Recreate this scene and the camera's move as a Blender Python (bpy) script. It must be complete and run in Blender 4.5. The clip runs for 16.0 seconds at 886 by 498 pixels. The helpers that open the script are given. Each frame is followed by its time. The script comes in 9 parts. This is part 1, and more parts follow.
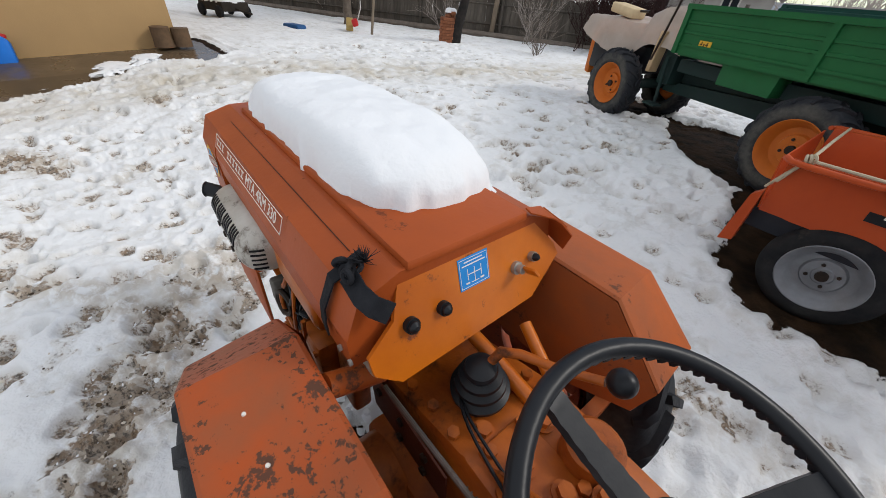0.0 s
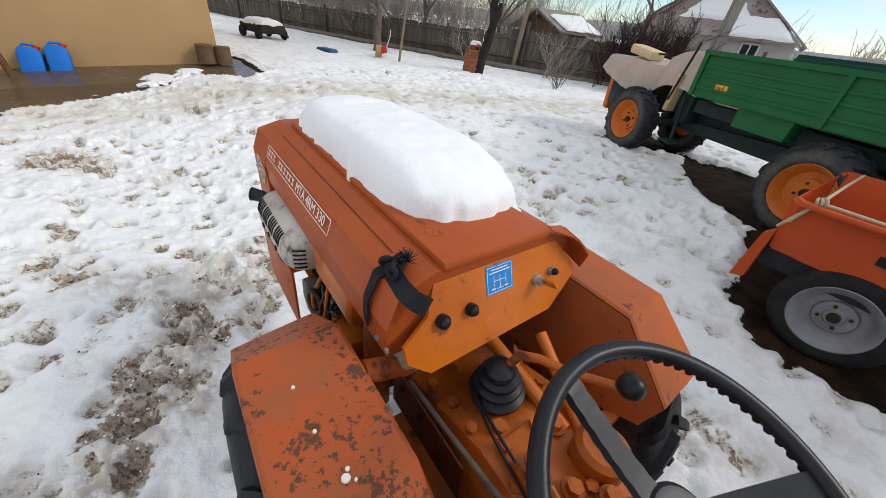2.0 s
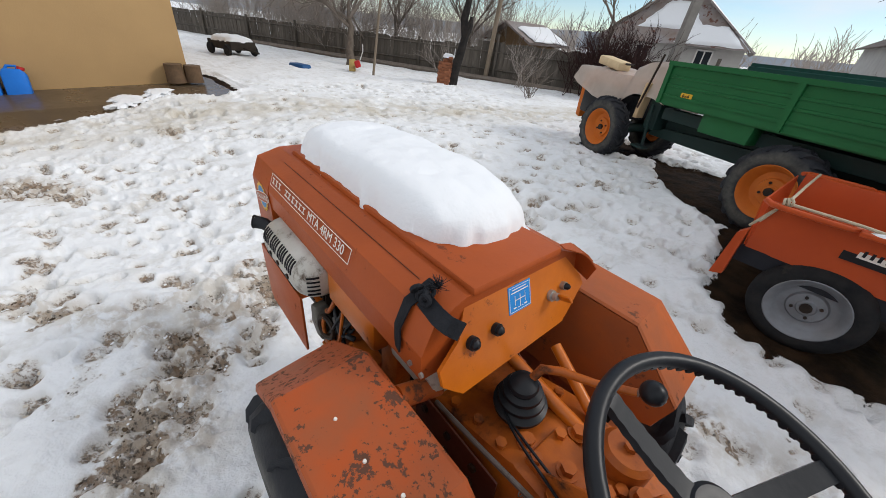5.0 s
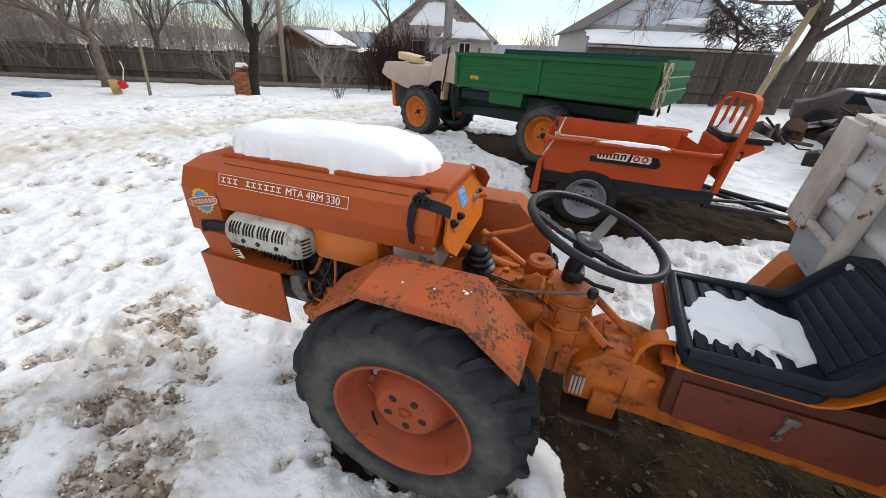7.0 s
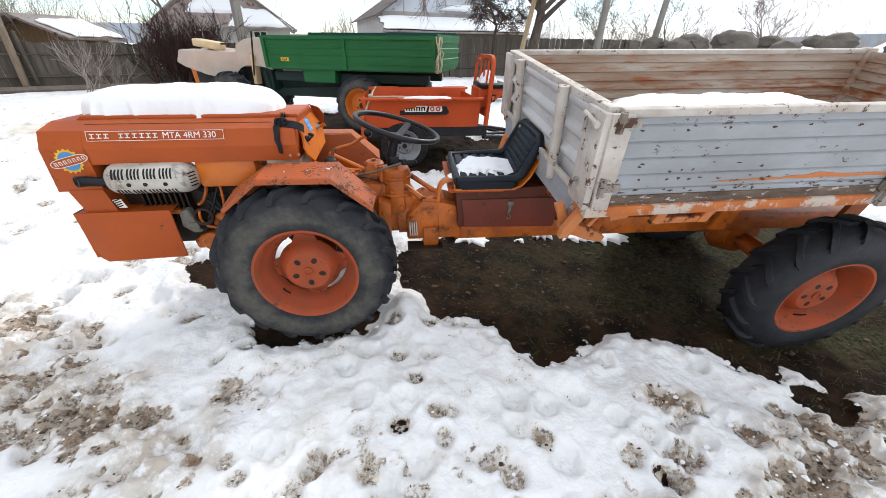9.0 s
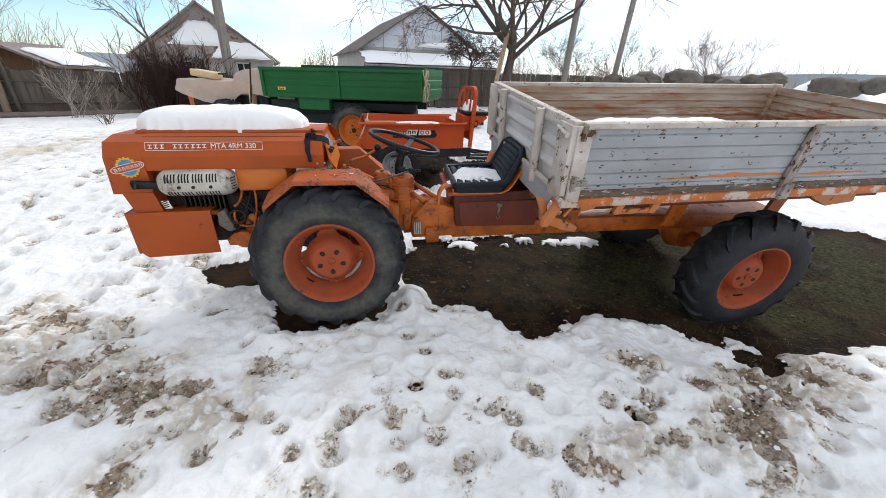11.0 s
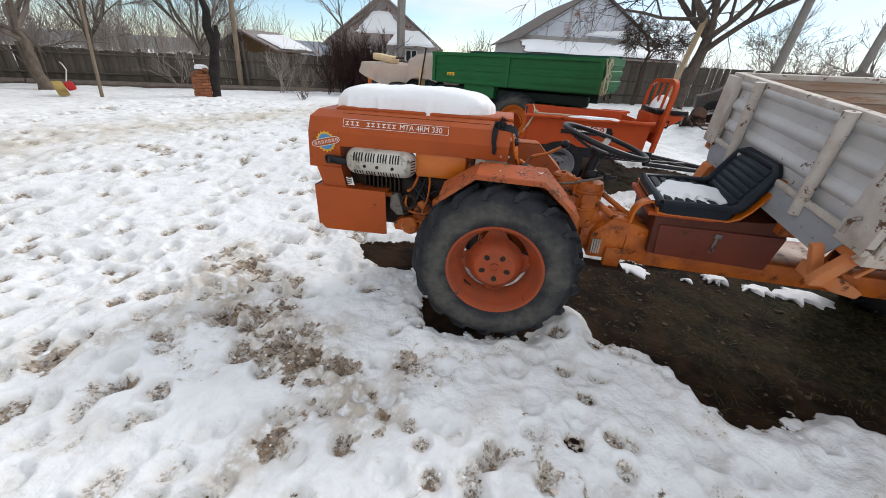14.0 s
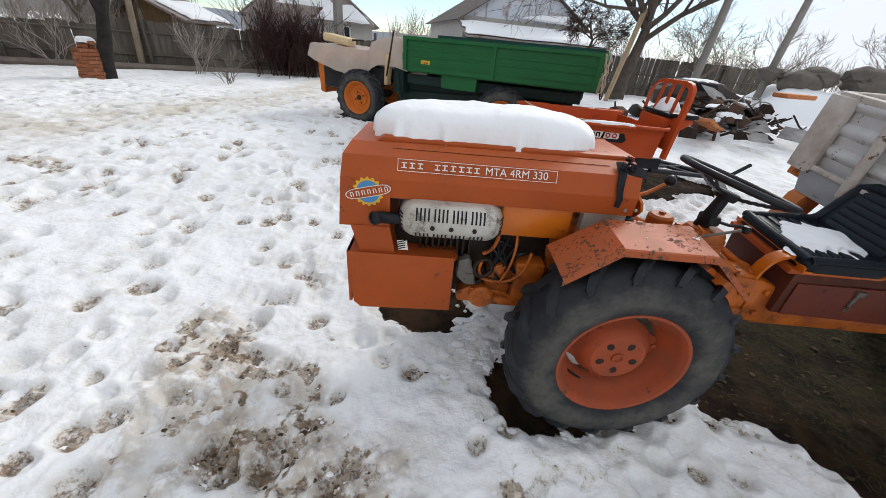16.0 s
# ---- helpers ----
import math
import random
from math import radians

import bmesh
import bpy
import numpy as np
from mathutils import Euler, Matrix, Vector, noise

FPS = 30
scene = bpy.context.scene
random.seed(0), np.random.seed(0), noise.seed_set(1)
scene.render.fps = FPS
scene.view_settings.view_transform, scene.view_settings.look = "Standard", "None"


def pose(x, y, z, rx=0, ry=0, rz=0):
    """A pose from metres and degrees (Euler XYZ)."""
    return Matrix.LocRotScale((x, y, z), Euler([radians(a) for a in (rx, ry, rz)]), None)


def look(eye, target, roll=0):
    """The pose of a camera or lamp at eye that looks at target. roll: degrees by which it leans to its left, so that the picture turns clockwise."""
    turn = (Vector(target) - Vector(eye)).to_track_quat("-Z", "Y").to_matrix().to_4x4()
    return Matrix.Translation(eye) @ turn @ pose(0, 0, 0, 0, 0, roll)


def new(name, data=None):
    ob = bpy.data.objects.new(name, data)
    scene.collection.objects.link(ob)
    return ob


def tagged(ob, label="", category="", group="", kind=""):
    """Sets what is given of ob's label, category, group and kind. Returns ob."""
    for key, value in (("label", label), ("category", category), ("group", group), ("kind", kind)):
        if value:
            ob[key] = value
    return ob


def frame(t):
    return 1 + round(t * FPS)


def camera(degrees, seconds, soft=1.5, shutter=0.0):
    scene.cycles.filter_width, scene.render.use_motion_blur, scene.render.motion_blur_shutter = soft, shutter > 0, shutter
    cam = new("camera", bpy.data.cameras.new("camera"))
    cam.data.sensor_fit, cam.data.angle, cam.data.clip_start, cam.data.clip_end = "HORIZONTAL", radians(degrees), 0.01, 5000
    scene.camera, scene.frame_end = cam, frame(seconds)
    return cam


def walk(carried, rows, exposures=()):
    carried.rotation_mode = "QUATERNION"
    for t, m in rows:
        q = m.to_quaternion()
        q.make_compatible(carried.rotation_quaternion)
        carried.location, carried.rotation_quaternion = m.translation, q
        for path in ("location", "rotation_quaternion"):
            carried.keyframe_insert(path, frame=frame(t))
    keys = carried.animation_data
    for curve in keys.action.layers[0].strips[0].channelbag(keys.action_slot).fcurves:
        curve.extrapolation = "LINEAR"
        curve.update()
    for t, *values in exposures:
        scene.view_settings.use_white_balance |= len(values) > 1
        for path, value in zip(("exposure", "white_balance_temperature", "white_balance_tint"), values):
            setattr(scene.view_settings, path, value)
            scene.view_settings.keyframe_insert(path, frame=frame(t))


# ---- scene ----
cam = camera(102.9, 16.0, soft=0.5)
PATH = [
    (0, (0.318, 0.02, 1.36), (-0.876, 1.085, 0.161), 5.1),
    (0.5, (0.329, -0.009, 1.37), (-0.967, 0.948, 0.184), 4.0),
    (1, (0.334, -0.005, 1.367), (-0.95, 0.978, 0.19), 3.9),
    (1.5, (0.338, -0.006, 1.369), (-0.925, 1.019, 0.206), 4.7),
    (2, (0.352, -0.059, 1.377), (-0.937, 1.001, 0.274), 7.6),
    (2.5, (0.362, -0.114, 1.409), (-1.01, 0.937, 0.404), 8.3),
    (3, (0.386, -0.154, 1.422), (-1.026, 0.89, 0.464), 8.4),
    (3.2, (0.39, -0.152, 1.42), (-1.023, 0.894, 0.466), 8.7),
    (5.3, (0.265, -0.131, 1.406), (-0.874, 1.105, 0.322), 5.8),
    (5.5, (0.241, -0.203, 1.392), (-0.722, 1.149, 0.277), 5.5),
    (6, (0.235, -0.341, 1.408), (-0.478, 1.174, 0.315), 5.8),
    (6.5, (0.291, -0.507, 1.398), (-0.307, 1.067, 0.319), 2.8),
    (7, (0.299, -0.679, 1.389), (-0.252, 0.973, 0.405), 2.8),
    (7.5, (0.228, -0.865, 1.366), (-0.099, 0.821, 0.34), 0.7),
    (8, (0.208, -1.05, 1.345), (0.177, 0.651, 0.294), 0.8),
    (8.5, (0.311, -1.227, 1.343), (0.391, 0.513, 0.36), 1.8),
    (9, (0.407, -1.414, 1.304), (0.64, 0.3, 0.3), 0.7),
    (9.2, (0.407, -1.451, 1.301), (0.665, 0.307, 0.384), -0.1),
    (11.3, (0.209, -1.74, 1.288), (0.575, 0.023, 0.418), 1.6),
    (11.5, (0.195, -1.736, 1.284), (0.526, 0.034, 0.414), 1.8),
    (12, (0.161, -1.723, 1.282), (0.365, 0.076, 0.432), 2.2),
    (12.5, (0.148, -1.711, 1.273), (0.31, 0.088, 0.414), 2.5),
    (13, (0.13, -1.709, 1.274), (0.256, 0.106, 0.443), 2.7),
    (13.5, (0.056, -1.659, 1.252), (-0.027, 0.139, 0.381), 4.5),
    (14, (-0.015, -1.469, 1.251), (-0.295, 0.278, 0.318), 3.2),
    (14.5, (-0.093, -1.348, 1.308), (-0.584, 0.379, 0.428), 3.1),
    (15, (-0.216, -1.234, 1.306), (-0.544, 0.522, 0.406), 5.3),
    (15.5, (-0.477, -1.095, 1.351), (-0.492, 0.665, 0.402), 5.0),
    (16, (-0.663, -0.924, 1.308), (-0.584, 0.809, 0.314), 5.4),
]
walk(cam, [(t, look(e, g, r)) for t, e, g, r in PATH], [(0.0, -0.15), (0.5, -0.01), (3.0, -0.04), (5.5, -0.10), (6.5, 0.06), (7.2, 0.22), (7.6, 0.34), (8.5, 0.58), (9.2, 0.61), (11.5, 0.20), (13.0, 0.14), (14.0, 0.08), (15.5, 0.05), (16.0, 0.03)])

# ---------------------------------------------------------------- light
SUN_EL, SUN_AZ = 36.0, 50.0   # degrees; azimuth from +x towards +y
world = bpy.data.worlds.new("sky")
scene.world = world
world.use_nodes = True
wn, wl = world.node_tree.nodes, world.node_tree.links
wn.clear()
w_out = wn.new("ShaderNodeOutputWorld")
sky = wn.new("ShaderNodeTexSky")
sky.sky_type = "NISHITA"
sky.sun_disc = False
sky.sun_elevation = radians(SUN_EL)
sky.sun_rotation = radians(90 - SUN_AZ)
sky.air_density, sky.dust_density, sky.ozone_density = 1.0, 0.0, 3.5
bg_sky = wn.new("ShaderNodeBackground")
bg_sky.inputs["Strength"].default_value = 0.14
wl.new(sky.outputs[0], bg_sky.inputs[0])
bg_cloud = wn.new("ShaderNodeBackground")
bg_cloud.inputs[0].default_value = (0.905, 0.955, 1.03, 1)
bg_cloud.inputs["Strength"].default_value = 0.98
tc = wn.new("ShaderNodeTexCoord")
mp = wn.new("ShaderNodeMapping")
mp.inputs["Scale"].default_value = (1.6, 1.6, 5.0)
mp.inputs["Location"].default_value = (3.1, 0.4, 0.0)
wl.new(tc.outputs["Generated"], mp.inputs[0])
cn = wn.new("ShaderNodeTexNoise")
cn.inputs["Scale"].default_value = 1.3
cn.inputs["Detail"].default_value = 5
cn.inputs["Roughness"].default_value = 0.55
wl.new(mp.outputs[0], cn.inputs[0])
cr = wn.new("ShaderNodeValToRGB")
cr.color_ramp.elements[0].position, cr.color_ramp.elements[1].position = 0.27, 0.49
sun_side = wn.new("ShaderNodeVectorMath")      # the cloud is closed overhead and opens low behind the houses
sun_side.operation = "DOT_PRODUCT"
sun_side.inputs[1].default_value = (0.75, -0.60, 0.70)
wl.new(tc.outputs["Generated"], sun_side.inputs[0])
cover = wn.new("ShaderNodeMath")
cover.operation = "MULTIPLY_ADD"
cover.inputs[1].default_value = 0.28
wl.new(sun_side.outputs["Value"], cover.inputs[0])
wl.new(cn.outputs["Fac"], cover.inputs[2])
wl.new(cover.outputs[0], cr.inputs[0])
w_mix = wn.new("ShaderNodeMixShader")
wl.new(cr.outputs[0], w_mix.inputs[0])
wl.new(bg_sky.outputs[0], w_mix.inputs[1])
wl.new(bg_cloud.outputs[0], w_mix.inputs[2])
wl.new(w_mix.outputs[0], w_out.inputs[0])

sun = new("sun", bpy.data.lights.new("sun", "SUN"))
sun.data.energy = 1.65
sun.data.angle = radians(14)
sun.data.color = (1.0, 0.96, 0.91)
sd = Vector((math.cos(radians(SUN_EL)) * math.cos(radians(SUN_AZ)), math.cos(radians(SUN_EL)) * math.sin(radians(SUN_AZ)), math.sin(radians(SUN_EL))))
sun.matrix_world = look((sd * 30)[:], (0, 0, 0))

# ---------------------------------------------------------------- materials


def mat(name, color, rough=0.6, metal=0.0, second=None, scale=6.0, amount=0.5, bump=0.0, bump_scale=60.0,
        spots=None, spot_scale=20.0, spot_at=0.62, spot_soft=0.05, cluster=0.0, random_mix=0.0, stretch=(1, 1, 1), spec=0.2, rough_var=0.1):
    """Painted, rusty or plain surface: a base colour with large variation, sharp-edged spots and fine relief."""
    m = bpy.data.materials.new(name)
    m.use_nodes = True
    n, l = m.node_tree.nodes, m.node_tree.links
    b = n["Principled BSDF"]
    b.inputs["Metallic"].default_value = metal
    b.inputs["Specular IOR Level"].default_value = spec
    co = n.new("ShaderNodeTexCoord")
    mapping = n.new("ShaderNodeMapping")
    mapping.inputs["Scale"].default_value = stretch
    l.new(co.outputs["Object"], mapping.inputs[0])
    big = n.new("ShaderNodeTexNoise")
    big.inputs["Scale"].default_value = scale
    big.inputs["Detail"].default_value = 8
    big.inputs["Roughness"].default_value = 0.62
    l.new(mapping.outputs[0], big.inputs[0])
    ramp = n.new("ShaderNodeMapRange")
    ramp.inputs[1].default_value, ramp.inputs[2].default_value = 0.3, 0.7
    ramp.inputs[4].default_value = amount
    l.new(big.outputs["Fac"], ramp.inputs[0])
    mix = n.new("ShaderNodeMix")
    mix.data_type = "RGBA"
    sec = second or tuple(c * 0.6 for c in color)
    mix.inputs[6].default_value = (*color, 1)
    mix.inputs[7].default_value = (*sec, 1)
    l.new(ramp.outputs[0], mix.inputs[0])
    out = mix.outputs[2]
    if random_mix:
        oi = n.new("ShaderNodeObjectInfo")
        geo = n.new("ShaderNodeNewGeometry")
        add = n.new("ShaderNodeMath")
        l.new(oi.outputs["Random"], add.inputs[0])
        l.new(geo.outputs["Random Per Island"], add.inputs[1])
        fr = n.new("ShaderNodeMath")
        fr.operation = "FRACT"
        l.new(add.outputs[0], fr.inputs[0])
        mr = n.new("ShaderNodeMapRange")
        mr.inputs[3].default_value, mr.inputs[4].default_value = 1 - random_mix, 1 + random_mix
        l.new(fr.outputs[0], mr.inputs[0])
        mul = n.new("ShaderNodeMix")
        mul.data_type, mul.blend_type = "RGBA", "MULTIPLY"
        mul.inputs[0].default_value = 1
        l.new(out, mul.inputs[6])
        l.new(mr.outputs[0], mul.inputs[7])
        out = mul.outputs[2]
    rin = n.new("ShaderNodeMapRange")
    rin.inputs[3].default_value, rin.inputs[4].default_value = max(0.02, rough - rough_var), min(1, rough + rough_var)
    l.new(big.outputs["Fac"], rin.inputs[0])
    rout = rin.outputs[0]
    height = big.outputs["Fac"]
    if spots:
        sp = n.new("ShaderNodeTexNoise")
        sp.inputs["Scale"].default_value = spot_scale
        sp.inputs["Detail"].default_value = 7
        sp.inputs["Roughness"].default_value = 0.68
        l.new(mapping.outputs[0], sp.inputs[0])
        sm = n.new("ShaderNodeMapRange")
        sm.interpolation_type = "SMOOTHSTEP"
        sm.inputs[1].default_value, sm.inputs[2].default_value = spot_at - spot_soft, spot_at + spot_soft
        if cluster:   # the spots gather where a coarser noise is high
            cl = n.new("ShaderNodeTexNoise")
            cl.inputs["Scale"].default_value, cl.inputs["Detail"].default_value = spot_scale * 0.16, 3
            l.new(mapping.outputs[0], cl.inputs[0])
            ca = n.new("ShaderNodeMath")
            ca.operation = "MULTIPLY_ADD"
            l.new(cl.outputs["Fac"], ca.inputs[0])
            ca.inputs[1].default_value = cluster
            l.new(sp.outputs["Fac"], ca.inputs[2])
            cs = n.new("ShaderNodeMath")
            cs.operation = "SUBTRACT"
            l.new(ca.outputs[0], cs.inputs[0])
            cs.inputs[1].default_value = cluster * 0.5
            l.new(cs.outputs[0], sm.inputs[0])
        else:
            l.new(sp.outputs["Fac"], sm.inputs[0])
        m2 = n.new("ShaderNodeMix")
        m2.data_type = "RGBA"
        l.new(sm.outputs[0], m2.inputs[0])
        l.new(out, m2.inputs[6])
        m2.inputs[7].default_value = (*spots, 1)
        out = m2.outputs[2]
        rm = n.new("ShaderNodeMath")
        rm.operation = "MULTIPLY_ADD"
        l.new(sm.outputs[0], rm.inputs[0])
        rm.inputs[1].default_value = 0.3
        l.new(rout, rm.inputs[2])
        rm.use_clamp = True
        rout = rm.outputs[0]
        if metal:
            mm = n.new("ShaderNodeMath")
            mm.operation = "MULTIPLY_ADD"
            l.new(sm.outputs[0], mm.inputs[0])
            mm.inputs[1].default_value = -metal
            mm.inputs[2].default_value = metal
            l.new(mm.outputs[0], b.inputs["Metallic"])
    l.new(out, b.inputs["Base Color"])
    l.new(rout, b.inputs["Roughness"])
    if bump:
        fine = n.new("ShaderNodeTexNoise")
        fine.inputs["Scale"].default_value = bump_scale
        fine.inputs["Detail"].default_value = 6
        l.new(mapping.outputs[0], fine.inputs[0])
        bp = n.new("ShaderNodeBump")
        bp.inputs["Strength"].default_value = bump
        bp.inputs["Distance"].default_value = 0.01
        l.new(fine.outputs["Fac"], bp.inputs["Height"])
        l.new(bp.outputs[0], b.inputs["Normal"])
    return m


RUST = (0.09, 0.030, 0.014)
hood_paint = mat("faded_orange_paint", (0.41, 0.080, 0.013), 0.44, second=(0.31, 0.064, 0.016), scale=3.5, amount=0.9, bump=0.05, bump_scale=90, spots=(0.17, 0.045, 0.02), spot_scale=30, spot_at=0.675, spot_soft=0.04, cluster=0.3)
bright_paint = mat("bright_orange_paint", (0.60, 0.155, 0.007), 0.32, spec=0.45, second=(0.42, 0.095, 0.008), scale=6, amount=0.9, bump=0.04, spots=(0.14, 0.040, 0.018), spot_scale=26, spot_at=0.67, cluster=0.3)
rusty_paint = mat("rust_worn_orange_paint", (0.40, 0.074, 0.015), 0.5, second=(0.27, 0.088, 0.038), scale=8.0, amount=1.0, bump=0.14, bump_scale=70, spots=(0.105, 0.046, 0.028), spot_scale=78, spot_at=0.588, spot_soft=0.022, cluster=0.60)
fender_paint = mat("scuffed_orange_paint", (0.42, 0.090, 0.015), 0.46, second=(0.27, 0.080, 0.030), scale=6, amount=1.0, bump=0.08, spots=(0.13, 0.050, 0.028), spot_scale=30, spot_at=0.655, cluster=0.4)
greasy_paint = mat("greasy_orange_casting", (0.52, 0.130, 0.012), 0.42, second=(0.24, 0.054, 0.011), scale=8, amount=1.0, bump=0.15, bump_scale=50, spots=(0.040, 0.018, 0.009), spot_scale=13, spot_at=0.615, spot_soft=0.10, cluster=0.3, spec=0.3)
rim_paint = mat("rim_orange_paint", (0.37, 0.066, 0.020), 0.55, second=(0.235, 0.062, 0.030), scale=9, amount=1.0, bump=0.10, spots=(0.11, 0.050, 0.030), spot_scale=40, spot_at=0.66, spot_soft=0.06, cluster=0.5)
far_rim = mat("amber_rim_paint", (0.58, 0.160, 0.022), 0.5, second=(0.45, 0.115, 0.02), scale=9, amount=0.7)
maroon = mat("maroon_steel", (0.10, 0.026, 0.014), 0.5, second=(0.065, 0.019, 0.012), scale=6, amount=0.9, bump=0.06, spots=(0.17, 0.046, 0.018), spot_scale=12, spot_at=0.66)
rubber = mat("tyre_rubber", (0.011, 0.0115, 0.014), 0.72, second=(0.030, 0.029, 0.028), scale=11, amount=0.9, bump=0.25, bump_scale=60, spots=(0.055, 0.050, 0.040), spot_scale=9, spot_at=0.68, spot_soft=0.1, spec=0.12)
black = mat("black_plastic", (0.006, 0.0068, 0.009), 0.40, second=(0.014, 0.015, 0.018), scale=14, amount=0.8, bump=0.05, spec=0.26)
vinyl = mat("black_vinyl", (0.008, 0.011, 0.016), 0.40, second=(0.018, 0.022, 0.028), scale=8, amount=0.7, bump=0.12, bump_scale=90, spec=0.16)
steel = mat("worn_steel", (0.45, 0.44, 0.42), 0.45, metal=0.7, second=(0.25, 0.23, 0.2), scale=14, amount=0.8, bump=0.05, spots=RUST, spot_scale=18, spot_at=0.63)
rod_steel = mat("worn_rod_steel", (0.17, 0.16, 0.15), 0.45, metal=0.5, second=(0.08, 0.06, 0.045), scale=16, amount=0.9, bump=0.05, spots=(0.06, 0.025, 0.014), spot_scale=20, spot_at=0.6)
dark_steel = mat("oily_dark_steel", (0.016, 0.013, 0.012), 0.5, metal=0.2, second=(0.045, 0.026, 0.016), scale=15, amount=0.9, bump=0.1)
filter_metal = mat("dull_cast_aluminium", (0.20, 0.19, 0.17), 0.55, metal=0.3, second=(0.10, 0.085, 0.07), scale=14, amount=0.9, bump=0.1, spots=(0.05, 0.03, 0.02), spot_scale=22, spot_at=0.58)
cart_wood = mat("dark_wet_cart_wood", (0.045, 0.036, 0.028), 0.8, second=(0.022, 0.018, 0.015), scale=6, amount=0.9, bump=0.2)
muffler_metal = mat("dull_silver_sheet", (0.58, 0.56, 0.51), 0.40, metal=0.30, second=(0.36, 0.33, 0.28), scale=9, amount=0.9, bump=0.06, spots=(0.09, 0.06, 0.04), spot_scale=16, spot_at=0.62, spot_soft=0.08)
bed_paint = mat("chipped_grey_paint", (0.34, 0.355, 0.375), 0.65, second=(0.235, 0.235, 0.235), scale=4, amount=0.9, bump=0.12, bump_scale=45, spots=(0.10, 0.072, 0.055), spot_scale=34, spot_at=0.655, spot_soft=0.03, cluster=0.45, stretch=(0.8, 0.8, 1.6))
bed_worn = mat("worn_grey_board_edge", (0.38, 0.355, 0.33), 0.75, second=(0.15, 0.112, 0.085), scale=12, amount=1.0, bump=0.3, bump_scale=40, spots=(0.085, 0.050, 0.034), spot_scale=30, spot_at=0.56, spot_soft=0.03)
bed_inner = mat("rusted_bed_inside", (0.46, 0.405, 0.345), 0.75, second=(0.27, 0.165, 0.105), scale=3.5, amount=1.0, bump=0.2, bump_scale=40, spots=(0.28, 0.105, 0.048), spot_scale=9, spot_at=0.57, spot_soft=0.10, cluster=0.5, stretch=(0.5, 1, 3.5))
rail_white = mat("worn_whitish_rail", (0.56, 0.53, 0.49), 0.7, second=(0.36, 0.30, 0.25), scale=9, amount=1.0, bump=0.3, bump_scale=40, spots=(0.12, 0.07, 0.045), spot_scale=30, spot_at=0.63, spot_soft=0.03, cluster=0.3)
rail_orange = mat("whitish_rail_with_orange", (0.50, 0.155, 0.04), 0.65, second=(0.33, 0.10, 0.035), scale=9, amount=1.0, bump=0.3, bump_scale=40, spots=(0.47, 0.40, 0.34), spot_scale=10, spot_at=0.52, spot_soft=0.04)
kick_paint = mat("bare_brown_strip", (0.17, 0.125, 0.095), 0.8, second=(0.065, 0.045, 0.034), scale=14, amount=1.0, bump=0.4, bump_scale=60, spots=(0.42, 0.39, 0.36), spot_scale=34, spot_at=0.60, spot_soft=0.03, stretch=(0.6, 1, 2.2))
lid_paint = mat("faded_maroon_lid", (0.155, 0.036, 0.021), 0.5, second=(0.105, 0.028, 0.018), scale=6, amount=0.9, bump=0.08, spots=(0.07, 0.03, 0.02), spot_scale=26, spot_at=0.65)
rust_brown = mat("dark_rust_scab", (0.060, 0.038, 0.027), 0.85, second=(0.115, 0.075, 0.052), scale=40, amount=1.0, bump=0.4, bump_scale=120)
bed_orange = mat("chipped_orange_frame", (0.50, 0.14, 0.03), 0.6, second=(0.42, 0.2, 0.1), scale=7, amount=0.8, bump=0.15, spots=(0.10, 0.04, 0.02), spot_scale=12, spot_at=0.6, spot_soft=0.03)
green_paint = mat("green_trailer_paint", (0.017, 0.125, 0.040), 0.42, second=(0.011, 0.092, 0.030), scale=3, amount=0.8, bump=0.04)
dark_green = mat("dark_green_chassis", (0.012, 0.035, 0.03), 0.55, second=(0.02, 0.03, 0.03), scale=6, amount=0.8)
cart_red = mat("cart_red_orange_paint", (0.50, 0.078, 0.017), 0.40, second=(0.40, 0.058, 0.015), scale=3, amount=0.9, bump=0.03, spots=(0.28, 0.055, 0.028), spot_scale=9, spot_at=0.68)
cart_dark = mat("cart_dark_steel", (0.012, 0.014, 0.020), 0.5, second=(0.025, 0.025, 0.03), scale=8, amount=0.8)
cart_rim = mat("grey_wheel_steel", (0.25, 0.26, 0.28), 0.45, metal=0.4, second=(0.16, 0.16, 0.17), scale=9, amount=0.8)
white_paint = mat("white_lettering", (0.80, 0.76, 0.70), 0.6, second=(0.6, 0.52, 0.45), scale=30, amount=0.5)
blue_print = mat("blue_sticker", (0.02, 0.22, 0.60), 0.4, second=(0.03, 0.26, 0.62), scale=20, amount=0.6)
blue_logo = mat("blue_logo_print", (0.06, 0.22, 0.45), 0.5, second=(0.10, 0.25, 0.42), scale=20, amount=0.6)
yellow_print = mat("yellow_print", (0.72, 0.42, 0.04), 0.5, second=(0.6, 0.32, 0.04), scale=20, amount=0.6)
black_print = mat("black_print", (0.012, 0.012, 0.014), 0.45)
red_print = mat("red_print", (0.45, 0.04, 0.03), 0.5)
blue_plastic = mat("blue_canister_plastic", (0.012, 0.16, 0.58), 0.4, second=(0.01, 0.12, 0.45), scale=6, amount=0.7, bump=0.03)
red_plastic = mat("red_plastic", (0.5, 0.03, 0.03), 0.4)
navy_plastic = mat("navy_tub_plastic", (0.02, 0.09, 0.24), 0.5)
wall_plaster = mat("ochre_wall_plaster", (0.45, 0.29, 0.135), 0.9, second=(0.39, 0.25, 0.12), scale=1.2, amount=0.8, bump=0.15, bump_scale=60)
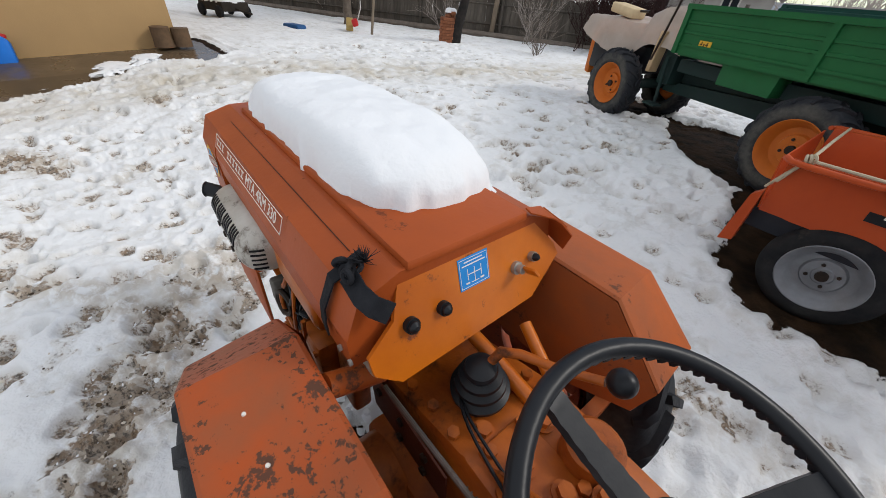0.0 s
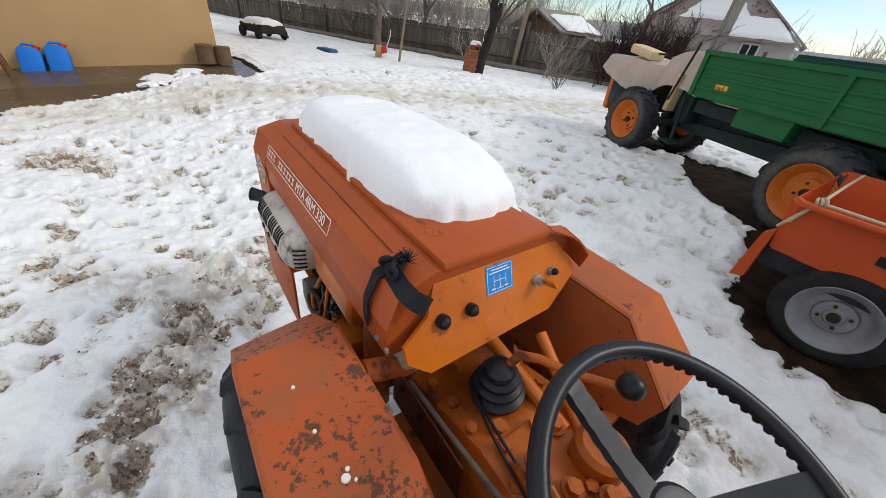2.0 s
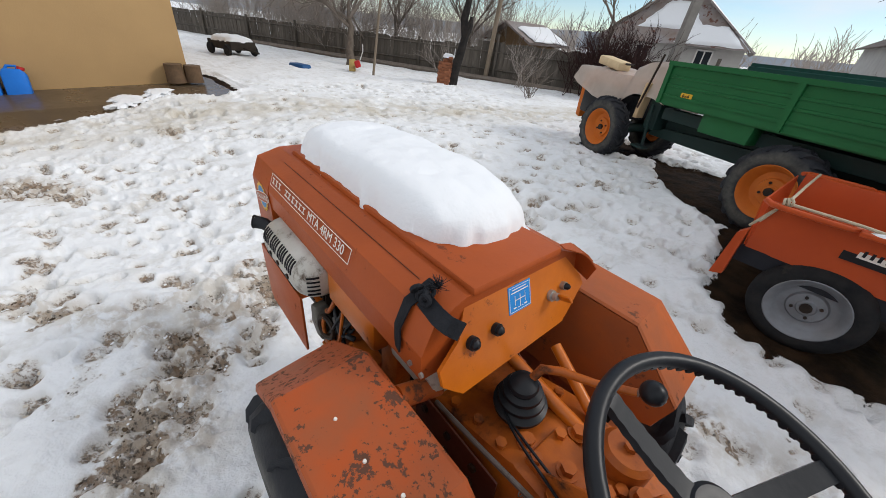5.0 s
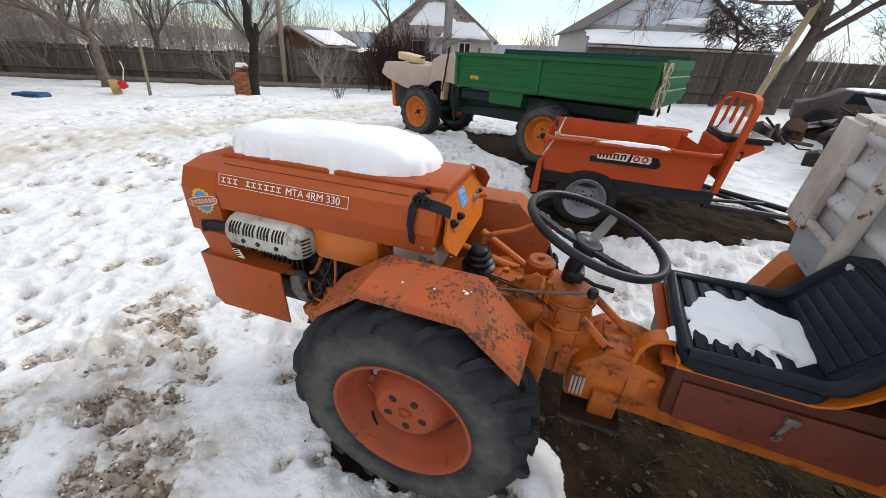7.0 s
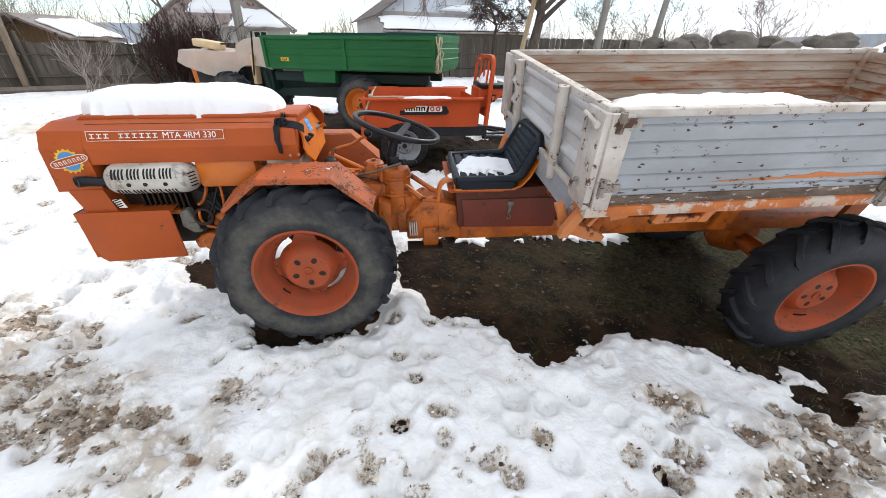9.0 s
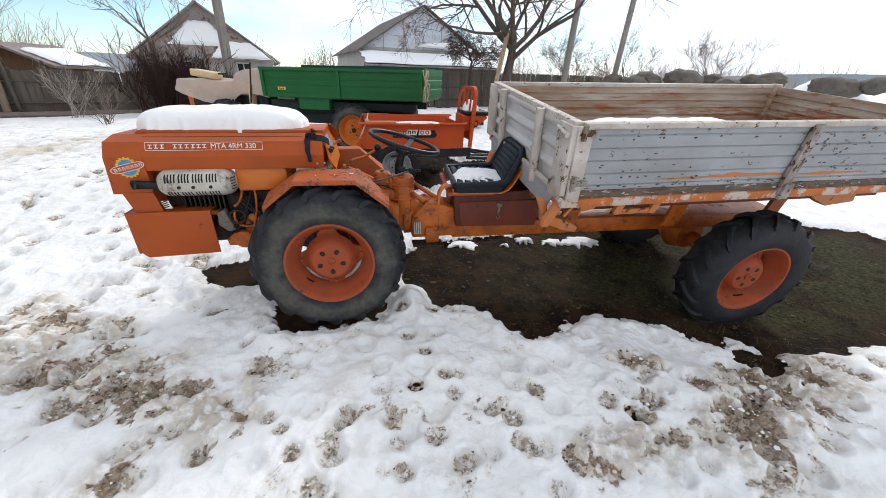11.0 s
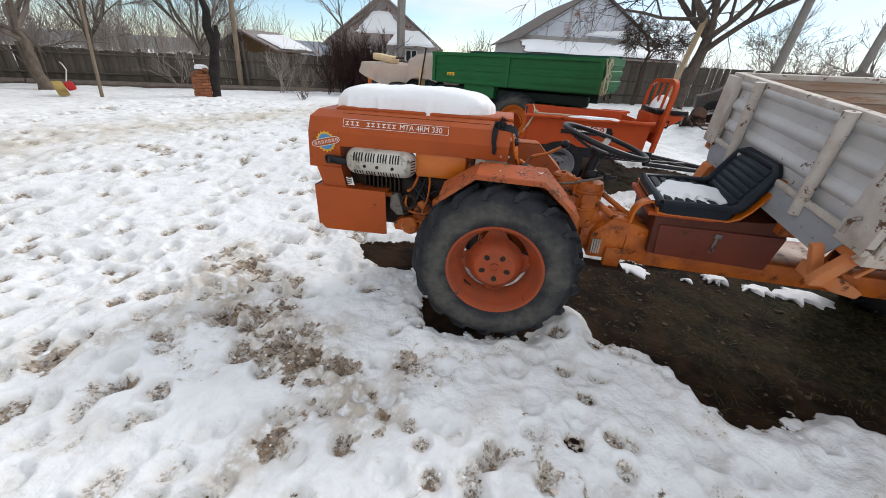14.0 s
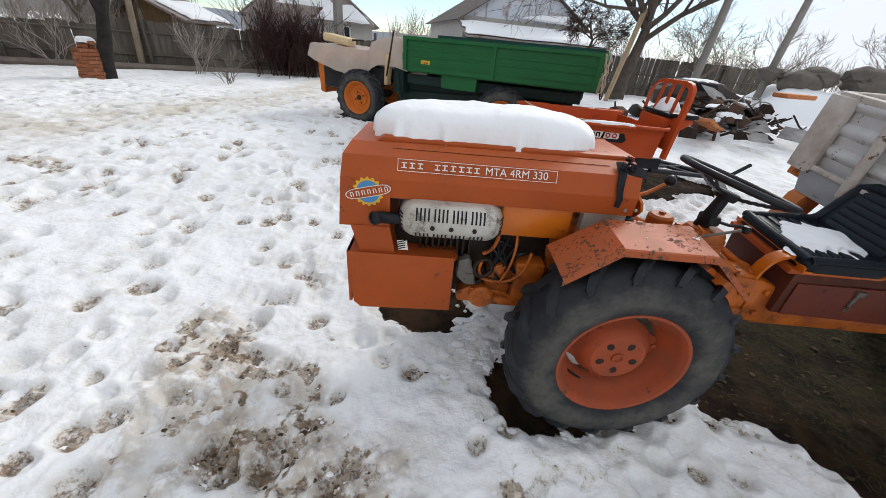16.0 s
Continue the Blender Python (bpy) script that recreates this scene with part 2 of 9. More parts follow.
concrete = mat("wet_concrete_slab", (0.135, 0.092, 0.055), 0.28, second=(0.085, 0.062, 0.040), scale=1.5, amount=1.0, bump=0.06, bump_scale=40, spots=(0.20, 0.16, 0.115), spot_scale=3, spot_at=0.66, spot_soft=0.12, rough_var=0.2)
board_wood = mat("weathered_fence_board", (0.135, 0.118, 0.098), 0.85, second=(0.078, 0.067, 0.056), scale=5, amount=1.0, bump=0.3, bump_scale=50, stretch=(3, 3, 0.5), random_mix=0.22)
brown_wood = mat("brown_stained_wood", (0.14, 0.06, 0.028), 0.6, second=(0.09, 0.04, 0.02), scale=6, amount=0.9, bump=0.1, stretch=(4, 4, 0.6))
pole_wood = mat("weathered_pole_wood", (0.27, 0.215, 0.155), 0.85, second=(0.17, 0.135, 0.10), scale=6, amount=1.0, bump=0.2, stretch=(5, 5, 0.7))
pale_wood = mat("pale_sawn_wood", (0.55, 0.40, 0.24), 0.8, second=(0.42, 0.29, 0.16), scale=5, amount=0.8, bump=0.1, stretch=(3, 3, 1))
bark = mat("grey_brown_bark", (0.17, 0.138, 0.11), 0.9, second=(0.095, 0.075, 0.06), scale=6, amount=1.0, bump=0.5, bump_scale=30, stretch=(2, 2, 0.7))
# both twig colours are lightened to carry the haze of the distance
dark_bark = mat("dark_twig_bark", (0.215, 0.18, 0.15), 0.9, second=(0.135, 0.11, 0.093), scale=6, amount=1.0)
haze_twig = mat("hazed_twig_bark", (0.36, 0.315, 0.28), 0.9, second=(0.27, 0.232, 0.205), scale=3, amount=1.0)
charred = mat("charred_trunk_bark", (0.012, 0.011, 0.011), 0.9, second=(0.04, 0.034, 0.03), scale=9, amount=0.8, bump=0.6, bump_scale=30)
brick_mat = mat("red_clay_brick", (0.33, 0.13, 0.065), 0.85, second=(0.22, 0.085, 0.045), scale=14, amount=1.0, bump=0.25, random_mix=0.25)
sheet_metal = mat("grey_roof_sheet", (0.58, 0.62, 0.68), 0.6, metal=0.0, second=(0.50, 0.53, 0.58), scale=2, amount=0.9, spots=(0.22, 0.09, 0.05), spot_scale=1.6, spot_at=0.60, spot_soft=0.1)
rust_sheet = mat("rusted_roof_sheet", (0.22, 0.16, 0.13), 0.8, second=(0.34, 0.33, 0.33), scale=1.5, amount=1.0, spots=(0.14, 0.06, 0.04), spot_scale=3, spot_at=0.6)
house_plaster = mat("grey_house_plaster", (0.42, 0.40, 0.37), 0.9, second=(0.33, 0.31, 0.29), scale=1.5, amount=0.9)
film_wrap = mat("grey_plastic_sheeting", (0.68, 0.58, 0.50), 0.35, second=(0.52, 0.43, 0.36), scale=5, amount=0.8, bump=0.3, bump_scale=9)
film_wrap.node_tree.nodes["Principled BSDF"].inputs["Alpha"].default_value = 0.48
foam_block = mat("cream_foam_block", (0.66, 0.52, 0.32), 0.85, second=(0.55, 0.42, 0.26), scale=10, amount=0.8, bump=0.1)
rope_fibre = mat("pale_rope_fibre", (0.52, 0.45, 0.33), 0.9, second=(0.38, 0.32, 0.22), scale=40, amount=0.8, bump=0.2)
strap_cloth = mat("dark_cloth_strap", (0.012, 0.013, 0.016), 0.8, second=(0.030, 0.031, 0.035), scale=25, amount=0.8, bump=0.2, bump_scale=140, spec=0.1)
concrete_pole = mat("concrete_pole_grey", (0.27, 0.25, 0.225), 0.85, second=(0.19, 0.175, 0.155), scale=5, amount=0.9, bump=0.1)
stone = mat("snowless_boulder", (0.15, 0.13, 0.11), 0.9, second=(0.09, 0.08, 0.07), scale=4, amount=0.9, bump=0.4)
dry_stalk = mat("dry_grass_straw", (0.066, 0.058, 0.026), 0.85, second=(0.020, 0.028, 0.009), scale=3, amount=1.0, random_mix=0.3)
glass_pane = mat("dark_window_glass", (0.02, 0.025, 0.03), 0.08)
window_paint = mat("white_window_frame", (0.62, 0.60, 0.56), 0.6)


def snow_material():
    m = bpy.data.materials.new("snow")
    m.use_nodes = True
    n, l = m.node_tree.nodes, m.node_tree.links
    b = n["Principled BSDF"]
    b.inputs["Base Color"].default_value = (0.81, 0.82, 0.835, 1)
    b.inputs["Roughness"].default_value = 0.75
    b.inputs["Subsurface Weight"].default_value = 0.0
    co = n.new("ShaderNodeTexCoord")
    last = None
    for s, d, w in ((18, 0.012, 0.45), (120, 0.003, 0.3)):
        t = n.new("ShaderNodeTexNoise")
        t.inputs["Scale"].default_value, t.inputs["Detail"].default_value = s, 5
        l.new(co.outputs["Object"], t.inputs[0])
        bp = n.new("ShaderNodeBump")
        bp.inputs["Strength"].default_value, bp.inputs["Distance"].default_value = w, d
        l.new(t.outputs["Fac"], bp.inputs["Height"])
        if last:
            l.new(last, bp.inputs["Normal"])
        last = bp.outputs[0]
    l.new(last, b.inputs["Normal"])
    return m


snow = snow_material()


def tyre_material():
    """Blue-black rubber with grey-olive dust caked unevenly over the middle of the side walls."""
    m = mat("tyre_side_rubber", (0.012, 0.0135, 0.018), 0.62, second=(0.030, 0.031, 0.034), scale=13, amount=0.9, bump=0.25, bump_scale=55, spec=0.18)
    n, l = m.node_tree.nodes, m.node_tree.links
    b = n["Principled BSDF"]
    co = n.new("ShaderNodeTexCoord")
    at = n.new("ShaderNodeAttribute")
    at.attribute_name = "dust"

    def cloud(scale, detail):
        t = n.new("ShaderNodeTexNoise")
        t.inputs["Scale"].default_value, t.inputs["Detail"].default_value, t.inputs["Roughness"].default_value = scale, detail, 0.66
        l.new(co.outputs["Object"], t.inputs[0])
        return t.outputs["Fac"]

    add = n.new("ShaderNodeMath")
    add.operation = "MULTIPLY_ADD"
    l.new(cloud(9.0, 7), add.inputs[0])
    add.inputs[1].default_value = 1.5
    l.new(at.outputs["Fac"], add.inputs[2])
    cake = n.new("ShaderNodeMapRange")
    cake.interpolation_type = "SMOOTHSTEP"
    cake.inputs[1].default_value, cake.inputs[2].default_value, cake.inputs[4].default_value = 1.20, 1.90, 0.85
    l.new(add.outputs[0], cake.inputs[0])
    tone = n.new("ShaderNodeMix")
    tone.data_type = "RGBA"
    l.new(cloud(34.0, 5), tone.inputs[0])
    tone.inputs[6].default_value, tone.inputs[7].default_value = (0.026, 0.027, 0.028, 1), (0.150, 0.143, 0.120, 1)
    mx = n.new("ShaderNodeMix")
    mx.data_type = "RGBA"
    l.new(cake.outputs[0], mx.inputs[0])
    l.new(b.inputs["Base Color"].links[0].from_socket, mx.inputs[6])
    l.new(tone.outputs[2], mx.inputs[7])
    l.new(mx.outputs[2], b.inputs["Base Color"])
    return m


tyre_rubber = tyre_material()


def ground_material():
    """Snow, trodden dirty snow with painted dent shade, wet soil and sunlit-bright moss, chosen by the cover attributes
    of the ground sheet.
    """
    m = bpy.data.materials.new("snowy_yard_ground")
    m.use_nodes = True
    n, l = m.node_tree.nodes, m.node_tree.links
    b = n["Principled BSDF"]
    co = n.new("ShaderNodeTexCoord")

    def nz(scale, detail=6, rough=0.6):
        t = n.new("ShaderNodeTexNoise")
        t.inputs["Scale"].default_value, t.inputs["Detail"].default_value, t.inputs["Roughness"].default_value = scale, detail, rough
        l.new(co.outputs["Object"], t.inputs[0])
        return t.outputs["Fac"]

    def mixc(f, a, c):
        x = n.new("ShaderNodeMix")
        x.data_type = "RGBA"
        for i, v in ((0, f), (6, a), (7, c)):
            if isinstance(v, tuple):
                x.inputs[i].default_value = (*v, 1)
            elif isinstance(v, float):
                x.inputs[i].default_value = v
            else:
                l.new(v, x.inputs[i])
        return x.outputs[2]

    def rng(v, a, c, d=0.0, e=1.0):
        x = n.new("ShaderNodeMapRange")
        x.interpolation_type = "SMOOTHSTEP"
        for i, q in ((1, a), (2, c), (3, d), (4, e)):
            x.inputs[i].default_value = q
        l.new(v, x.inputs[0])
        return x.outputs[0]

    def math2(op, a, c):
        x = n.new("ShaderNodeMath")
        x.operation = op
        for i, v in ((0, a), (1, c)):
            if isinstance(v, float):
                x.inputs[i].default_value = v
            else:
                l.new(v, x.inputs[i])
        return x.outputs[0]

    def attr(name):
        a = n.new("ShaderNodeAttribute")
        a.attribute_name = name
        return a.outputs["Fac"]

    soil = mixc(rng(nz(6.0), 0.35, 0.65), (0.008, 0.0046, 0.0025), (0.034, 0.0180, 0.0086))
    soil = mixc(math2("MULTIPLY", rng(nz(75.0, 4, 0.7), 0.60, 0.72), rng(nz(5.0, 3), 0.45, 0.7)), soil, (0.046, 0.031, 0.018))
    # real moss, its light tone raised to hold the sunlight on it
    moss_lit = mixc(rng(nz(38.0, 6, 0.7), 0.35, 0.7), (0.010, 0.0110, 0.0044), (0.062, 0.0550, 0.0215))
    bare = mixc(math2("MULTIPLY", attr("moss_lit"), rng(nz(3.0), 0.36, 0.54)), soil, moss_lit)
    clean = mixc(rng(nz(2.0), 0.3, 0.7), (0.825, 0.83, 0.838), (0.77, 0.775, 0.78))
    clean = mixc(math2("MULTIPLY", rng(nz(6.5, 6, 0.62), 0.48, 0.66), 0.8), clean, (0.665, 0.655, 0.635))
    # trodden snow: crisp clods of grey slush and brown earth between white lumps
    clod = math2("ADD", math2("MULTIPLY", nz(30.0, 6, 0.7), 0.6), math2("MULTIPLY", nz(95.0, 4, 0.7), 0.4))
    dirt_shade_f = math2("ADD", attr("dirt_shade"), math2("MULTIPLY", math2("SUBTRACT", clod, 0.5), 1.7))
    dirty_shaded = mixc(rng(nz(10.0, 5, 0.65), 0.42, 0.58), (0.37, 0.30, 0.23), (0.205, 0.132, 0.078))
    # dark flecks: the shading of crevices between clods, put into the colour
    dirty_shaded = mixc(rng(nz(44.0, 6, 0.72), 0.49, 0.60), dirty_shaded, (0.066, 0.047, 0.033))
    dirty_shaded = mixc(rng(nz(14.0, 6, 0.72), 0.55, 0.72), dirty_shaded, (0.15, 0.085, 0.042))
    dirty_shaded = mixc(math2("MULTIPLY", rng(nz(36.0, 5, 0.7), 0.47, 0.57), rng(attr("dirt_shade"), 1.15, 0.4)), dirty_shaded, (0.72, 0.70, 0.67))
    stain_shade = mixc(math2("MULTIPLY", rng(attr("dirt_shade"), 0.05, 0.6), 0.42), clean, (0.60, 0.555, 0.49))
    worn = math2("MULTIPLY", rng(attr("churn"), 0.15, 0.9), rng(nz(16.0, 7, 0.7), 0.36, 0.56))
    stain_shade = mixc(math2("MULTIPLY", worn, 0.8), stain_shade, mixc(rng(nz(5.0, 4), 0.4, 0.6), (0.56, 0.515, 0.45), (0.42, 0.345, 0.265)))
    snowc = mixc(math2("MULTIPLY", rng(dirt_shade_f, 0.36, 0.68), 0.92), stain_shade, dirty_shaded)
    snowc = mixc(math2("MULTIPLY", attr("track"), rng(nz(3.0), 0.25, 0.7)), snowc, (0.53, 0.475, 0.385))
    f = math2("ADD", attr("bare"), math2("MULTIPLY", math2("SUBTRACT", nz(26.0, 8, 0.72), 0.5), 0.55))
    f = rng(f, 0.48, 0.54)
    b.inputs["Specular IOR Level"].default_value = 0.12
    l.new(mixc(f, snowc, bare), b.inputs["Base Color"])
    rr = n.new("ShaderNodeMapRange")
    rr.inputs[3].default_value, rr.inputs[4].default_value = 0.8, 0.9
    l.new(f, rr.inputs[0])
    l.new(rr.outputs[0], b.inputs["Roughness"])
    last = None
    for s, d, w in ((24, 0.024, 0.55), (70, 0.009, 0.35)):
        bp = n.new("ShaderNodeBump")
        bp.inputs["Strength"].default_value, bp.inputs["Distance"].default_value = w, d
        l.new(nz(float(s), 5), bp.inputs["Height"])
        if last:
            l.new(last, bp.inputs["Normal"])
        last = bp.outputs[0]
    l.new(last, b.inputs["Normal"])
    return m


ground_mat = ground_material()

# ---------------------------------------------------------------- mesh tools


def finish(name, bm, material, smooth=None):
    """Mesh data from a bmesh. smooth: edges flatter than this many degrees are shaded smooth."""
    bmesh.ops.recalc_face_normals(bm, faces=bm.faces[:])
    me = bpy.data.meshes.new(name)
    if smooth:
        for f in bm.faces:
            f.smooth = True
        for e in bm.edges:
            e.smooth = len(e.link_faces) == 2 and e.calc_face_angle(0) < radians(smooth)
    bm.to_mesh(me)
    bm.free()
    for q in (material if isinstance(material, (list, tuple)) else (material,)):
        me.materials.append(q)
    return me


def thing(name, label, category, base=(0, 0, 0), group="", kind=""):
    ob = new(name)
    ob.empty_display_size = 0.1
    ob.location = base
    return tagged(ob, label, category, group, kind)


def base_of(ob):
    p = Vector((0, 0, 0))
    while ob:
        p += ob.location
        ob = ob.parent
    return p


def part(name, bm, material, parent, label="", smooth=35):
    """One mesh under a thing or a part; the bmesh is given in world coordinates."""
    off = base_of(parent)
    bmesh.ops.translate(bm, verts=bm.verts[:], vec=-off)
    ob = new(name, finish(name, bm, material, smooth))
    ob.parent = parent
    return tagged(ob, label)


def pieces(name, bm, material, parent, label=""):
    """Every loose piece of the bmesh becomes a part of its own."""
    left = set(bm.verts)
    while left:
        todo, isle = [left.pop()], []
        while todo:
            v = todo.pop()
            isle.append(v)
            for e in v.link_edges:
                w = e.other_vert(v)
                if w in left:
                    left.discard(w)
                    todo.append(w)
        one, twin = B(), {}
        for v in isle:
            twin[v] = one.verts.new(v.co)
        for f in {f for v in isle for f in v.link_faces}:
            one.faces.new([twin[v] for v in f.verts])
        part(name, one, material, parent, label)
    bm.free()


def solid(name, bm, material, label="", category="", group="", kind="", smooth=35, base=None):
    b = Vector(base) if base else Vector((0, 0, 0))
    bmesh.ops.translate(bm, verts=bm.verts[:], vec=-b)
    ob = new(name, finish(name, bm, material, smooth))
    ob.location = b
    return tagged(ob, label, category, group, kind)


def B():
    return bmesh.new()


def box(bm, x0, x1, y0, y1, z0, z1, m=None, bevel=0.0):
    vs = [bm.verts.new((x, y, z)) for x in (x0, x1) for y in (y0, y1) for z in (z0, z1)]
    fs = [bm.faces.new([vs[i] for i in q]) for q in ((0, 1, 3, 2), (4, 6, 7, 5), (0, 4, 5, 1), (2, 3, 7, 6), (0, 2, 6, 4), (1, 5, 7, 3))]
    if bevel:
        r = bmesh.ops.bevel(bm, geom=list({e for f in fs for e in f.edges}), offset=bevel, segments=2, profile=0.5, affect="EDGES")
        vs = list({v for f in r["faces"] for v in f.verts} | {v for v in vs if v.is_valid})
    if m is not None:
        bmesh.ops.transform(bm, matrix=m, verts=vs)
    return bm


def prism(bm, poly, axis, a, b, m=None, bevel=0.0):
    """A polygon in the plane across an axis, extruded from a to b along it."""
    def put(p, h):
        return {"x": (h, p[0], p[1]), "y": (p[0], h, p[1]), "z": (p[0], p[1], h)}[axis]
    lo = [bm.verts.new(put(p, a)) for p in poly]
    hi = [bm.verts.new(put(p, b)) for p in poly]
    fs = [bm.faces.new(lo), bm.faces.new(hi[::-1])]
    k = len(poly)
    for i in range(k):
        fs.append(bm.faces.new((lo[i], hi[i], hi[(i + 1) % k], lo[(i + 1) % k])))
    vs = lo + hi
    if bevel:
        r = bmesh.ops.bevel(bm, geom=list({e for f in fs for e in f.edges}), offset=bevel, segments=2, profile=0.5, affect="EDGES")
        vs = list({v for f in r["faces"] for v in f.verts} | {v for v in vs if v.is_valid})
    if m is not None:
        bmesh.ops.transform(bm, matrix=m, verts=vs)
    return bm


def frame_of(d):
    d = Vector(d).normalized()
    u = d.cross(Vector((0, 0, 1)) if abs(d.z) < 0.95 else Vector((1, 0, 0))).normalized()
    return u, d.cross(u).normalized()


def tube(bm, pts, r, n=10, cap=True):
    """A tube along points; r is a radius or one radius a point."""
    pts = [Vector(p) for p in pts]
    rs = r if isinstance(r, (list, tuple)) else [r] * len(pts)
    rings = []
    u = None
    for i, p in enumerate(pts):
        d = (pts[min(i + 1, len(pts) - 1)] - pts[max(i - 1, 0)])
        if d.length < 1e-9:
            d = Vector((0, 0, 1))
        d.normalize()
        if u is None:
            u, v = frame_of(d)
        else:
            u = (u - d * u.dot(d)).normalized()
            v = d.cross(u)
        rings.append([bm.verts.new(p + (u * math.cos(6.28319 * k / n) + v * math.sin(6.28319 * k / n)) * rs[i]) for k in range(n)])
    for a, b in zip(rings, rings[1:]):
        for k in range(n):
            bm.faces.new((a[k], a[(k + 1) % n], b[(k + 1) % n], b[k]))
    if cap:
        bm.faces.new(rings[0][::-1])
        bm.faces.new(rings[-1])
    return bm


def ring(bm, c, normal, R, r, n=40, k=10):
    """A torus."""
    u, v = frame_of(normal)
    w = Vector(normal).normalized()
    c = Vector(c)
    rows = []
    for i in range(n):
        a = 6.2831853 * i / n
        d = u * math.cos(a) + v * math.sin(a)
        rows.append([bm.verts.new(c + d * (R + r * math.cos(6.2831853 * j / k)) + w * r * math.sin(6.2831853 * j / k)) for j in range(k)])
    for i in range(n):
        for j in range(k):
            bm.faces.new((rows[i][j], rows[(i + 1) % n][j], rows[(i + 1) % n][(j + 1) % k], rows[i][(j + 1) % k]))
    return bm


def lathe(bm, prof, n, m, mat_index=None):
    """A profile of (radius, height) turned about local z, laid by m. mat_index: one slot per profile step."""
    rows = []
    for r, h in prof:
        if r < 1e-6:
            rows.append([bm.verts.new(m @ Vector((0, 0, h)))])
        else:
            rows.append([bm.verts.new(m @ Vector((r * math.cos(6.2831853 * i / n), r * math.sin(6.2831853 * i / n), h))) for i in range(n)])
    for s, (a, b) in enumerate(zip(rows, rows[1:])):
        for i in range(n):
            j = (i + 1) % n
            if len(a) == 1 and len(b) == 1:
                continue
            if len(a) == 1:
                f = bm.faces.new((a[0], b[i], b[j]))
            elif len(b) == 1:
                f = bm.faces.new((a[i], b[0], a[j]))
            else:
                f = bm.faces.new((a[i], b[i], b[j], a[j]))
            if mat_index:
                f.material_index = mat_index[s]
    return bm


def sheet(bm, rows, t, m=None):
    """A folded plate: a grid of points with thickness t along its normals."""
    R, C = len(rows), len(rows[0])
    P = [[Vector(p) for p in row] for row in rows]
    def nrm(i, j):
        a = P[min(i + 1, R - 1)][j] - P[max(i - 1, 0)][j]
        b = P[i][min(j + 1, C - 1)] - P[i][max(j - 1, 0)]
        return a.cross(b).normalized()
    top = [[bm.verts.new(P[i][j] + nrm(i, j) * t / 2) for j in range(C)] for i in range(R)]
    bot = [[bm.verts.new(P[i][j] - nrm(i, j) * t / 2) for j in range(C)] for i in range(R)]
    for i in range(R - 1):
        for j in range(C - 1):
            bm.faces.new((top[i][j], top[i + 1][j], top[i + 1][j + 1], top[i][j + 1]))
            bm.faces.new((bot[i][j], bot[i][j + 1], bot[i + 1][j + 1], bot[i + 1][j]))
    for i in range(R - 1):
        bm.faces.new((top[i][0], bot[i][0], bot[i + 1][0], top[i + 1][0]))
        bm.faces.new((top[i][-1], top[i + 1][-1], bot[i + 1][-1], bot[i][-1]))
    for j in range(C - 1):
        bm.faces.new((top[0][j], top[0][j + 1], bot[0][j + 1], bot[0][j]))
        bm.faces.new((top[-1][j], bot[-1][j], bot[-1][j + 1], top[-1][j + 1]))
    if m is not None:
        bmesh.ops.transform(bm, matrix=m, verts=[v for row in top + bot for v in row])
    return bm


def each(name, items, make, material, parent):
    """Small parts, one object each: make(bm, item) builds one."""
    for it in items:
        bm = B()
        make(bm, it)
        part(name, bm, material, parent)


def bolt(bm, p, d, r=0.009, h=0.008):
    p, d = Vector(p), Vector(d).normalized()
    return tube(bm, [p, p + d * h], r, 6)


def moved(bm, m):
    bmesh.ops.transform(bm, matrix=m, verts=bm.verts[:])
    return bm


# value noise on arrays, for the ground and the snow
def vnoise(x, y, seed):
    def h(i, j):
        k = (i.astype(np.int64) * 374761393 + j.astype(np.int64) * 668265263 + seed * 974711) & 0xFFFFFFFF
        k = ((k ^ (k >> 13)) * 1274126177) & 0xFFFFFFFF
        return ((k ^ (k >> 16)) & 0xFFFF) / 65535.0
    xi, yi = np.floor(x), np.floor(y)
    fx, fy = x - xi, y - yi
    fx, fy = fx * fx * (3 - 2 * fx), fy * fy * (3 - 2 * fy)
    a, b, c, d = h(xi, yi), h(xi + 1, yi), h(xi, yi + 1), h(xi + 1, yi + 1)
    return (a * (1 - fx) + b * fx) * (1 - fy) + (c * (1 - fx) + d * fx) * fy


def fbm(x, y, seed, octaves=4, gain=0.5):
    s, amp, tot = 0.0, 1.0, 0.0
    for o in range(octaves):
        s = s + amp * vnoise(x * 2 ** o + 17.3 * o, y * 2 ** o - 9.1 * o, seed + o)
        tot += amp
        amp *= gain
    return s / tot


def inside(px, py, poly):
    """Signed distance, positive inside, of points to a polygon."""
    d = np.full(px.shape, 1e9)
    ins = np.zeros(px.shape, bool)
    k = len(poly)
    for i in range(k):
        (x0, y0), (x1, y1) = poly[i], poly[(i + 1) % k]
        ex, ey = x1 - x0, y1 - y0
        t = np.clip(((px - x0) * ex + (py - y0) * ey) / (ex * ex + ey * ey), 0, 1)
        d = np.minimum(d, np.hypot(px - x0 - t * ex, py - y0 - t * ey))
        cross = ((y0 > py) != (y1 > py)) & (px < ex * (py - y0) / (ey if ey else 1e-9) + x0)
        ins ^= cross
    return np.where(ins, d, -d)


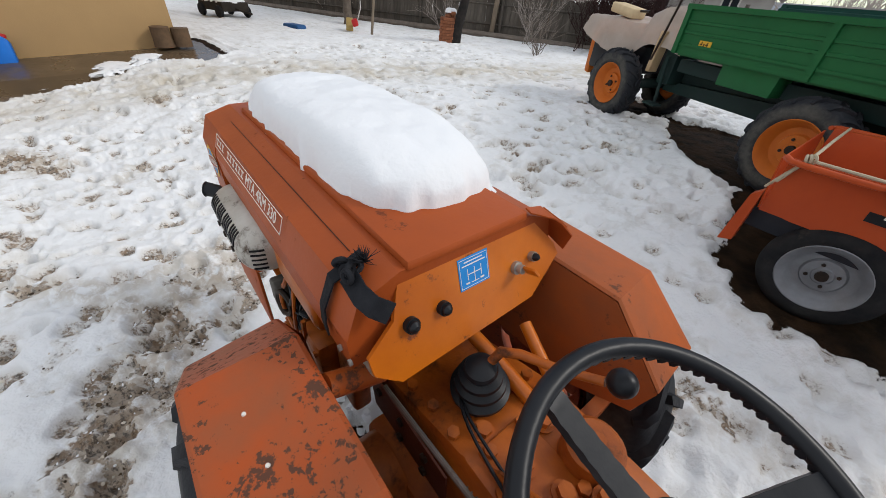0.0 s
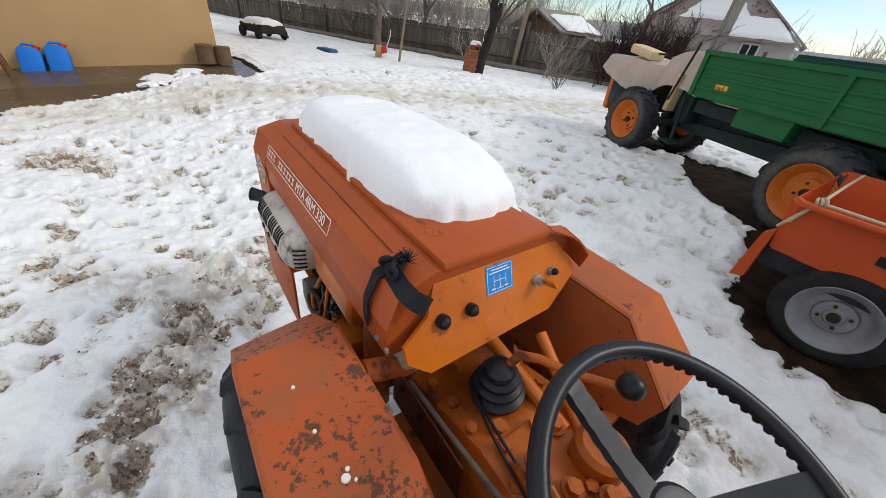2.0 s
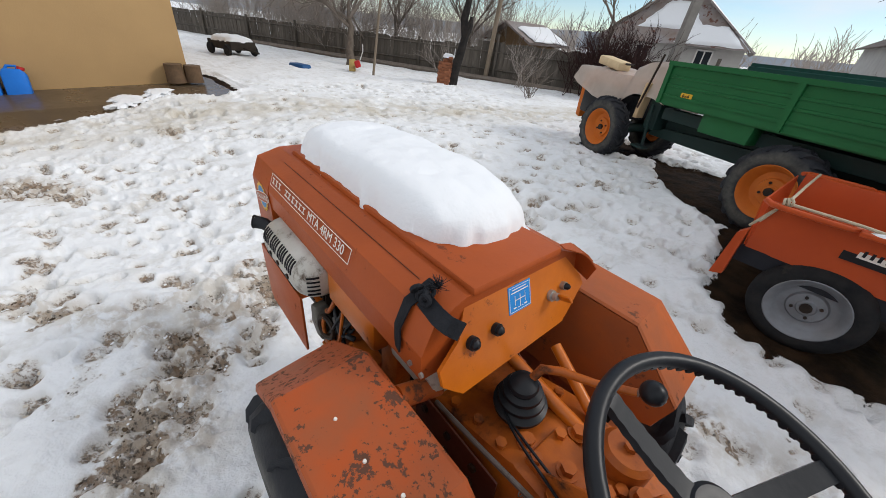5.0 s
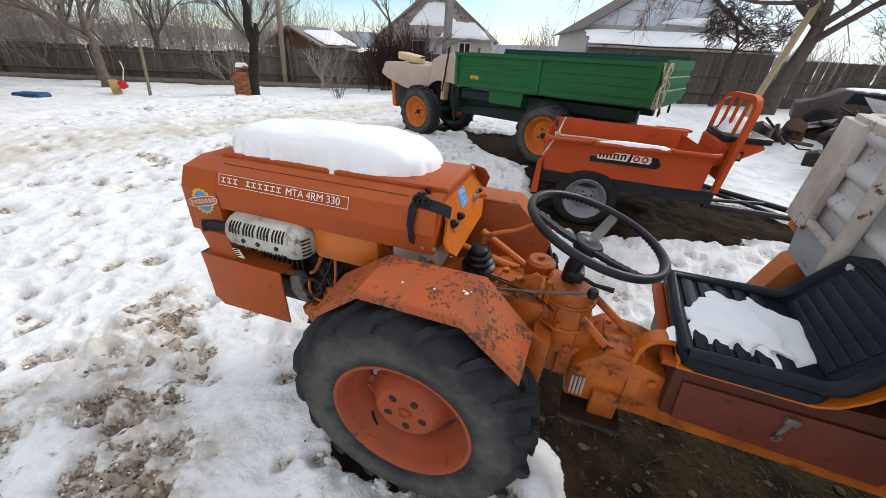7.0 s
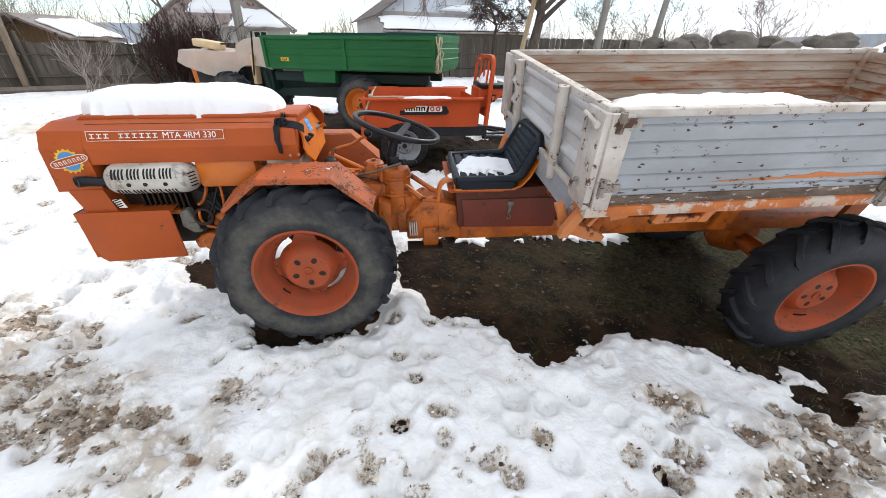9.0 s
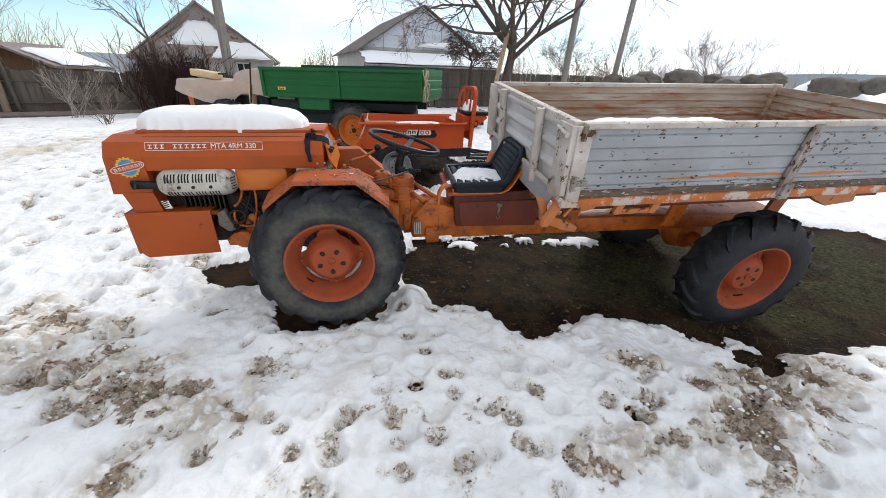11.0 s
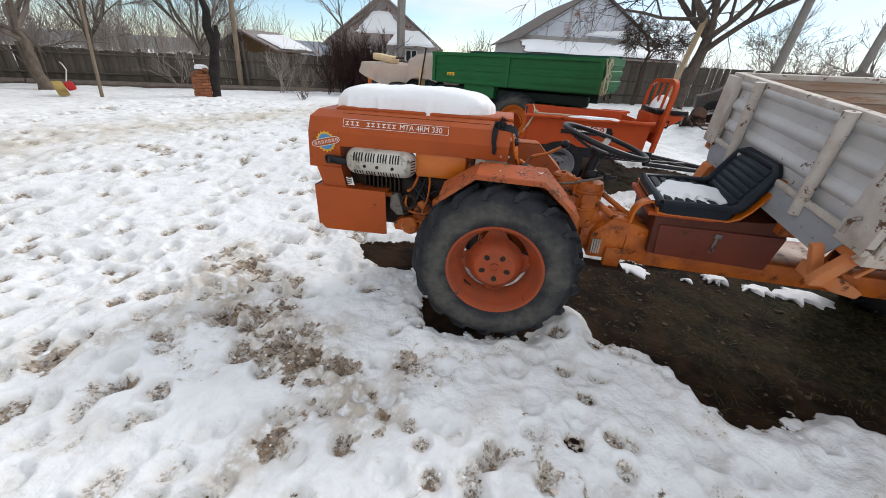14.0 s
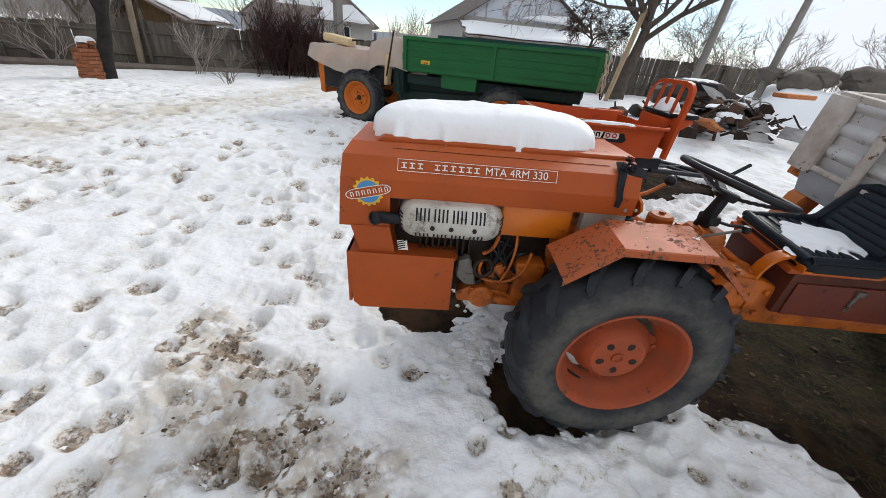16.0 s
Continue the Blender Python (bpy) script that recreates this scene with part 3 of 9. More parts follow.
def base_height(x, y):
    """The lie of the bare land: level round the tractor, rising towards the fence and the house, a dip at the rear near wheel."""
    q = np.clip((y + 0.45 * np.clip(-x - 1.2, 0, 99) - 0.3) / 3.5, 0, 1)
    z = 0.02 + 0.30 * q * q * (3 - 2 * q)
    z = z - 0.10 * np.exp(-(((x - 2.6) / 1.1) ** 2 + ((y + 0.5) / 0.9) ** 2))
    z = z + 0.28 * np.exp(-(((x - 3.7) / 1.3) ** 2 + ((y - 5.4) / 1.2) ** 2))   # a bank under the scrap
    return z

# ---------------------------------------------------------------- the yard
MUD_UNDER = [(0.30, 0.60), (0.38, 0.16), (0.50, -0.01), (0.64, -0.05), (0.82, -0.08), (0.94, -0.21), (1.04, -0.34), (1.12, -0.33), (1.26, -0.27), (1.43, -0.19), (1.55, -0.19), (1.75, -0.25), (1.91, -0.30),
             (1.94, -0.45), (2.10, -0.49), (2.24, -0.48), (2.32, -0.57), (2.56, -0.62), (3.0, -0.70), (4.6, -0.6), (4.8, 0.6), (3.3, 1.2), (2.2, 1.05), (1.2, 0.95), (0.6, 0.9)]
MUD_WHEEL = [(-0.35, 0.16), (-0.36, 0.0), (-0.32, -0.08), (-0.20, -0.11), (0.15, -0.08), (0.32, 0.0), (0.34, 0.12), (0.1, 0.3), (-0.3, 0.25)]
MUD_NOSE = [(-0.93, 0.70), (-0.87, 0.50), (-0.75, 0.38), (-0.52, 0.38), (-0.42, 0.56), (-0.48, 0.82), (-0.74, 0.82)]
MUD_CART = [(-2.05, 4.12), (-1.60, 4.06), (-1.14, 4.38), (-0.96, 3.87), (-0.57, 3.47), (-0.30, 3.25), (-0.08, 3.22), (0.06, 2.60), (0.12, 2.28), (0.26, 2.16), (0.40, 2.03), (0.54, 2.05), (0.75, 2.04), (1.2, 2.1), (1.59, 2.2),
            (1.70, 2.38), (2.10, 2.40), (2.20, 2.62), (1.84, 2.98), (1.5, 2.9), (1.3, 2.9), (1.2, 3.2), (0.6, 4.0), (-0.3, 4.60), (-0.72, 4.56), (-1.10, 4.48), (-1.45, 4.85), (-2.1, 5.0)]
CHURNED = [([(-3.70, -0.95), (-3.42, -0.68)], 0.24, 1.0), ([(-4.75, 0.13), (-4.45, 0.20)], 0.12, 1.1), ([(-4.4, -1.7), (-4.2, -1.3)], 0.15, 1.0),
           ([(-1.69, 0.36), (-1.42, 0.04), (-1.33, -0.18), (-1.02, -0.33), (-0.80, -0.42), (-0.62, -0.50), (-0.45, -0.63)], 0.19, 0.86), ([(-1.68, 0.30), (-1.70, 0.14), (-1.55, -0.08), (-1.32, -0.20)], 0.15, 0.8),
           ([(-1.25, 0.14), (-1.11, 0.05), (-1.13, -0.07), (-0.91, -0.25), (-0.72, -0.25)], 0.13, 0.7), ([(-1.66, -0.03), (-1.56, -0.40), (-2.0, -0.85)], 0.13, 0.7), ([(-2.9, -0.28), (-3.1, -0.15)], 0.13, 0.7), ([(-0.36, -0.32), (-0.30, -0.62)], 0.09, 0.7),
           ([(-0.65, -0.63), (-0.75, -0.93)], 0.12, 0.75), ([(-1.42, -0.33), (-1.31, -0.21)], 0.12, 0.9), ([(0.08, -0.70), (0.66, -0.74)], 0.10, 0.45), ([(1.41, -0.57), (1.58, -0.61)], 0.09, 0.9), ([(1.75, -0.80), (2.05, -0.76)], 0.12, 0.95), ([(-0.1, 1.2), (1.2, 1.5)], 0.25, 0.5),
           ([(0.95, -1.01), (1.30, -1.02)], 0.13, 1.1), ([(1.55, -1.05), (2.05, -0.90), (2.45, -0.78)], 0.20, 1.05), ([(-3.80, 1.72), (-3.62, 1.76)], 0.10, 1.1), ([(-0.92, -0.33), (-0.70, -0.44)], 0.12, 1.0), ([(-0.62, -0.47), (-0.54, -0.47)], 0.08, 1.2)]
SLAB = [(-4.75, -2.4), (-5.09, -1.73), (-5.36, -1.05), (-5.58, -0.50), (-5.75, 0.01), (-5.95, 0.45), (-5.70, 0.93), (-6.02, 1.37), (-6.55, 1.35), (-7.2, 1.3), (-7.6, 1.2), (-9.0, -1.0), (-7.4, -4.6), (-5.6, -4.6), (-4.6, -4.0)]
SMALL_MUD = [(2.20, -0.64, 0.15), (1.66, -0.73, 0.05)]


def steps(marks):
    """Grid lines: marks are (from, to, step); beyond the ends the step grows."""
    mid = []
    for a, b, s in marks:
        mid += list(np.arange(a, b - 1e-9, s))
    mid.append(marks[-1][1])
    left, s, v = [], marks[0][2], marks[0][0]
    while v > -420:
        s *= 1.07
        v -= s
        left.append(v)
    right, s, v = [], marks[-1][2], marks[-1][1]
    while v < 420:
        s *= 1.07
        v += s
        right.append(v)
    return np.array(left[::-1] + mid + right)


def near_line(px, py, line):
    """Distance of points to a polyline."""
    d = np.full(px.shape, 1e9)
    for (x0, y0), (x1, y1) in zip(line, line[1:]):
        ex, ey = x1 - x0, y1 - y0
        t = np.clip(((px - x0) * ex + (py - y0) * ey) / (ex * ex + ey * ey), 0, 1)
        d = np.minimum(d, np.hypot(px - x0 - t * ex, py - y0 - t * ey))
    return d


def paw(u, v):
    """Depth of a paw print, 1 in its pads: a large heel pad and four toes."""
    g = np.zeros(u.shape)
    for cu, cv, ru, rv in ((0.0, -0.38, 0.62, 0.50), (-0.62, 0.22, 0.27, 0.36), (-0.23, 0.66, 0.26, 0.38), (0.23, 0.66, 0.26, 0.38), (0.62, 0.22, 0.27, 0.36)):
        q = np.hypot((u - cu) / ru, (v - cv) / rv)
        g = np.maximum(g, 1 / (1 + np.exp(np.clip((q - 1) * 7, -40, 40))))
    return g


def yard():
    xs = steps(((-6.5, -2.2, 0.024), (-2.2, 2.4, 0.0105), (2.4, 3.4, 0.025)))
    ys = steps(((-2.4, -1.4, 0.02), (-1.4, 0.5, 0.0105), (0.5, 5.6, 0.024)))
    X, Y = np.meshgrid(xs, ys, indexing="ij")
    lump = fbm(X * 2.2, Y * 2.2, 3, 5, 0.55) - 0.5
    fine = fbm(X * 11, Y * 11, 7, 4, 0.6) - 0.5
    wob = 0.17 * (fbm(X * 3, Y * 3, 11, 4, 0.6) - 0.5) + 0.10 * (fbm(X * 14, Y * 14, 13, 3, 0.6) - 0.5)
    bare = np.full(X.shape, -2.0)
    for poly in (MUD_UNDER, MUD_WHEEL, MUD_NOSE, MUD_CART):
        bare = np.maximum(bare, inside(X, Y, poly))
    for mx, my, mr in SMALL_MUD:
        bare = np.maximum(bare, mr * 0.62 - np.hypot(X - mx, (Y - my) * 1.1))
    bare = bare + wob
    slab = inside(X, Y, SLAB)
    bare = np.maximum(bare, slab - 0.10 + 0.4 * wob)
    bare_a = np.clip(0.5 + bare / 0.16, 0, 1)
    snow_t = 1 - np.clip(0.5 + bare / 0.10, 0, 1)
    snow_t = snow_t * snow_t * (3 - 2 * snow_t)
    # where feet have churned the snow: a winding path and lighter wear about it
    zone = np.zeros(X.shape)
    for line, half, amount in CHURNED:
        zone = np.maximum(zone, amount * np.clip(1.25 - near_line(X, Y, line) / half + 1.6 * wob, 0, 1))
    zone = np.maximum(zone, 0.16 * np.exp(-((X + 0.6) / 2.4) ** 2 - ((Y + 0.6) / 1.3) ** 2))
    zone = np.maximum(zone, 0.34 * np.exp(-(np.abs(bare) / 0.05) ** 2))
    hollow = fbm(X * 9, Y * 9, 41, 5, 0.62)
    broken = 0.75 * hollow + 0.25 * fbm(X * 19, Y * 19, 53, 4, 0.65)
    dirt_shade = np.clip((broken + 0.145 * zone - 0.625) / 0.05, 0, 1) * np.clip(0.30 + 0.9 * zone, 0, 1.0)
    churn = np.clip(zone - 0.1, 0, 1)
    track = np.exp(-((X + 5.15 - 0.40 * np.clip(Y - 0.8, 0, 5)) / 0.6) ** 2) * ((Y > -1.5) & (Y < 9))
    track = track * (0.5 + fbm(X * 1.2, Y * 0.5, 31, 3))
    # prints: radius, depth, how dark with dirt and painted shade
    dent = np.zeros(X.shape)
    rnd = random.Random(5)
    prints = []
    taken = []
    while len(taken) < 330:
        x, y = rnd.uniform(-3.6, 2.8), rnd.uniform(-2.3, 0.15)
        if any((x - a) ** 2 + (y - b) ** 2 < 0.0130 for a, b in taken):
            continue
        taken.append((x, y))
        prints.append((x, y, rnd.uniform(0.036, 0.054), 0.034, rnd.choice((0.15, 0.30, 0.45, 0.65))))
    for _ in range(46):          # the row trodden past the rear wheel
        prints.append((rnd.uniform(-0.3, 2.2), rnd.gauss(-0.82, 0.12), rnd.uniform(0.030, 0.048), 0.024, rnd.uniform(0.35, 0.8)))
    # midfield dents: their grey shade is painted in along with some dirt
    for _ in range(1600):
        prints.append((rnd.uniform(-6.5, -0.75), rnd.uniform(-2.4, 5.6), rnd.uniform(0.036, 0.066), rnd.uniform(0.024, 0.048), rnd.choice((0.1, 0.28, 0.42, 0.55, 0.68))))
    for _ in range(330):
        prints.append((rnd.uniform(-1.5, 2.6), rnd.uniform(0.9, 3.2), rnd.uniform(0.035, 0.06), 0.030, rnd.choice((0.1, 0.3, 0.5))))
    for px, py, pr, pd, pf in prints:
        w = pr * 2.4
        i0, i1 = np.searchsorted(xs, (px - w, px + w))
        j0, j1 = np.searchsorted(ys, (py - w, py + w))
        if i1 - i0 < 2 or j1 - j0 < 2:
            continue
        a = rnd.uniform(0, 6.28)
        u = ((X[i0:i1, j0:j1] - px) * math.cos(a) + (Y[i0:i1, j0:j1] - py) * math.sin(a)) / pr
        v = (-(X[i0:i1, j0:j1] - px) * math.sin(a) + (Y[i0:i1, j0:j1] - py) * math.cos(a)) / pr
        q = np.hypot(u, v * 0.9)
        bowl = 1 / (1 + np.exp(np.clip((q - 1.0) * 9, -40, 40)))
        g = 0.45 * bowl + 0.55 * paw(u, v)
        dent[i0:i1, j0:j1] += -pd * g + 0.005 * np.exp(-((q - 1.35) / 0.25) ** 2)
        dirt_shade[i0:i1, j0:j1] = np.maximum(dirt_shade[i0:i1, j0:j1], pf * (0.55 * bowl + 0.55 * g))
        if pf > 0.7 and rnd.random() < 0.22:
            bare_a[i0:i1, j0:j1] = np.maximum(bare_a[i0:i1, j0:j1], paw(u, v) * 0.62)
    far = np.clip((np.hypot(X, Y) - 40) / 100, 0, 1)
    clods = churn * (0.17 * (0.5 - broken) + 0.060 * (fbm(X * 30, Y * 30, 77, 2, 0.6) - 0.5))
    Z = base_height(X, Y) + (0.045 + 0.085 * lump + 0.032 * fine + dent + clods) * (0.25 + 0.75 * snow_t) * (1 - far)
    # a low wall where the snow breaks off to the soil
    Z = Z + 0.022 * np.exp(-((bare + 0.09) / 0.05) ** 2)
    # pushed-up snow heap behind the front wheel
    heap = np.exp(-(((X - 0.42) / 0.10) ** 2 + ((Y - 0.10) / 0.16) ** 2))
    Z = Z + heap * 0.10
    bare_a = bare_a * (1 - np.clip(heap * 1.6, 0, 1))
    Z = np.where(slab > 0, np.minimum(Z, base_height(X, Y) + 0.03 - 0.3 * np.clip(slab - 0.06, 0, 0.25)), Z)
    Z = Z - 1.2 * np.clip((np.hypot(X, Y) - 18) / 30, 0, 1) ** 2 * 0.4
    nx, ny = X.shape
    idx = np.arange(nx * ny).reshape(nx, ny)
    quads = np.stack([idx[:-1, :-1], idx[1:, :-1], idx[1:, 1:], idx[:-1, 1:]], -1).reshape(-1, 4)
    me = bpy.data.meshes.new("ground")
    me.vertices.add(nx * ny)
    me.vertices.foreach_set("co", np.stack([X, Y, Z], -1).astype(np.float32).ravel())
    me.loops.add(quads.size)
    me.loops.foreach_set("vertex_index", quads.astype(np.int32).ravel())
    me.polygons.add(len(quads))
    me.polygons.foreach_set("loop_start", (np.arange(len(quads)) * 4).astype(np.int32))
    me.update(calc_edges=True)
    me.polygons.foreach_set("use_smooth", np.ones(len(quads), bool))
    # rises along x: shaded dark soil to sunlit moss, painted as cover
    moss_lit = np.clip((X - 0.6) / 1.7, 0, 1) ** 0.8 * np.clip((bare - 0.10) / 0.22, 0, 1)
    for name, arr in (("bare", bare_a), ("churn", np.clip(zone, 0, 1)), ("dirt_shade", np.clip(dirt_shade, 0, 1)), ("track", np.clip(track, 0, 1)), ("moss_lit", moss_lit)):
        at = me.attributes.new(name, "FLOAT", "POINT")
        at.data.foreach_set("value", arr.astype(np.float32).ravel())
    me.materials.append(ground_mat)
    ob = new("ground", me)
    tagged(ob, "trodden melting snow with paw prints and patches of wet bare soil", "ground", kind="structure")
    return xs, ys, Z, bare_a, np.clip(dirt_shade, 0, 1)


GX, GY, GZ, GBARE, GDIRT_SHADE = yard()


def ground_z(x, y):
    i = min(max(int(np.searchsorted(GX, x)), 1), len(GX) - 1)
    j = min(max(int(np.searchsorted(GY, y)), 1), len(GY) - 1)
    return float(GZ[i, j])


# ---------------------------------------------------------------- wheels
def axis_frame(c, out):
    """Local z along the outward axle direction, at c."""
    w = Vector(out).normalized()
    u = Vector((0, 0, 1)).cross(w).normalized()
    v = w.cross(u)
    return Matrix(((u.x, v.x, w.x, c[0]), (u.y, v.y, w.y, c[1]), (u.z, v.z, w.z, c[2]), (0, 0, 0, 1)))


def lug_tyre(m, R, W, rr, n_lug=17, dusty=1.0):
    """An agricultural tyre: rounded carcass with angled lugs that run down the shoulders."""
    bm = B()
    h = W / 2
    body = R - 0.018
    prof = [(rr - 0.005, h * 0.80), (rr + 0.012, h * 0.95), (rr + (body - rr) * 0.35, h * 1.04), (rr + (body - rr) * 0.68, h * 1.0), (body - 0.022, h * 0.88),
            (body - 0.004, h * 0.62), (body, 0.0), (body - 0.004, -h * 0.62), (body - 0.022, -h * 0.88), (rr + (body - rr) * 0.68, -h), (rr + (body - rr) * 0.35, -h * 1.04), (rr + 0.012, -h * 0.95), (rr - 0.005, -h * 0.80)]
    lathe(bm, prof, 56, m)
    bm.verts.ensure_lookup_table()
    crown_ring = [bm.verts[6 * 56 + i] for i in range(56)]
    da = 6.2831853 / n_lug
    for k in range(n_lug):
        for side in (1, -1):
            a0 = k * da + (0 if side > 0 else da / 2)
            stations = [(-0.06, R, 0.02), (0.30, R, 0.0), (0.70, R - 0.004, 0.0), (0.92, R - 0.022, 0.0), (0.99, R - 0.046, 0.0)]
            rows = []
            for s, (f, r, _) in enumerate(stations):
                ang = a0 + 0.26 * max(f, 0) * 1.0
                wa = 0.058 if s < 4 else 0.045
                hh = side * f * h
                ri = r - 0.030 if s < 3 else r - 0.026
                hi_ = hh if s < 3 else hh - side * 0.02
                row = []
                for q, (aa, rad, hgt) in enumerate(((ang - wa, ri, hi_), (ang - wa * 0.62, r, hh), (ang + wa * 0.62, r, hh), (ang + wa, ri, hi_))):
                    row.append(bm.verts.new(m @ Vector((rad * math.cos(aa), rad * math.sin(aa), hgt))))
                rows.append(row)
            spot = rows[0][0].co.copy()   # root the lug in the carcass
            bm.verts.remove(rows[0][0])
            rows[0][0] = min(crown_ring, key=lambda v: (v.co - spot).length)
            for a, b in zip(rows, rows[1:]):
                for q in range(3):
                    bm.faces.new((a[q], a[q + 1], b[q + 1], b[q]))
            bm.faces.new(rows[0])
            bm.faces.new(rows[-1][::-1])
    dust = bm.verts.layers.float.new("dust")
    back = m.inverted()
    for v in bm.verts:
        q = back @ v.co
        f = (math.hypot(q.x, q.y) - rr) / (body - rr)
        v[dust] = min(max(1.22 - abs(f - 0.42) * 1.8, 0.0), 1.0) * (dusty if abs(q.z) > h * 0.6 else 0.0)
    return bm


def star_wheel(parent, c, out, R=0.385, W=0.20, rr=0.212, turn=0.0, paint=None, dusty=1.0):
    """A dished wheel: rim, four-lobed plate with a raised five-hole hub, lugged tyre."""
    paint = paint or rim_paint
    m = axis_frame(c, out) @ Matrix.Rotation(turn, 4, "Z")
    h = W / 2
    bm = B()
    BELL = 0.052
    nA, radii = 72, (0.0, 0.03, 0.06, 0.078, 0.090, 0.102, 0.114, 0.126, 0.138, 0.150, 0.160)
    def bell(a, r):   # a pressed bell with four lobes that reach the rim
        reach = 0.131 + 0.039 * max(0.0, math.cos(4 * a)) ** 0.9
        r = min(r, reach)
        f = min(max((r - 0.088) / 0.058, 0), 1)
        return Vector((r * math.cos(a), r * math.sin(a), BELL - 0.062 * f * f * (3 - 2 * f)))
    for flip in (0.0, -0.005):
        rings = [[bm.verts.new(bell(6.2831853 * i / nA, r) + Vector((0, 0, flip))) for i in range(nA)] for r in radii[1:]]
        top = bm.verts.new(bell(0, 0) + Vector((0, 0, flip)))
        for i in range(nA):
            bm.faces.new((top, rings[0][i], rings[0][(i + 1) % nA]))
            for ra, rb in zip(rings, rings[1:]):
                if (ra[i].co - rb[i].co).length + (ra[(i + 1) % nA].co - rb[(i + 1) % nA].co).length > 1e-6:
                    bm.faces.new((ra[i], rb[i], rb[(i + 1) % nA], ra[(i + 1) % nA]))
    lathe(bm, [(0.022, 0.008), (0.021, 0.017), (0.015, 0.018), (0.0125, 0.011), (0.0, 0.011)], 20, Matrix.Translation((0, 0, BELL - 0.010)))
    for i in range(4):
        a = 1.5707963 * i
        tube(bm, [(0.152 * math.cos(a), 0.152 * math.sin(a), BELL - 0.063), (0.152 * math.cos(a), 0.152 * math.sin(a), BELL - 0.055)], 0.009, 6)
    hub = part("wheel", moved(bm, m), paint, parent, "orange steel wheel with a five-hole hub plate")
    def hole(bm, i):   # a pear-shaped opening
        a = 6.2831853 * i / 5 + 0.943
        pts = []
        for k in range(16):
            b = 6.2831853 * k / 16
            rr_ = 0.0115 * (1 - 0.28 * math.cos(b))
            pts.append((0.063 + 1.25 * rr_ * math.cos(b), rr_ * math.sin(b)))
        prism(bm, pts, "z", BELL - 0.0035, BELL + 0.0012, Matrix.Rotation(a, 4, "Z"))
        moved(bm, m)
    each("bolt_hole", range(5), hole, dark_steel, hub)
    bm = B()
    a = radians(214)
    tube(bm, [m @ Vector((0.176 * math.cos(a), 0.176 * math.sin(a), 0.012)), m @ Vector((0.160 * math.cos(a + 0.1), 0.160 * math.sin(a + 0.1), 0.036)), m @ Vector((0.148 * math.cos(a + 0.2), 0.148 * math.sin(a + 0.2), 0.050))], [0.005, 0.0045, 0.004], 8)
    part("valve_stem", bm, dark_steel, hub, "dark tyre valve stem")
    bm = B()
    prof = [(rr - 0.014, -h * 0.78), (rr - 0.022, -h * 0.4), (rr - 0.022, h * 0.2), (rr - 0.012, h * 0.62), (rr - 0.002, h * 0.74), (rr + 0.006, h * 0.80), (rr + 0.010, h * 0.86), (rr + 0.006, h * 0.92), (rr - 0.004, h * 0.90), (rr - 0.012, h * 0.80),
            (rr - 0.018, h * 0.68), (rr - 0.022, h * 0.55), (rr - 0.032, h * 0.36), (rr - 0.050, h * 0.02), (rr - 0.056, -h * 0.12), (rr - 0.059, -h * 0.20), (rr - 0.056, -h * 0.26), (rr - 0.036, -h * 0.50), (rr - 0.026, -h * 0.78)]
    lathe(bm, prof, 56, m)
    part("rim", bm, paint, hub)
    part("tyre", lug_tyre(m, R, W, rr, dusty=dusty), tyre_rubber, hub, "dusty black rubber tractor tyre with worn lugs", smooth=40)
    return hub


# ---------------------------------------------------------------- the articulated tractor
tractor = thing("articulated_tractor", "old orange articulated tractor with rusty fenders and chipped grey cargo bed", "tractor", (0.3, 0.36, 0.05))
CY = 0.372   # middle of the front unit

# hood
bm = B()
side = [(0.142, 0.872), (0.138, 0.935), (0.160, 1.000), (0.228, 1.028)]
sec = side + [(2 * CY - y, z) for y, z in side[::-1]]
prism(bm, sec, "x", -0.80, -0.004)
front = [(0.140, 0.765), (0.136, 0.935), (0.160, 1.000), (0.228, 1.026)]
fsec = front + [(2 * CY - y, z) for y, z in front[::-1]]
lo = [bm.verts.new((-0.80, y, z)) for y, z in fsec]
hi = [bm.verts.new((-0.948 - 0.02 * (1.0 - z) / 0.235 + (0.012 if z > 1.01 else 0), y, z)) for y, z in fsec]
k = len(fsec)
bm.faces.new(lo)
bm.faces.new(hi[::-1])
for i in range(k):
    bm.faces.new((lo[i], hi[i], hi[(i + 1) % k], lo[(i + 1) % k]))
hood = part("hood", bm, hood_paint, tractor, "faded orange sheet metal hood", smooth=20)
bm = B()
prism(bm, [(-0.862, 1.024), (0.002, 1.024), (-0.002, 1.042), (-0.835, 1.042)], "y", 0.240, 2 * CY - 0.240, bevel=0.006)
part("top_panel", bm, hood_paint, hood, "raised orange panel")
bm = B()
tube(bm, [(-0.80, 0.1985, 1.0170), (-0.10, 0.1985, 1.0170)], 0.0008, 5)
part("seam", bm, dark_steel, hood)
bm = B()
sheet(bm, [[(-0.010, 0.505, 1.044), (0.004, 0.505, 1.040)], [(-0.010, 0.550, 1.034), (0.026, 0.556, 1.022)], [(-0.010, 0.582, 1.010), (0.036, 0.590, 0.998)]], 0.003)
sheet(bm, [[(-0.012, 0.566, 1.026), (0.030, 0.572, 1.014)], [(-0.012, 0.600, 0.990), (0.044, 0.606, 0.975)], [(-0.012, 0.614, 0.945), (0.030, 0.616, 0.93)]], 0.003)
part("rear_lip", bm, hood_paint, hood, "bent torn sheet edge")
bm = B()
for x, z in ((0.0, 0.895), (-0.035, 0.893)):
    bolt(bm, (x, 0.140, z), (0, -1, 0), 0.006, 0.005)
pieces("bolt", bm, steel, hood)

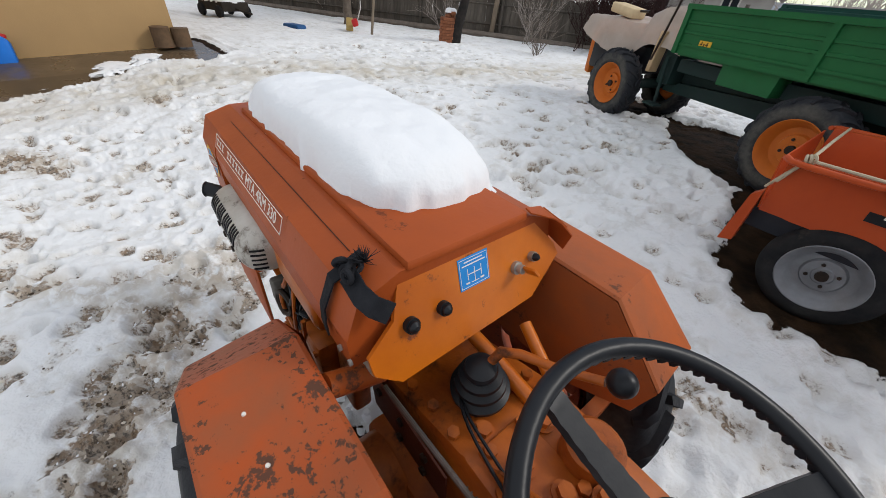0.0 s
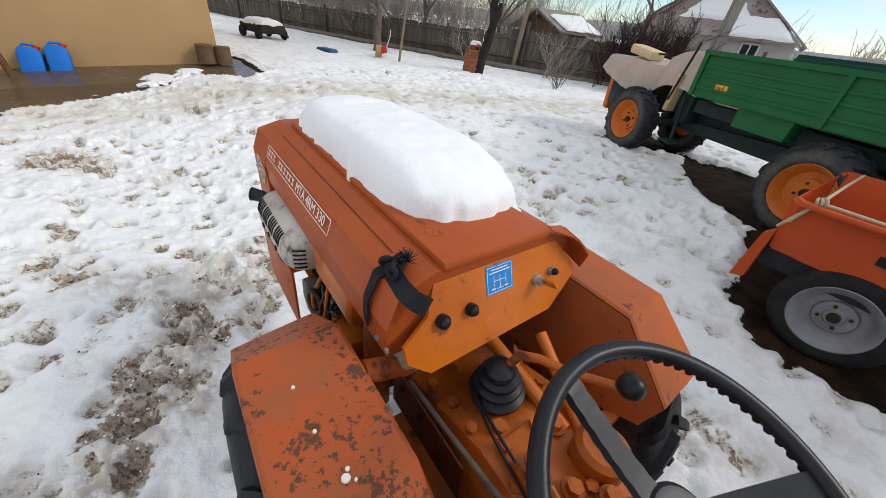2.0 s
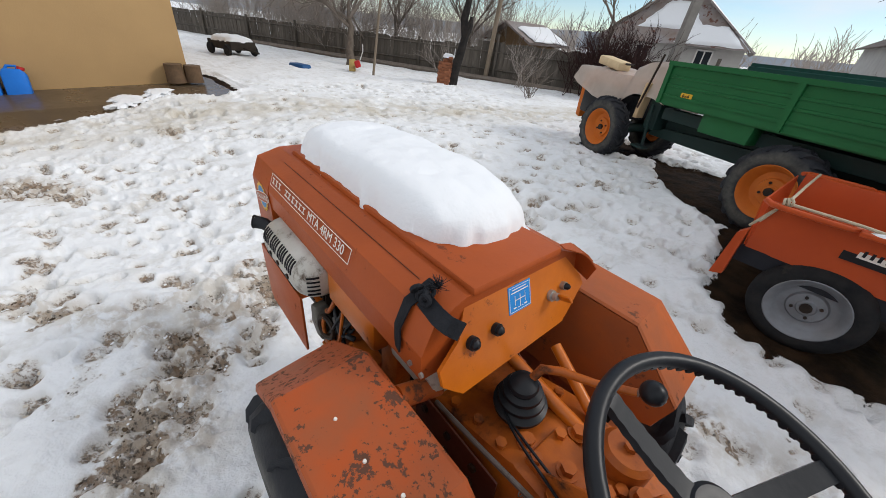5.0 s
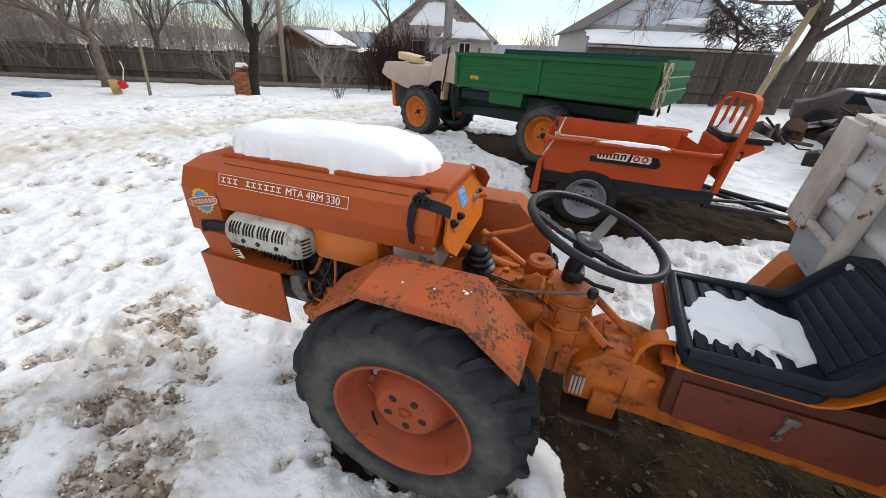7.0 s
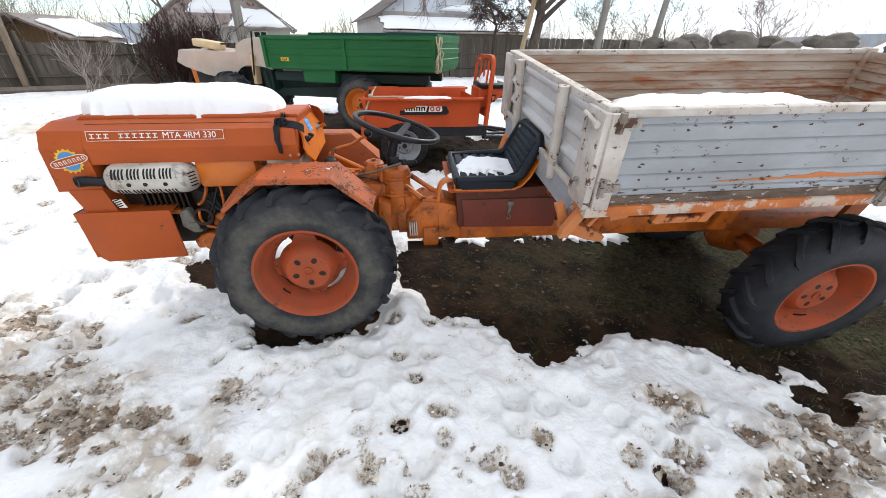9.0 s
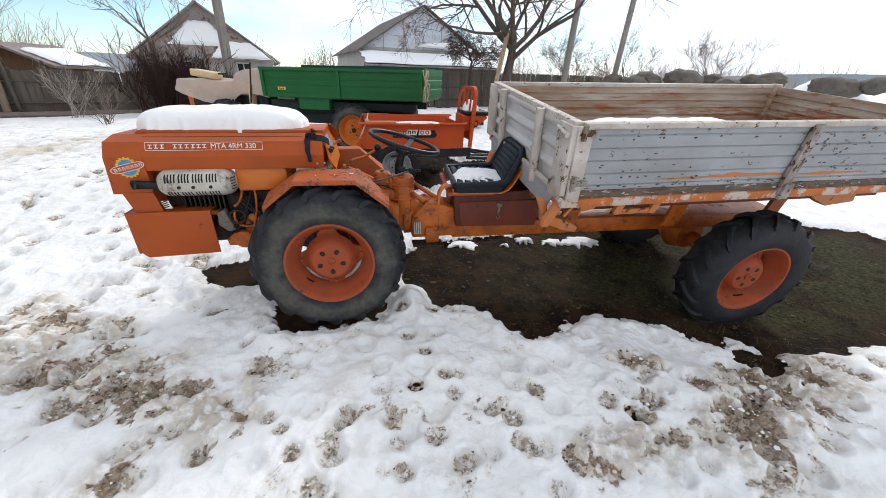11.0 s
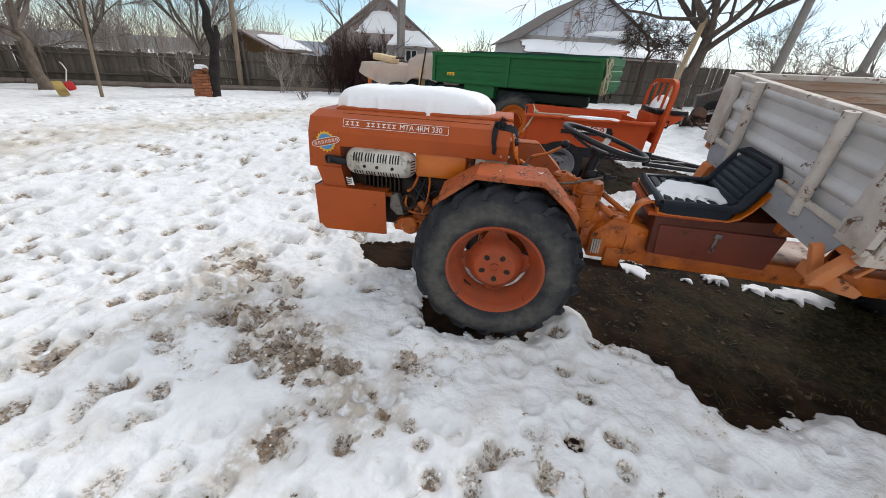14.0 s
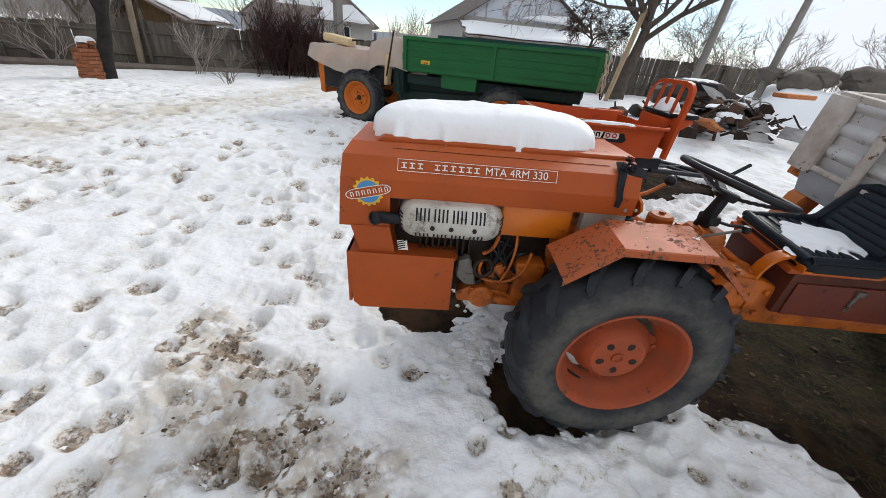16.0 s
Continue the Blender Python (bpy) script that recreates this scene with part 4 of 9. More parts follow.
# dash
dash_m = Matrix.Translation((-0.0148, 0, 1.024)) @ Matrix.Rotation(radians(-19.3), 4, "Y")
bm = B()
hexa = [(0.231, 0.0), (0.520, -0.004), (0.592, -0.081), (0.607, -0.110), (0.527, -0.168), (0.190, -0.177), (0.158, -0.148), (0.155, -0.115), (0.206, -0.076)]
prism(bm, hexa, "x", -0.004, 0.004, dash_m)
prism(bm, [(0.190, -0.176), (0.527, -0.167), (0.520, -0.176), (0.200, -0.186)], "x", -0.012, 0.003, dash_m)
dash = part("dashboard", bm, bright_paint, tractor, "bright orange dashboard plate", smooth=20)


def on_dash(y, h, d=0.0):
    return dash_m @ Vector((0.004 + d, y, h))


for y, h, r, mm in ((0.296, -0.094, 0.0125, black), (0.232, -0.093, 0.0135, black), (0.520, -0.085, 0.010, black)):
    bm = B()
    tube(bm, [on_dash(y, h), on_dash(y, h, 0.010)], r, 18)
    kb = part("switch", bm, steel if r < 0.0105 else mm, dash)
    bm = B()
    tube(bm, [on_dash(y, h, 0.010), on_dash(y, h, 0.016), on_dash(y, h, 0.021)], [r * 0.78, r * 0.72, r * 0.3], 18)
    part("button", bm, mm, kb)
bm = B()
tube(bm, [on_dash(0.474, -0.092), on_dash(0.474, -0.092, 0.008)], 0.013, 18)
tube(bm, [on_dash(0.474, -0.092, 0.008), on_dash(0.474, -0.092, 0.020)], 0.009, 18)
lock = part("ignition_lock", bm, steel, dash, "chrome ignition lock")
bm = B()
box(bm, 0.018, 0.048, -0.003, 0.003, -0.010, 0.010, dash_m @ Matrix.Translation((0.004, 0.480, -0.094)) @ Matrix.Rotation(0.6, 4, "X"), 0.002)
part("key", bm, bright_paint, lock, "orange-handled key")
bm = B()
STK = dash_m @ Matrix.Translation((0, 0.0115, 0.0075))
box(bm, 0.0042, 0.0052, 0.326, 0.394, -0.0925, -0.034, STK)
sticker = part("gear_diagram_sticker", bm, blue_print, dash, "blue gear diagram sticker")
bm = B()
for y0, y1, z0, z1 in ((0.336, 0.384, -0.044, -0.042), (0.330, 0.390, -0.050, -0.048), (0.342, 0.3435, -0.076, -0.056), (0.3595, 0.361, -0.082, -0.056), (0.377, 0.3785, -0.076, -0.056), (0.342, 0.378, -0.067, -0.0655), (0.350, 0.370, -0.083, -0.0818),
                       (0.336, 0.346, -0.083, -0.080), (0.374, 0.384, -0.083, -0.080), (0.324, 0.396, -0.038, -0.0372), (0.324, 0.396, -0.0888, -0.088), (0.324, 0.325, -0.0885, -0.0375), (0.395, 0.396, -0.0885, -0.0375)):
    box(bm, 0.0054, 0.0058, 0.36 + (y0 - 0.36) * 0.88, 0.36 + (y1 - 0.36) * 0.88, z0 * 1.02 + 0.001, z1 * 1.02 + 0.001, STK)
part("print", bm, white_paint, sticker)

# label strip on the hood side
lab_n = Vector((0, -0.065, 0.022)).normalized()
up = Vector((0, 0.022, 0.065)).normalized()
lab_m = Matrix(((1, 0, 0, -0.528), (0, up.y, lab_n.y, 0.1490), (0, up.z, lab_n.z, 0.9805), (0, 0, 0, 1)))
bm = B()
LW, LH = 0.25, 0.0185
for x0, x1, y0, y1 in ((-LW, LW, LH - 0.0016, LH), (-LW, LW, -LH, -LH + 0.0016), (-LW, -LW + 0.0016, -LH, LH), (LW - 0.0016, LW, -LH, LH)):
    box(bm, x0, x1, y0, y1, 0.001, 0.0018, lab_m)
letters = [(-0.238, "V"), (-0.213, "A"), (-0.188, "L"), (-0.135, "P"), (-0.112, "A"), (-0.086, "D"), (-0.060, "A"), (-0.036, "N"), (-0.012, "A")]
for x, kind in letters:   # the maker's name stays plain bars
    box(bm, x, x + 0.017, -0.009, -0.0055, 0.001, 0.0018, lab_m)
    box(bm, x + 0.006, x + 0.010, -0.009, 0.009, 0.001, 0.0018, lab_m)
    box(bm, x, x + 0.017, 0.0055, 0.009, 0.001, 0.0018, lab_m)
part("label_strip", bm, white_paint, hood, "white outlined lettering strip")


def text_mesh(body, size, m, name, material, parent, squeeze=1.0):
    cu = bpy.data.curves.new(name, "FONT")
    cu.body, cu.size, cu.extrude, cu.align_x, cu.align_y = body, size, 0.0004, "LEFT", "CENTER"
    tmp = bpy.data.objects.new(name, cu)
    me = bpy.data.meshes.new_from_object(tmp)
    bpy.data.objects.remove(tmp)
    me.transform(m @ Matrix.Diagonal((squeeze, 1, 1, 1)))
    me.transform(Matrix.Translation(-base_of(parent)))
    me.materials.append(material)
    ob = new(name, me)
    ob.parent = parent
    return ob


text_mesh("MTA 4RM 330", 0.034, lab_m @ Matrix.Translation((0.022, -0.0008, 0.0014)), "lettering", white_paint, hood, 0.98)

# round cog emblem with an oval name plate
bm = B()
em = Matrix(((1, 0, 0, -0.868), (0, 0, -1, 0.1355), (0, 1, 0, 0.890), (0, 0, 0, 1)))
cog = []
for i in range(64):
    a = 6.2831853 * i / 64
    r = 0.043 if (i // 2) % 2 else 0.049
    cog.append((r * math.cos(a), r * math.sin(a)))
prism(bm, cog, "z", 0.0005, 0.0012, em)
emblem = part("emblem", bm, yellow_print, hood, "yellow and blue cog emblem")
bm = B()
lathe(bm, [(0.037, 0.0014), (0.037, 0.0018), (0.0, 0.0018)], 40, em)
part("emblem_disc", bm, blue_logo, emblem)
bm = B()
oval = []
for i in range(40):
    a = 6.2831853 * i / 40
    oval.append((math.copysign(abs(math.cos(a)) ** 0.45, math.cos(a)) * 0.074, math.sin(a) * 0.0175))
rot = em @ Matrix.Rotation(radians(14), 4, "Z")
prism(bm, oval, "z", 0.0020, 0.0024, rot)
part("name_plate", bm, white_paint, emblem)
bm = B()
prism(bm, [(x * 0.955, y * 0.87) for x, y in oval], "z", 0.0026, 0.0029, rot)
part("plate_field", bm, hood_paint, emblem)
bm = B()
for i in range(7):
    x = -0.058 + i * 0.0185
    for x0, x1, y0, y1 in ((x, x + 0.003, -0.008, 0.008), (x + 0.008, x + 0.011, -0.008, 0.008), (x, x + 0.011, 0.005, 0.008)):
        box(bm, x0, x1, y0, y1, 0.003, 0.0034, rot)
part("plate_bars", bm, white_paint, emblem)

# muffler: rounded slotted box with a pipe stub
bm = B()


def stadium(w, h, r, n=10):
    pts = []
    for cx, cz, a0 in ((w - r, h - r, 0), (-w + r, h - r, 90), (-w + r, -h + r, 180), (w - r, -h + r, 270)):
        for i in range(n):
            a = radians(a0 + 90 * i / (n - 1))
            pts.append((cx + r * math.cos(a), cz + r * math.sin(a)))
    return pts


MX, MZ = -0.597, 0.812


def guard_y(s):
    """How far out the guard bulges at a fraction s of its outline."""
    return 0.155 - 0.074 * (1 - min(s, 1.0) ** 3.0) ** 0.5


rows = []
for s in (1.0, 0.992, 0.97, 0.93, 0.87, 0.78, 0.66, 0.50, 0.30):
    rows.append([bm.verts.new((MX + px * (1 - (1 - s) * 0.42), guard_y(s), MZ + pz * s)) for px, pz in stadium(0.172, 0.064, 0.055)])
rows.insert(0, [bm.verts.new((v.co.x, 0.17, v.co.z)) for v in rows[0]])
for a, b in zip(rows, rows[1:]):
    for i in range(len(a)):
        bm.faces.new((a[i], a[(i + 1) % len(a)], b[(i + 1) % len(a)], b[i]))
bm.faces.new(rows[-1])
muffler = part("muffler_guard", bm, muffler_metal, tractor, "dull silver slotted muffler guard", smooth=50)


def slot(bm, it):
    x, z0, z1, sx = it
    n = 6
    pts = []
    for i in range(n):
        z = z0 + (z1 - z0) * i / (n - 1)
        s = max(abs(z) / 0.064, 0.30)
        pts.append((MX + x, guard_y(s) - 0.0006, MZ + z))
    sheet(bm, [[(q[0] - sx, q[1], q[2]), (q[0] + sx, q[1], q[2])] for q in pts], 0.003)


slots = []
for gx in (-0.093, -0.035, 0.024, 0.083):
    for i in range(4):
        slots.append((gx - 0.019 + i * 0.0128, 0.014, 0.050, 0.0027))
        slots.append((gx - 0.019 + i * 0.0128, -0.052, -0.030, 0.0024))
each("slot", slots, slot, black_print, muffler)


def end_slot(bm, it):
    sx, z = it
    pts = []
    for i in range(6):
        t = i / 5
        s = 0.80 + 0.17 * t
        pts.append((MX + sx * 0.172 * (1 - (1 - s) * 0.42), guard_y(s) - 0.0006, MZ + z))
    sheet(bm, [[(q[0], q[1], q[2] - 0.002), (q[0], q[1], q[2] + 0.002)] for q in pts], 0.003)


each("slot", [(sx, z) for sx in (-1, 1) for z in (-0.026, -0.013, 0.0, 0.013, 0.026)], end_slot, black_print, muffler)
bm = B()
for gx in (-0.06, 0.075, 0.0):
    bolt(bm, (MX + gx, 0.0825, MZ - 0.008), (0, -1, 0), 0.008, 0.005)
pieces("bolt", bm, dark_steel, muffler)
bm = B()
tube(bm, [(-0.72, 0.14, 0.800), (-0.79, 0.130, 0.806), (-0.825, 0.115, 0.814), (-0.842, 0.092, 0.820)], [0.018, 0.019, 0.020, 0.021], 16)
ring(bm, (-0.843, 0.090, 0.820), (-0.5, -0.8, 0.1), 0.020, 0.003, 20, 6)
part("exhaust_pipe", bm, black, muffler, "black exhaust pipe stub")

# front plate, engine and tank
bm = B()
prism(bm, [(-0.945, 0.675), (-0.572, 0.675), (-0.572, 0.445), (-0.905, 0.437), (-0.928, 0.46)], "y", 0.118, 0.126, bevel=0.002)
prism(bm, [(-0.945, 0.675), (-0.565, 0.675), (-0.572, 0.668), (-0.94, 0.668)], "y", 0.122, 0.21)
box(bm, -0.945, -0.935, 0.122, 0.62, 0.46, 0.675)
part("bumper_plate", bm, hood_paint, tractor, "flat orange sheet bumper plate")
bm = B()
prism(bm, [(-0.93, 0.77), (-0.80, 0.77), (-0.78, 0.67), (-0.90, 0.67)], "y", 0.135, 2 * CY - 0.135)
nose = part("nose_bracket", bm, hood_paint, tractor)
bm = B()
sheet(bm, [[(-0.768, 0.13, 0.690), (-0.735, 0.13, 0.690)], [(-0.772, 0.12, 0.730), (-0.739, 0.12, 0.733)]], 0.003)
tag = part("striped_tag", bm, white_paint, nose, "black and white striped cloth tag")
bm = B()
for i in range(4):
    z = 0.692 + i * 0.0098
    sheet(bm, [[(-0.770, 0.1265 - i * 0.0023, z), (-0.736, 0.1265 - i * 0.0023, z + 0.011)], [(-0.770, 0.1255 - i * 0.0023, z + 0.005), (-0.736, 0.1255 - i * 0.0023, z + 0.016)]], 0.001)
part("stripe", bm, black_print, tag)
bm = B()
box(bm, -0.432, -0.188, 0.150, 2 * CY - 0.150, 0.757, 0.882, bevel=0.018)
part("fuel_tank", bm, bright_paint, tractor, "bright orange fuel tank")
bm = B()
box(bm, -0.15, 0.0, 0.17, 2 * CY - 0.17, 0.79, 0.872, bevel=0.01)
part("battery_case", bm, muffler_metal, tractor, "dull grey case")
bm = B()
box(bm, -0.88, -0.18, 0.215, 2 * CY - 0.215, 0.46, 0.745, bevel=0.03)
engine = part("engine_block", bm, dark_steel, tractor, "oily dark diesel engine block")
each("cooling_fin", range(9), lambda bm, i: box(bm, -0.70 + i * 0.022, -0.692 + i * 0.022, 0.178, 0.225, 0.60, 0.74), dark_steel, engine)
each("engine_casting", (((-0.545, 0.455), (-0.36, 0.455), (-0.35, 0.50), (-0.40, 0.535), (-0.50, 0.53), (-0.55, 0.50)), ((-0.45, 0.50), (-0.35, 0.50), (-0.345, 0.60), (-0.38, 0.64), (-0.44, 0.62)), ((-0.80, 0.640), (-0.56, 0.630), (-0.55, 0.655), (-0.80, 0.668))),
     lambda bm, poly: prism(bm, list(poly), "y", 0.165, 0.235, None, 0.012), greasy_paint, engine)
bm = B()
lathe(bm, [(0.0, 0.0), (0.036, 0.0), (0.046, 0.012), (0.046, 0.045), (0.036, 0.055), (0, 0.055)], 24, axis_frame((-0.455, 0.185, 0.500), (0, -1, 0)))
part("end_cover", bm, greasy_paint, engine, "round orange casting cover")
bm = B()
prism(bm, [(-0.555, 0.655), (-0.515, 0.668), (-0.500, 0.62), (-0.478, 0.555), (-0.52, 0.548), (-0.56, 0.585)], "y", 0.140, 0.185, None, 0.010)
part("filter_bowl", bm, filter_metal, engine, "bare aluminium filter housing")
bm = B()
ring(bm, (-0.462, 0.150, 0.625), (0.2, -1, 0.1), 0.034, 0.008, 22, 7)
part("pulley", bm, dark_steel, engine)
rnd = random.Random(3)


def hose(bm, it):
    p0, p1, p2, r = it
    pts = [Vector(p0) * (1 - t) ** 2 + Vector(p1) * 2 * t * (1 - t) + Vector(p2) * t * t for t in np.linspace(0, 1, 11)]
    tube(bm, pts, r, 7)


each("fuel_pipe", (((-0.30, 0.150, 0.70), (-0.31, 0.145, 0.545), (-0.45, 0.15, 0.575), 0.006), ((-0.45, 0.15, 0.575), (-0.49, 0.145, 0.60), (-0.47, 0.15, 0.66), 0.006), ((-0.36, 0.16, 0.76), (-0.35, 0.14, 0.66), (-0.40, 0.15, 0.56), 0.005),
                   ((-0.42, 0.17, 0.76), (-0.43, 0.15, 0.70), (-0.47, 0.16, 0.68), 0.007), ((-0.34, 0.155, 0.50), (-0.40, 0.145, 0.54), (-0.50, 0.15, 0.53), 0.0045)), hose, greasy_paint, engine)
hoses = []
for i in range(14):
    p0 = Vector((rnd.uniform(-0.50, -0.32), rnd.uniform(0.16, 0.20), rnd.uniform(0.52, 0.76)))
    p2 = Vector((rnd.uniform(-0.50, -0.30), rnd.uniform(0.15, 0.20), rnd.uniform(0.50, 0.74)))
    hoses.append((p0, (p0 + p2) / 2 + Vector((rnd.uniform(-0.06, 0.06), -0.02, rnd.uniform(-0.05, 0.05))), p2, rnd.choice((0.004, 0.005, 0.007))))
each("hose", hoses, hose, black, engine)
bm = B()
box(bm, -0.345, -0.235, 0.150, 0.24, 0.455, 0.655, bevel=0.016)
house_c = part("clutch_housing", bm, greasy_paint, tractor, "orange cast clutch housing")
bm = B()
box(bm, -0.225, -0.150, 0.19, 0.24, 0.46, 0.88, bevel=0.012)
part("side_plate", bm, greasy_paint, house_c)
bm = B()
tube(bm, [(-0.44, 0.17, 0.475), (-0.24, 0.17, 0.468)], 0.020, 12)
part("drain_pipe", bm, greasy_paint, house_c)
each("bolt", ((-0.33, 0.63), (-0.25, 0.63), (-0.33, 0.48), (-0.25, 0.48), (-0.29, 0.56)), lambda bm, q: bolt(bm, (q[0], 0.152, q[1]), (0, -1, 0), 0.009, 0.008), greasy_paint, house_c)

# fenders


def fender(flip):
    def yy(y):
        return 2 * CY - y if flip else y
    outer = [(-0.268, 0.748), (-0.120, 0.862), (0.153, 0.858), (0.303, 0.732)]
    inner = [(-0.275, 0.766), (-0.116, 0.873), (0.165, 0.872), (0.310, 0.728)]
    bm = B()
    rows = []
    for (xo, zo), (xi, zi) in zip(outer, inner):
        rows.append([(xo, yy(-0.082), zo - 0.020), (xo, yy(-0.079), zo - 0.002), (xo, yy(-0.075), zo), (xo + (xi - xo) * 0.5, yy(0.008), zo + (zi - zo) * 0.55), (xi, yy(0.092), zi), (xi, yy(0.098), zi - 0.004)])
    sheet(bm, rows, 0.004)
    f = part("fender", bm, fender_paint if flip else rusty_paint, tractor, "scuffed orange steel fender" if flip else "orange steel fender with flaking paint and rust spots", smooth=14)
    bm = B()
    wall = [[(xi, yy(0.098), zi - 0.006), (xi * 0.94, yy(0.132), 0.60 if i in (1, 2) else zi - 0.06)] for i, (xi, zi) in enumerate(inner)]
    sheet(bm, wall, 0.004)
    part("fender_wall", bm, fender_paint, f, smooth=14)
    bm = B()
    tube(bm, [(-0.02, yy(0.10), 0.84), (-0.02, yy(0.20), 0.80)], 0.022, 12)
    box(bm, 0.22, 0.25, *sorted((yy(0.09), yy(0.25))), 0.58, 0.62)
    pieces("fender_bracket", bm, fender_paint, f)
    return f


near_fender = fender(False)
fender(True)
bm = B()
for dx, dy, r in ((0.137, 0.008, 0.0065), (0.128, 0.014, 0.0035), (0.146, 0.018, 0.0025), (0.057, -0.005, 0.0032), (-0.028, -0.010, 0.0032)):
    lathe(bm, [(r, -0.001), (r * 0.8, 0.0016), (0.0, 0.0022)], 12, Matrix.Translation((dx, dy, 0.8700 + 0.07 * (dy - 0.008))))
pieces("dropping", bm, white_paint, near_fender, "white bird dropping")

# gearbox and controls
bm = B()
prism(bm, [(-0.16, 0.47), (0.50, 0.45), (0.50, 0.60), (0.42, 0.71), (0.16, 0.725), (-0.16, 0.64)], "y", 0.245, 0.495, bevel=0.015)
box(bm, -0.10, 0.36, 0.19, 0.56, 0.40, 0.50, bevel=0.02)
covers = B()
lathe(covers, [(0.075, 0.0), (0.075, 0.10), (0.068, 0.115), (0.05, 0.122), (0.0, 0.124)], 28, Matrix.Translation((0.395, 0.30, 0.665)))
lathe(covers, [(0.05, 0.0), (0.05, 0.09), (0.04, 0.10), (0.0, 0.10)], 24, Matrix.Translation((0.29, 0.42, 0.68)))
box(covers, 0.17, 0.33, 0.27, 0.38, 0.71, 0.735, bevel=0.006)
box(covers, 0.36, 0.44, 0.22, 0.44, 0.56, 0.74, bevel=0.02)
prism(covers, [(0.30, 0.44), (0.36, 0.44), (0.37, 0.64), (0.31, 0.66)], "y", 0.16, 0.26, bevel=0.01)
gearbox = part("gearbox", bm, greasy_paint, tractor, "greasy orange gearbox casting with bolted covers")
pieces("gearbox_cover", covers, greasy_paint, gearbox)
bm = B()
for x, y, z in ((0.185, 0.285, 0.735), (0.315, 0.285, 0.735), (0.185, 0.365, 0.735), (0.315, 0.365, 0.735), (0.395, 0.30, 0.79), (0.395, 0.252, 0.78), (0.05, 0.27, 0.70), (0.05, 0.46, 0.70), (0.12, 0.46, 0.72),
                (0.12, 0.26, 0.72), (0.24, 0.26, 0.725), (0.40, 0.34, 0.785), (0.44, 0.27, 0.75), (0.44, 0.40, 0.72), (-0.02, 0.27, 0.68), (0.29, 0.42, 0.78)):
    bolt(bm, (x, y, z), (0, 0, 1), 0.012, 0.011)
for x, z in ((0.32, 0.60), (0.345, 0.5), (0.38, 0.68), (0.42, 0.60)):
    bolt(bm, (x, 0.222 if x > 0.37 else 0.158, z), (0, -1, 0), 0.011, 0.010)
pieces("bolt", bm, greasy_paint, gearbox)
bm = B()
lathe(bm, [(0.057, -0.005), (0.058, 0.006), (0.043, 0.014), (0.050, 0.022), (0.049, 0.030), (0.037, 0.036), (0.042, 0.044), (0.041, 0.052), (0.029, 0.057), (0.032, 0.066), (0.029, 0.074), (0.016, 0.082), (0.0, 0.083)], 32, Matrix.Translation((0.088, 0.352, 0.742)) @ Matrix.Rotation(radians(8), 4, "X"))
boot = part("gear_boot", bm, black, tractor, "ribbed black rubber gear lever boot")
bm = B()
tube(bm, [(0.092, 0.358, 0.815), (0.10, 0.375, 0.845), (0.13, 0.392, 0.856), (0.19, 0.412, 0.868), (0.255, 0.424, 0.903)], [0.009, 0.010, 0.009, 0.008, 0.0075], 12)
part("gear_lever", bm, greasy_paint, boot)
bm = B()
lathe(bm, [(0.0, -0.022)] + [(0.022 * math.cos(a), 0.022 * math.sin(a)) for a in np.linspace(-1.3, 1.3, 9)] + [(0.0, 0.022)], 20, Matrix.Translation((0.273, 0.428, 0.919)))
part("lever_knob", bm, black, boot, "black ball knob")
bm = B()
tube(bm, [(0.06, 0.50, 0.80), (0.20, 0.46, 0.74), (0.32, 0.42, 0.69)], 0.013, 12)
tube(bm, [(-0.05, 0.40, 0.79), (0.10, 0.42, 0.74), (0.22, 0.42, 0.72)], 0.016, 12)
pieces("control_rod", bm, bright_paint, tractor, "orange control rod")
bm = B()
tube(bm, [(-0.02, 0.205, 0.74), (0.12, 0.205, 0.755), (0.30, 0.20, 0.79), (0.435, 0.185, 0.835)], 0.0052, 10)
rod = part("linkage_rod", bm, rod_steel, tractor, "worn steel linkage rod")
bm = B()
lathe(bm, [(0.0, -0.014), (0.012, -0.012), (0.015, 0.0), (0.012, 0.012), (0.0, 0.014)], 16, Matrix.Translation((0.44, 0.183, 0.838)))
part("rod_knob", bm, black, rod)
bm = B()
for a in range(2):
    pts = [Vector((0.06 + a * 0.02, 0.33 - a * 0.02, 0.74)), Vector((0.12, 0.24 + a * 0.03, 0.77)), Vector((0.28, 0.27, 0.76)), Vector((0.38, 0.23 + 0.04 * a, 0.70))]
    cur = []
    for t in np.linspace(0, 1, 14):
        cur.append(pts[0] * (1 - t) ** 3 + pts[1] * 3 * t * (1 - t) ** 2 + pts[2] * 3 * t * t * (1 - t) + pts[3] * t ** 3)
    tube(bm, cur, 0.0032, 6)
pieces("cable", bm, black, tractor)

# fittings crowded on the gearbox top
big_bolts = ((0.235, 0.315, 0.735), (0.300, 0.335, 0.735), (0.345, 0.375, 0.745), (0.205, 0.405, 0.725), (0.150, 0.305, 0.722), (0.445, 0.335, 0.735))
for q in big_bolts:
    bm = B()
    lathe(bm, [(0.0, 0.0), (0.021, 0.0), (0.021, 0.004), (0.0, 0.004)], 20, Matrix.Translation(q))
    part("washer", bm, greasy_paint, gearbox)
    bm = B()
    tube(bm, [(q[0], q[1], q[2] + 0.004), (q[0], q[1], q[2] + 0.018)], 0.0145, 6)
    part("hex_bolt", bm, greasy_paint, gearbox)
bm = B()
prism(bm, [(0.20, 0.735), (0.31, 0.735), (0.315, 0.80), (0.285, 0.815), (0.22, 0.765)], "y", 0.262, 0.268, None, 0.002)
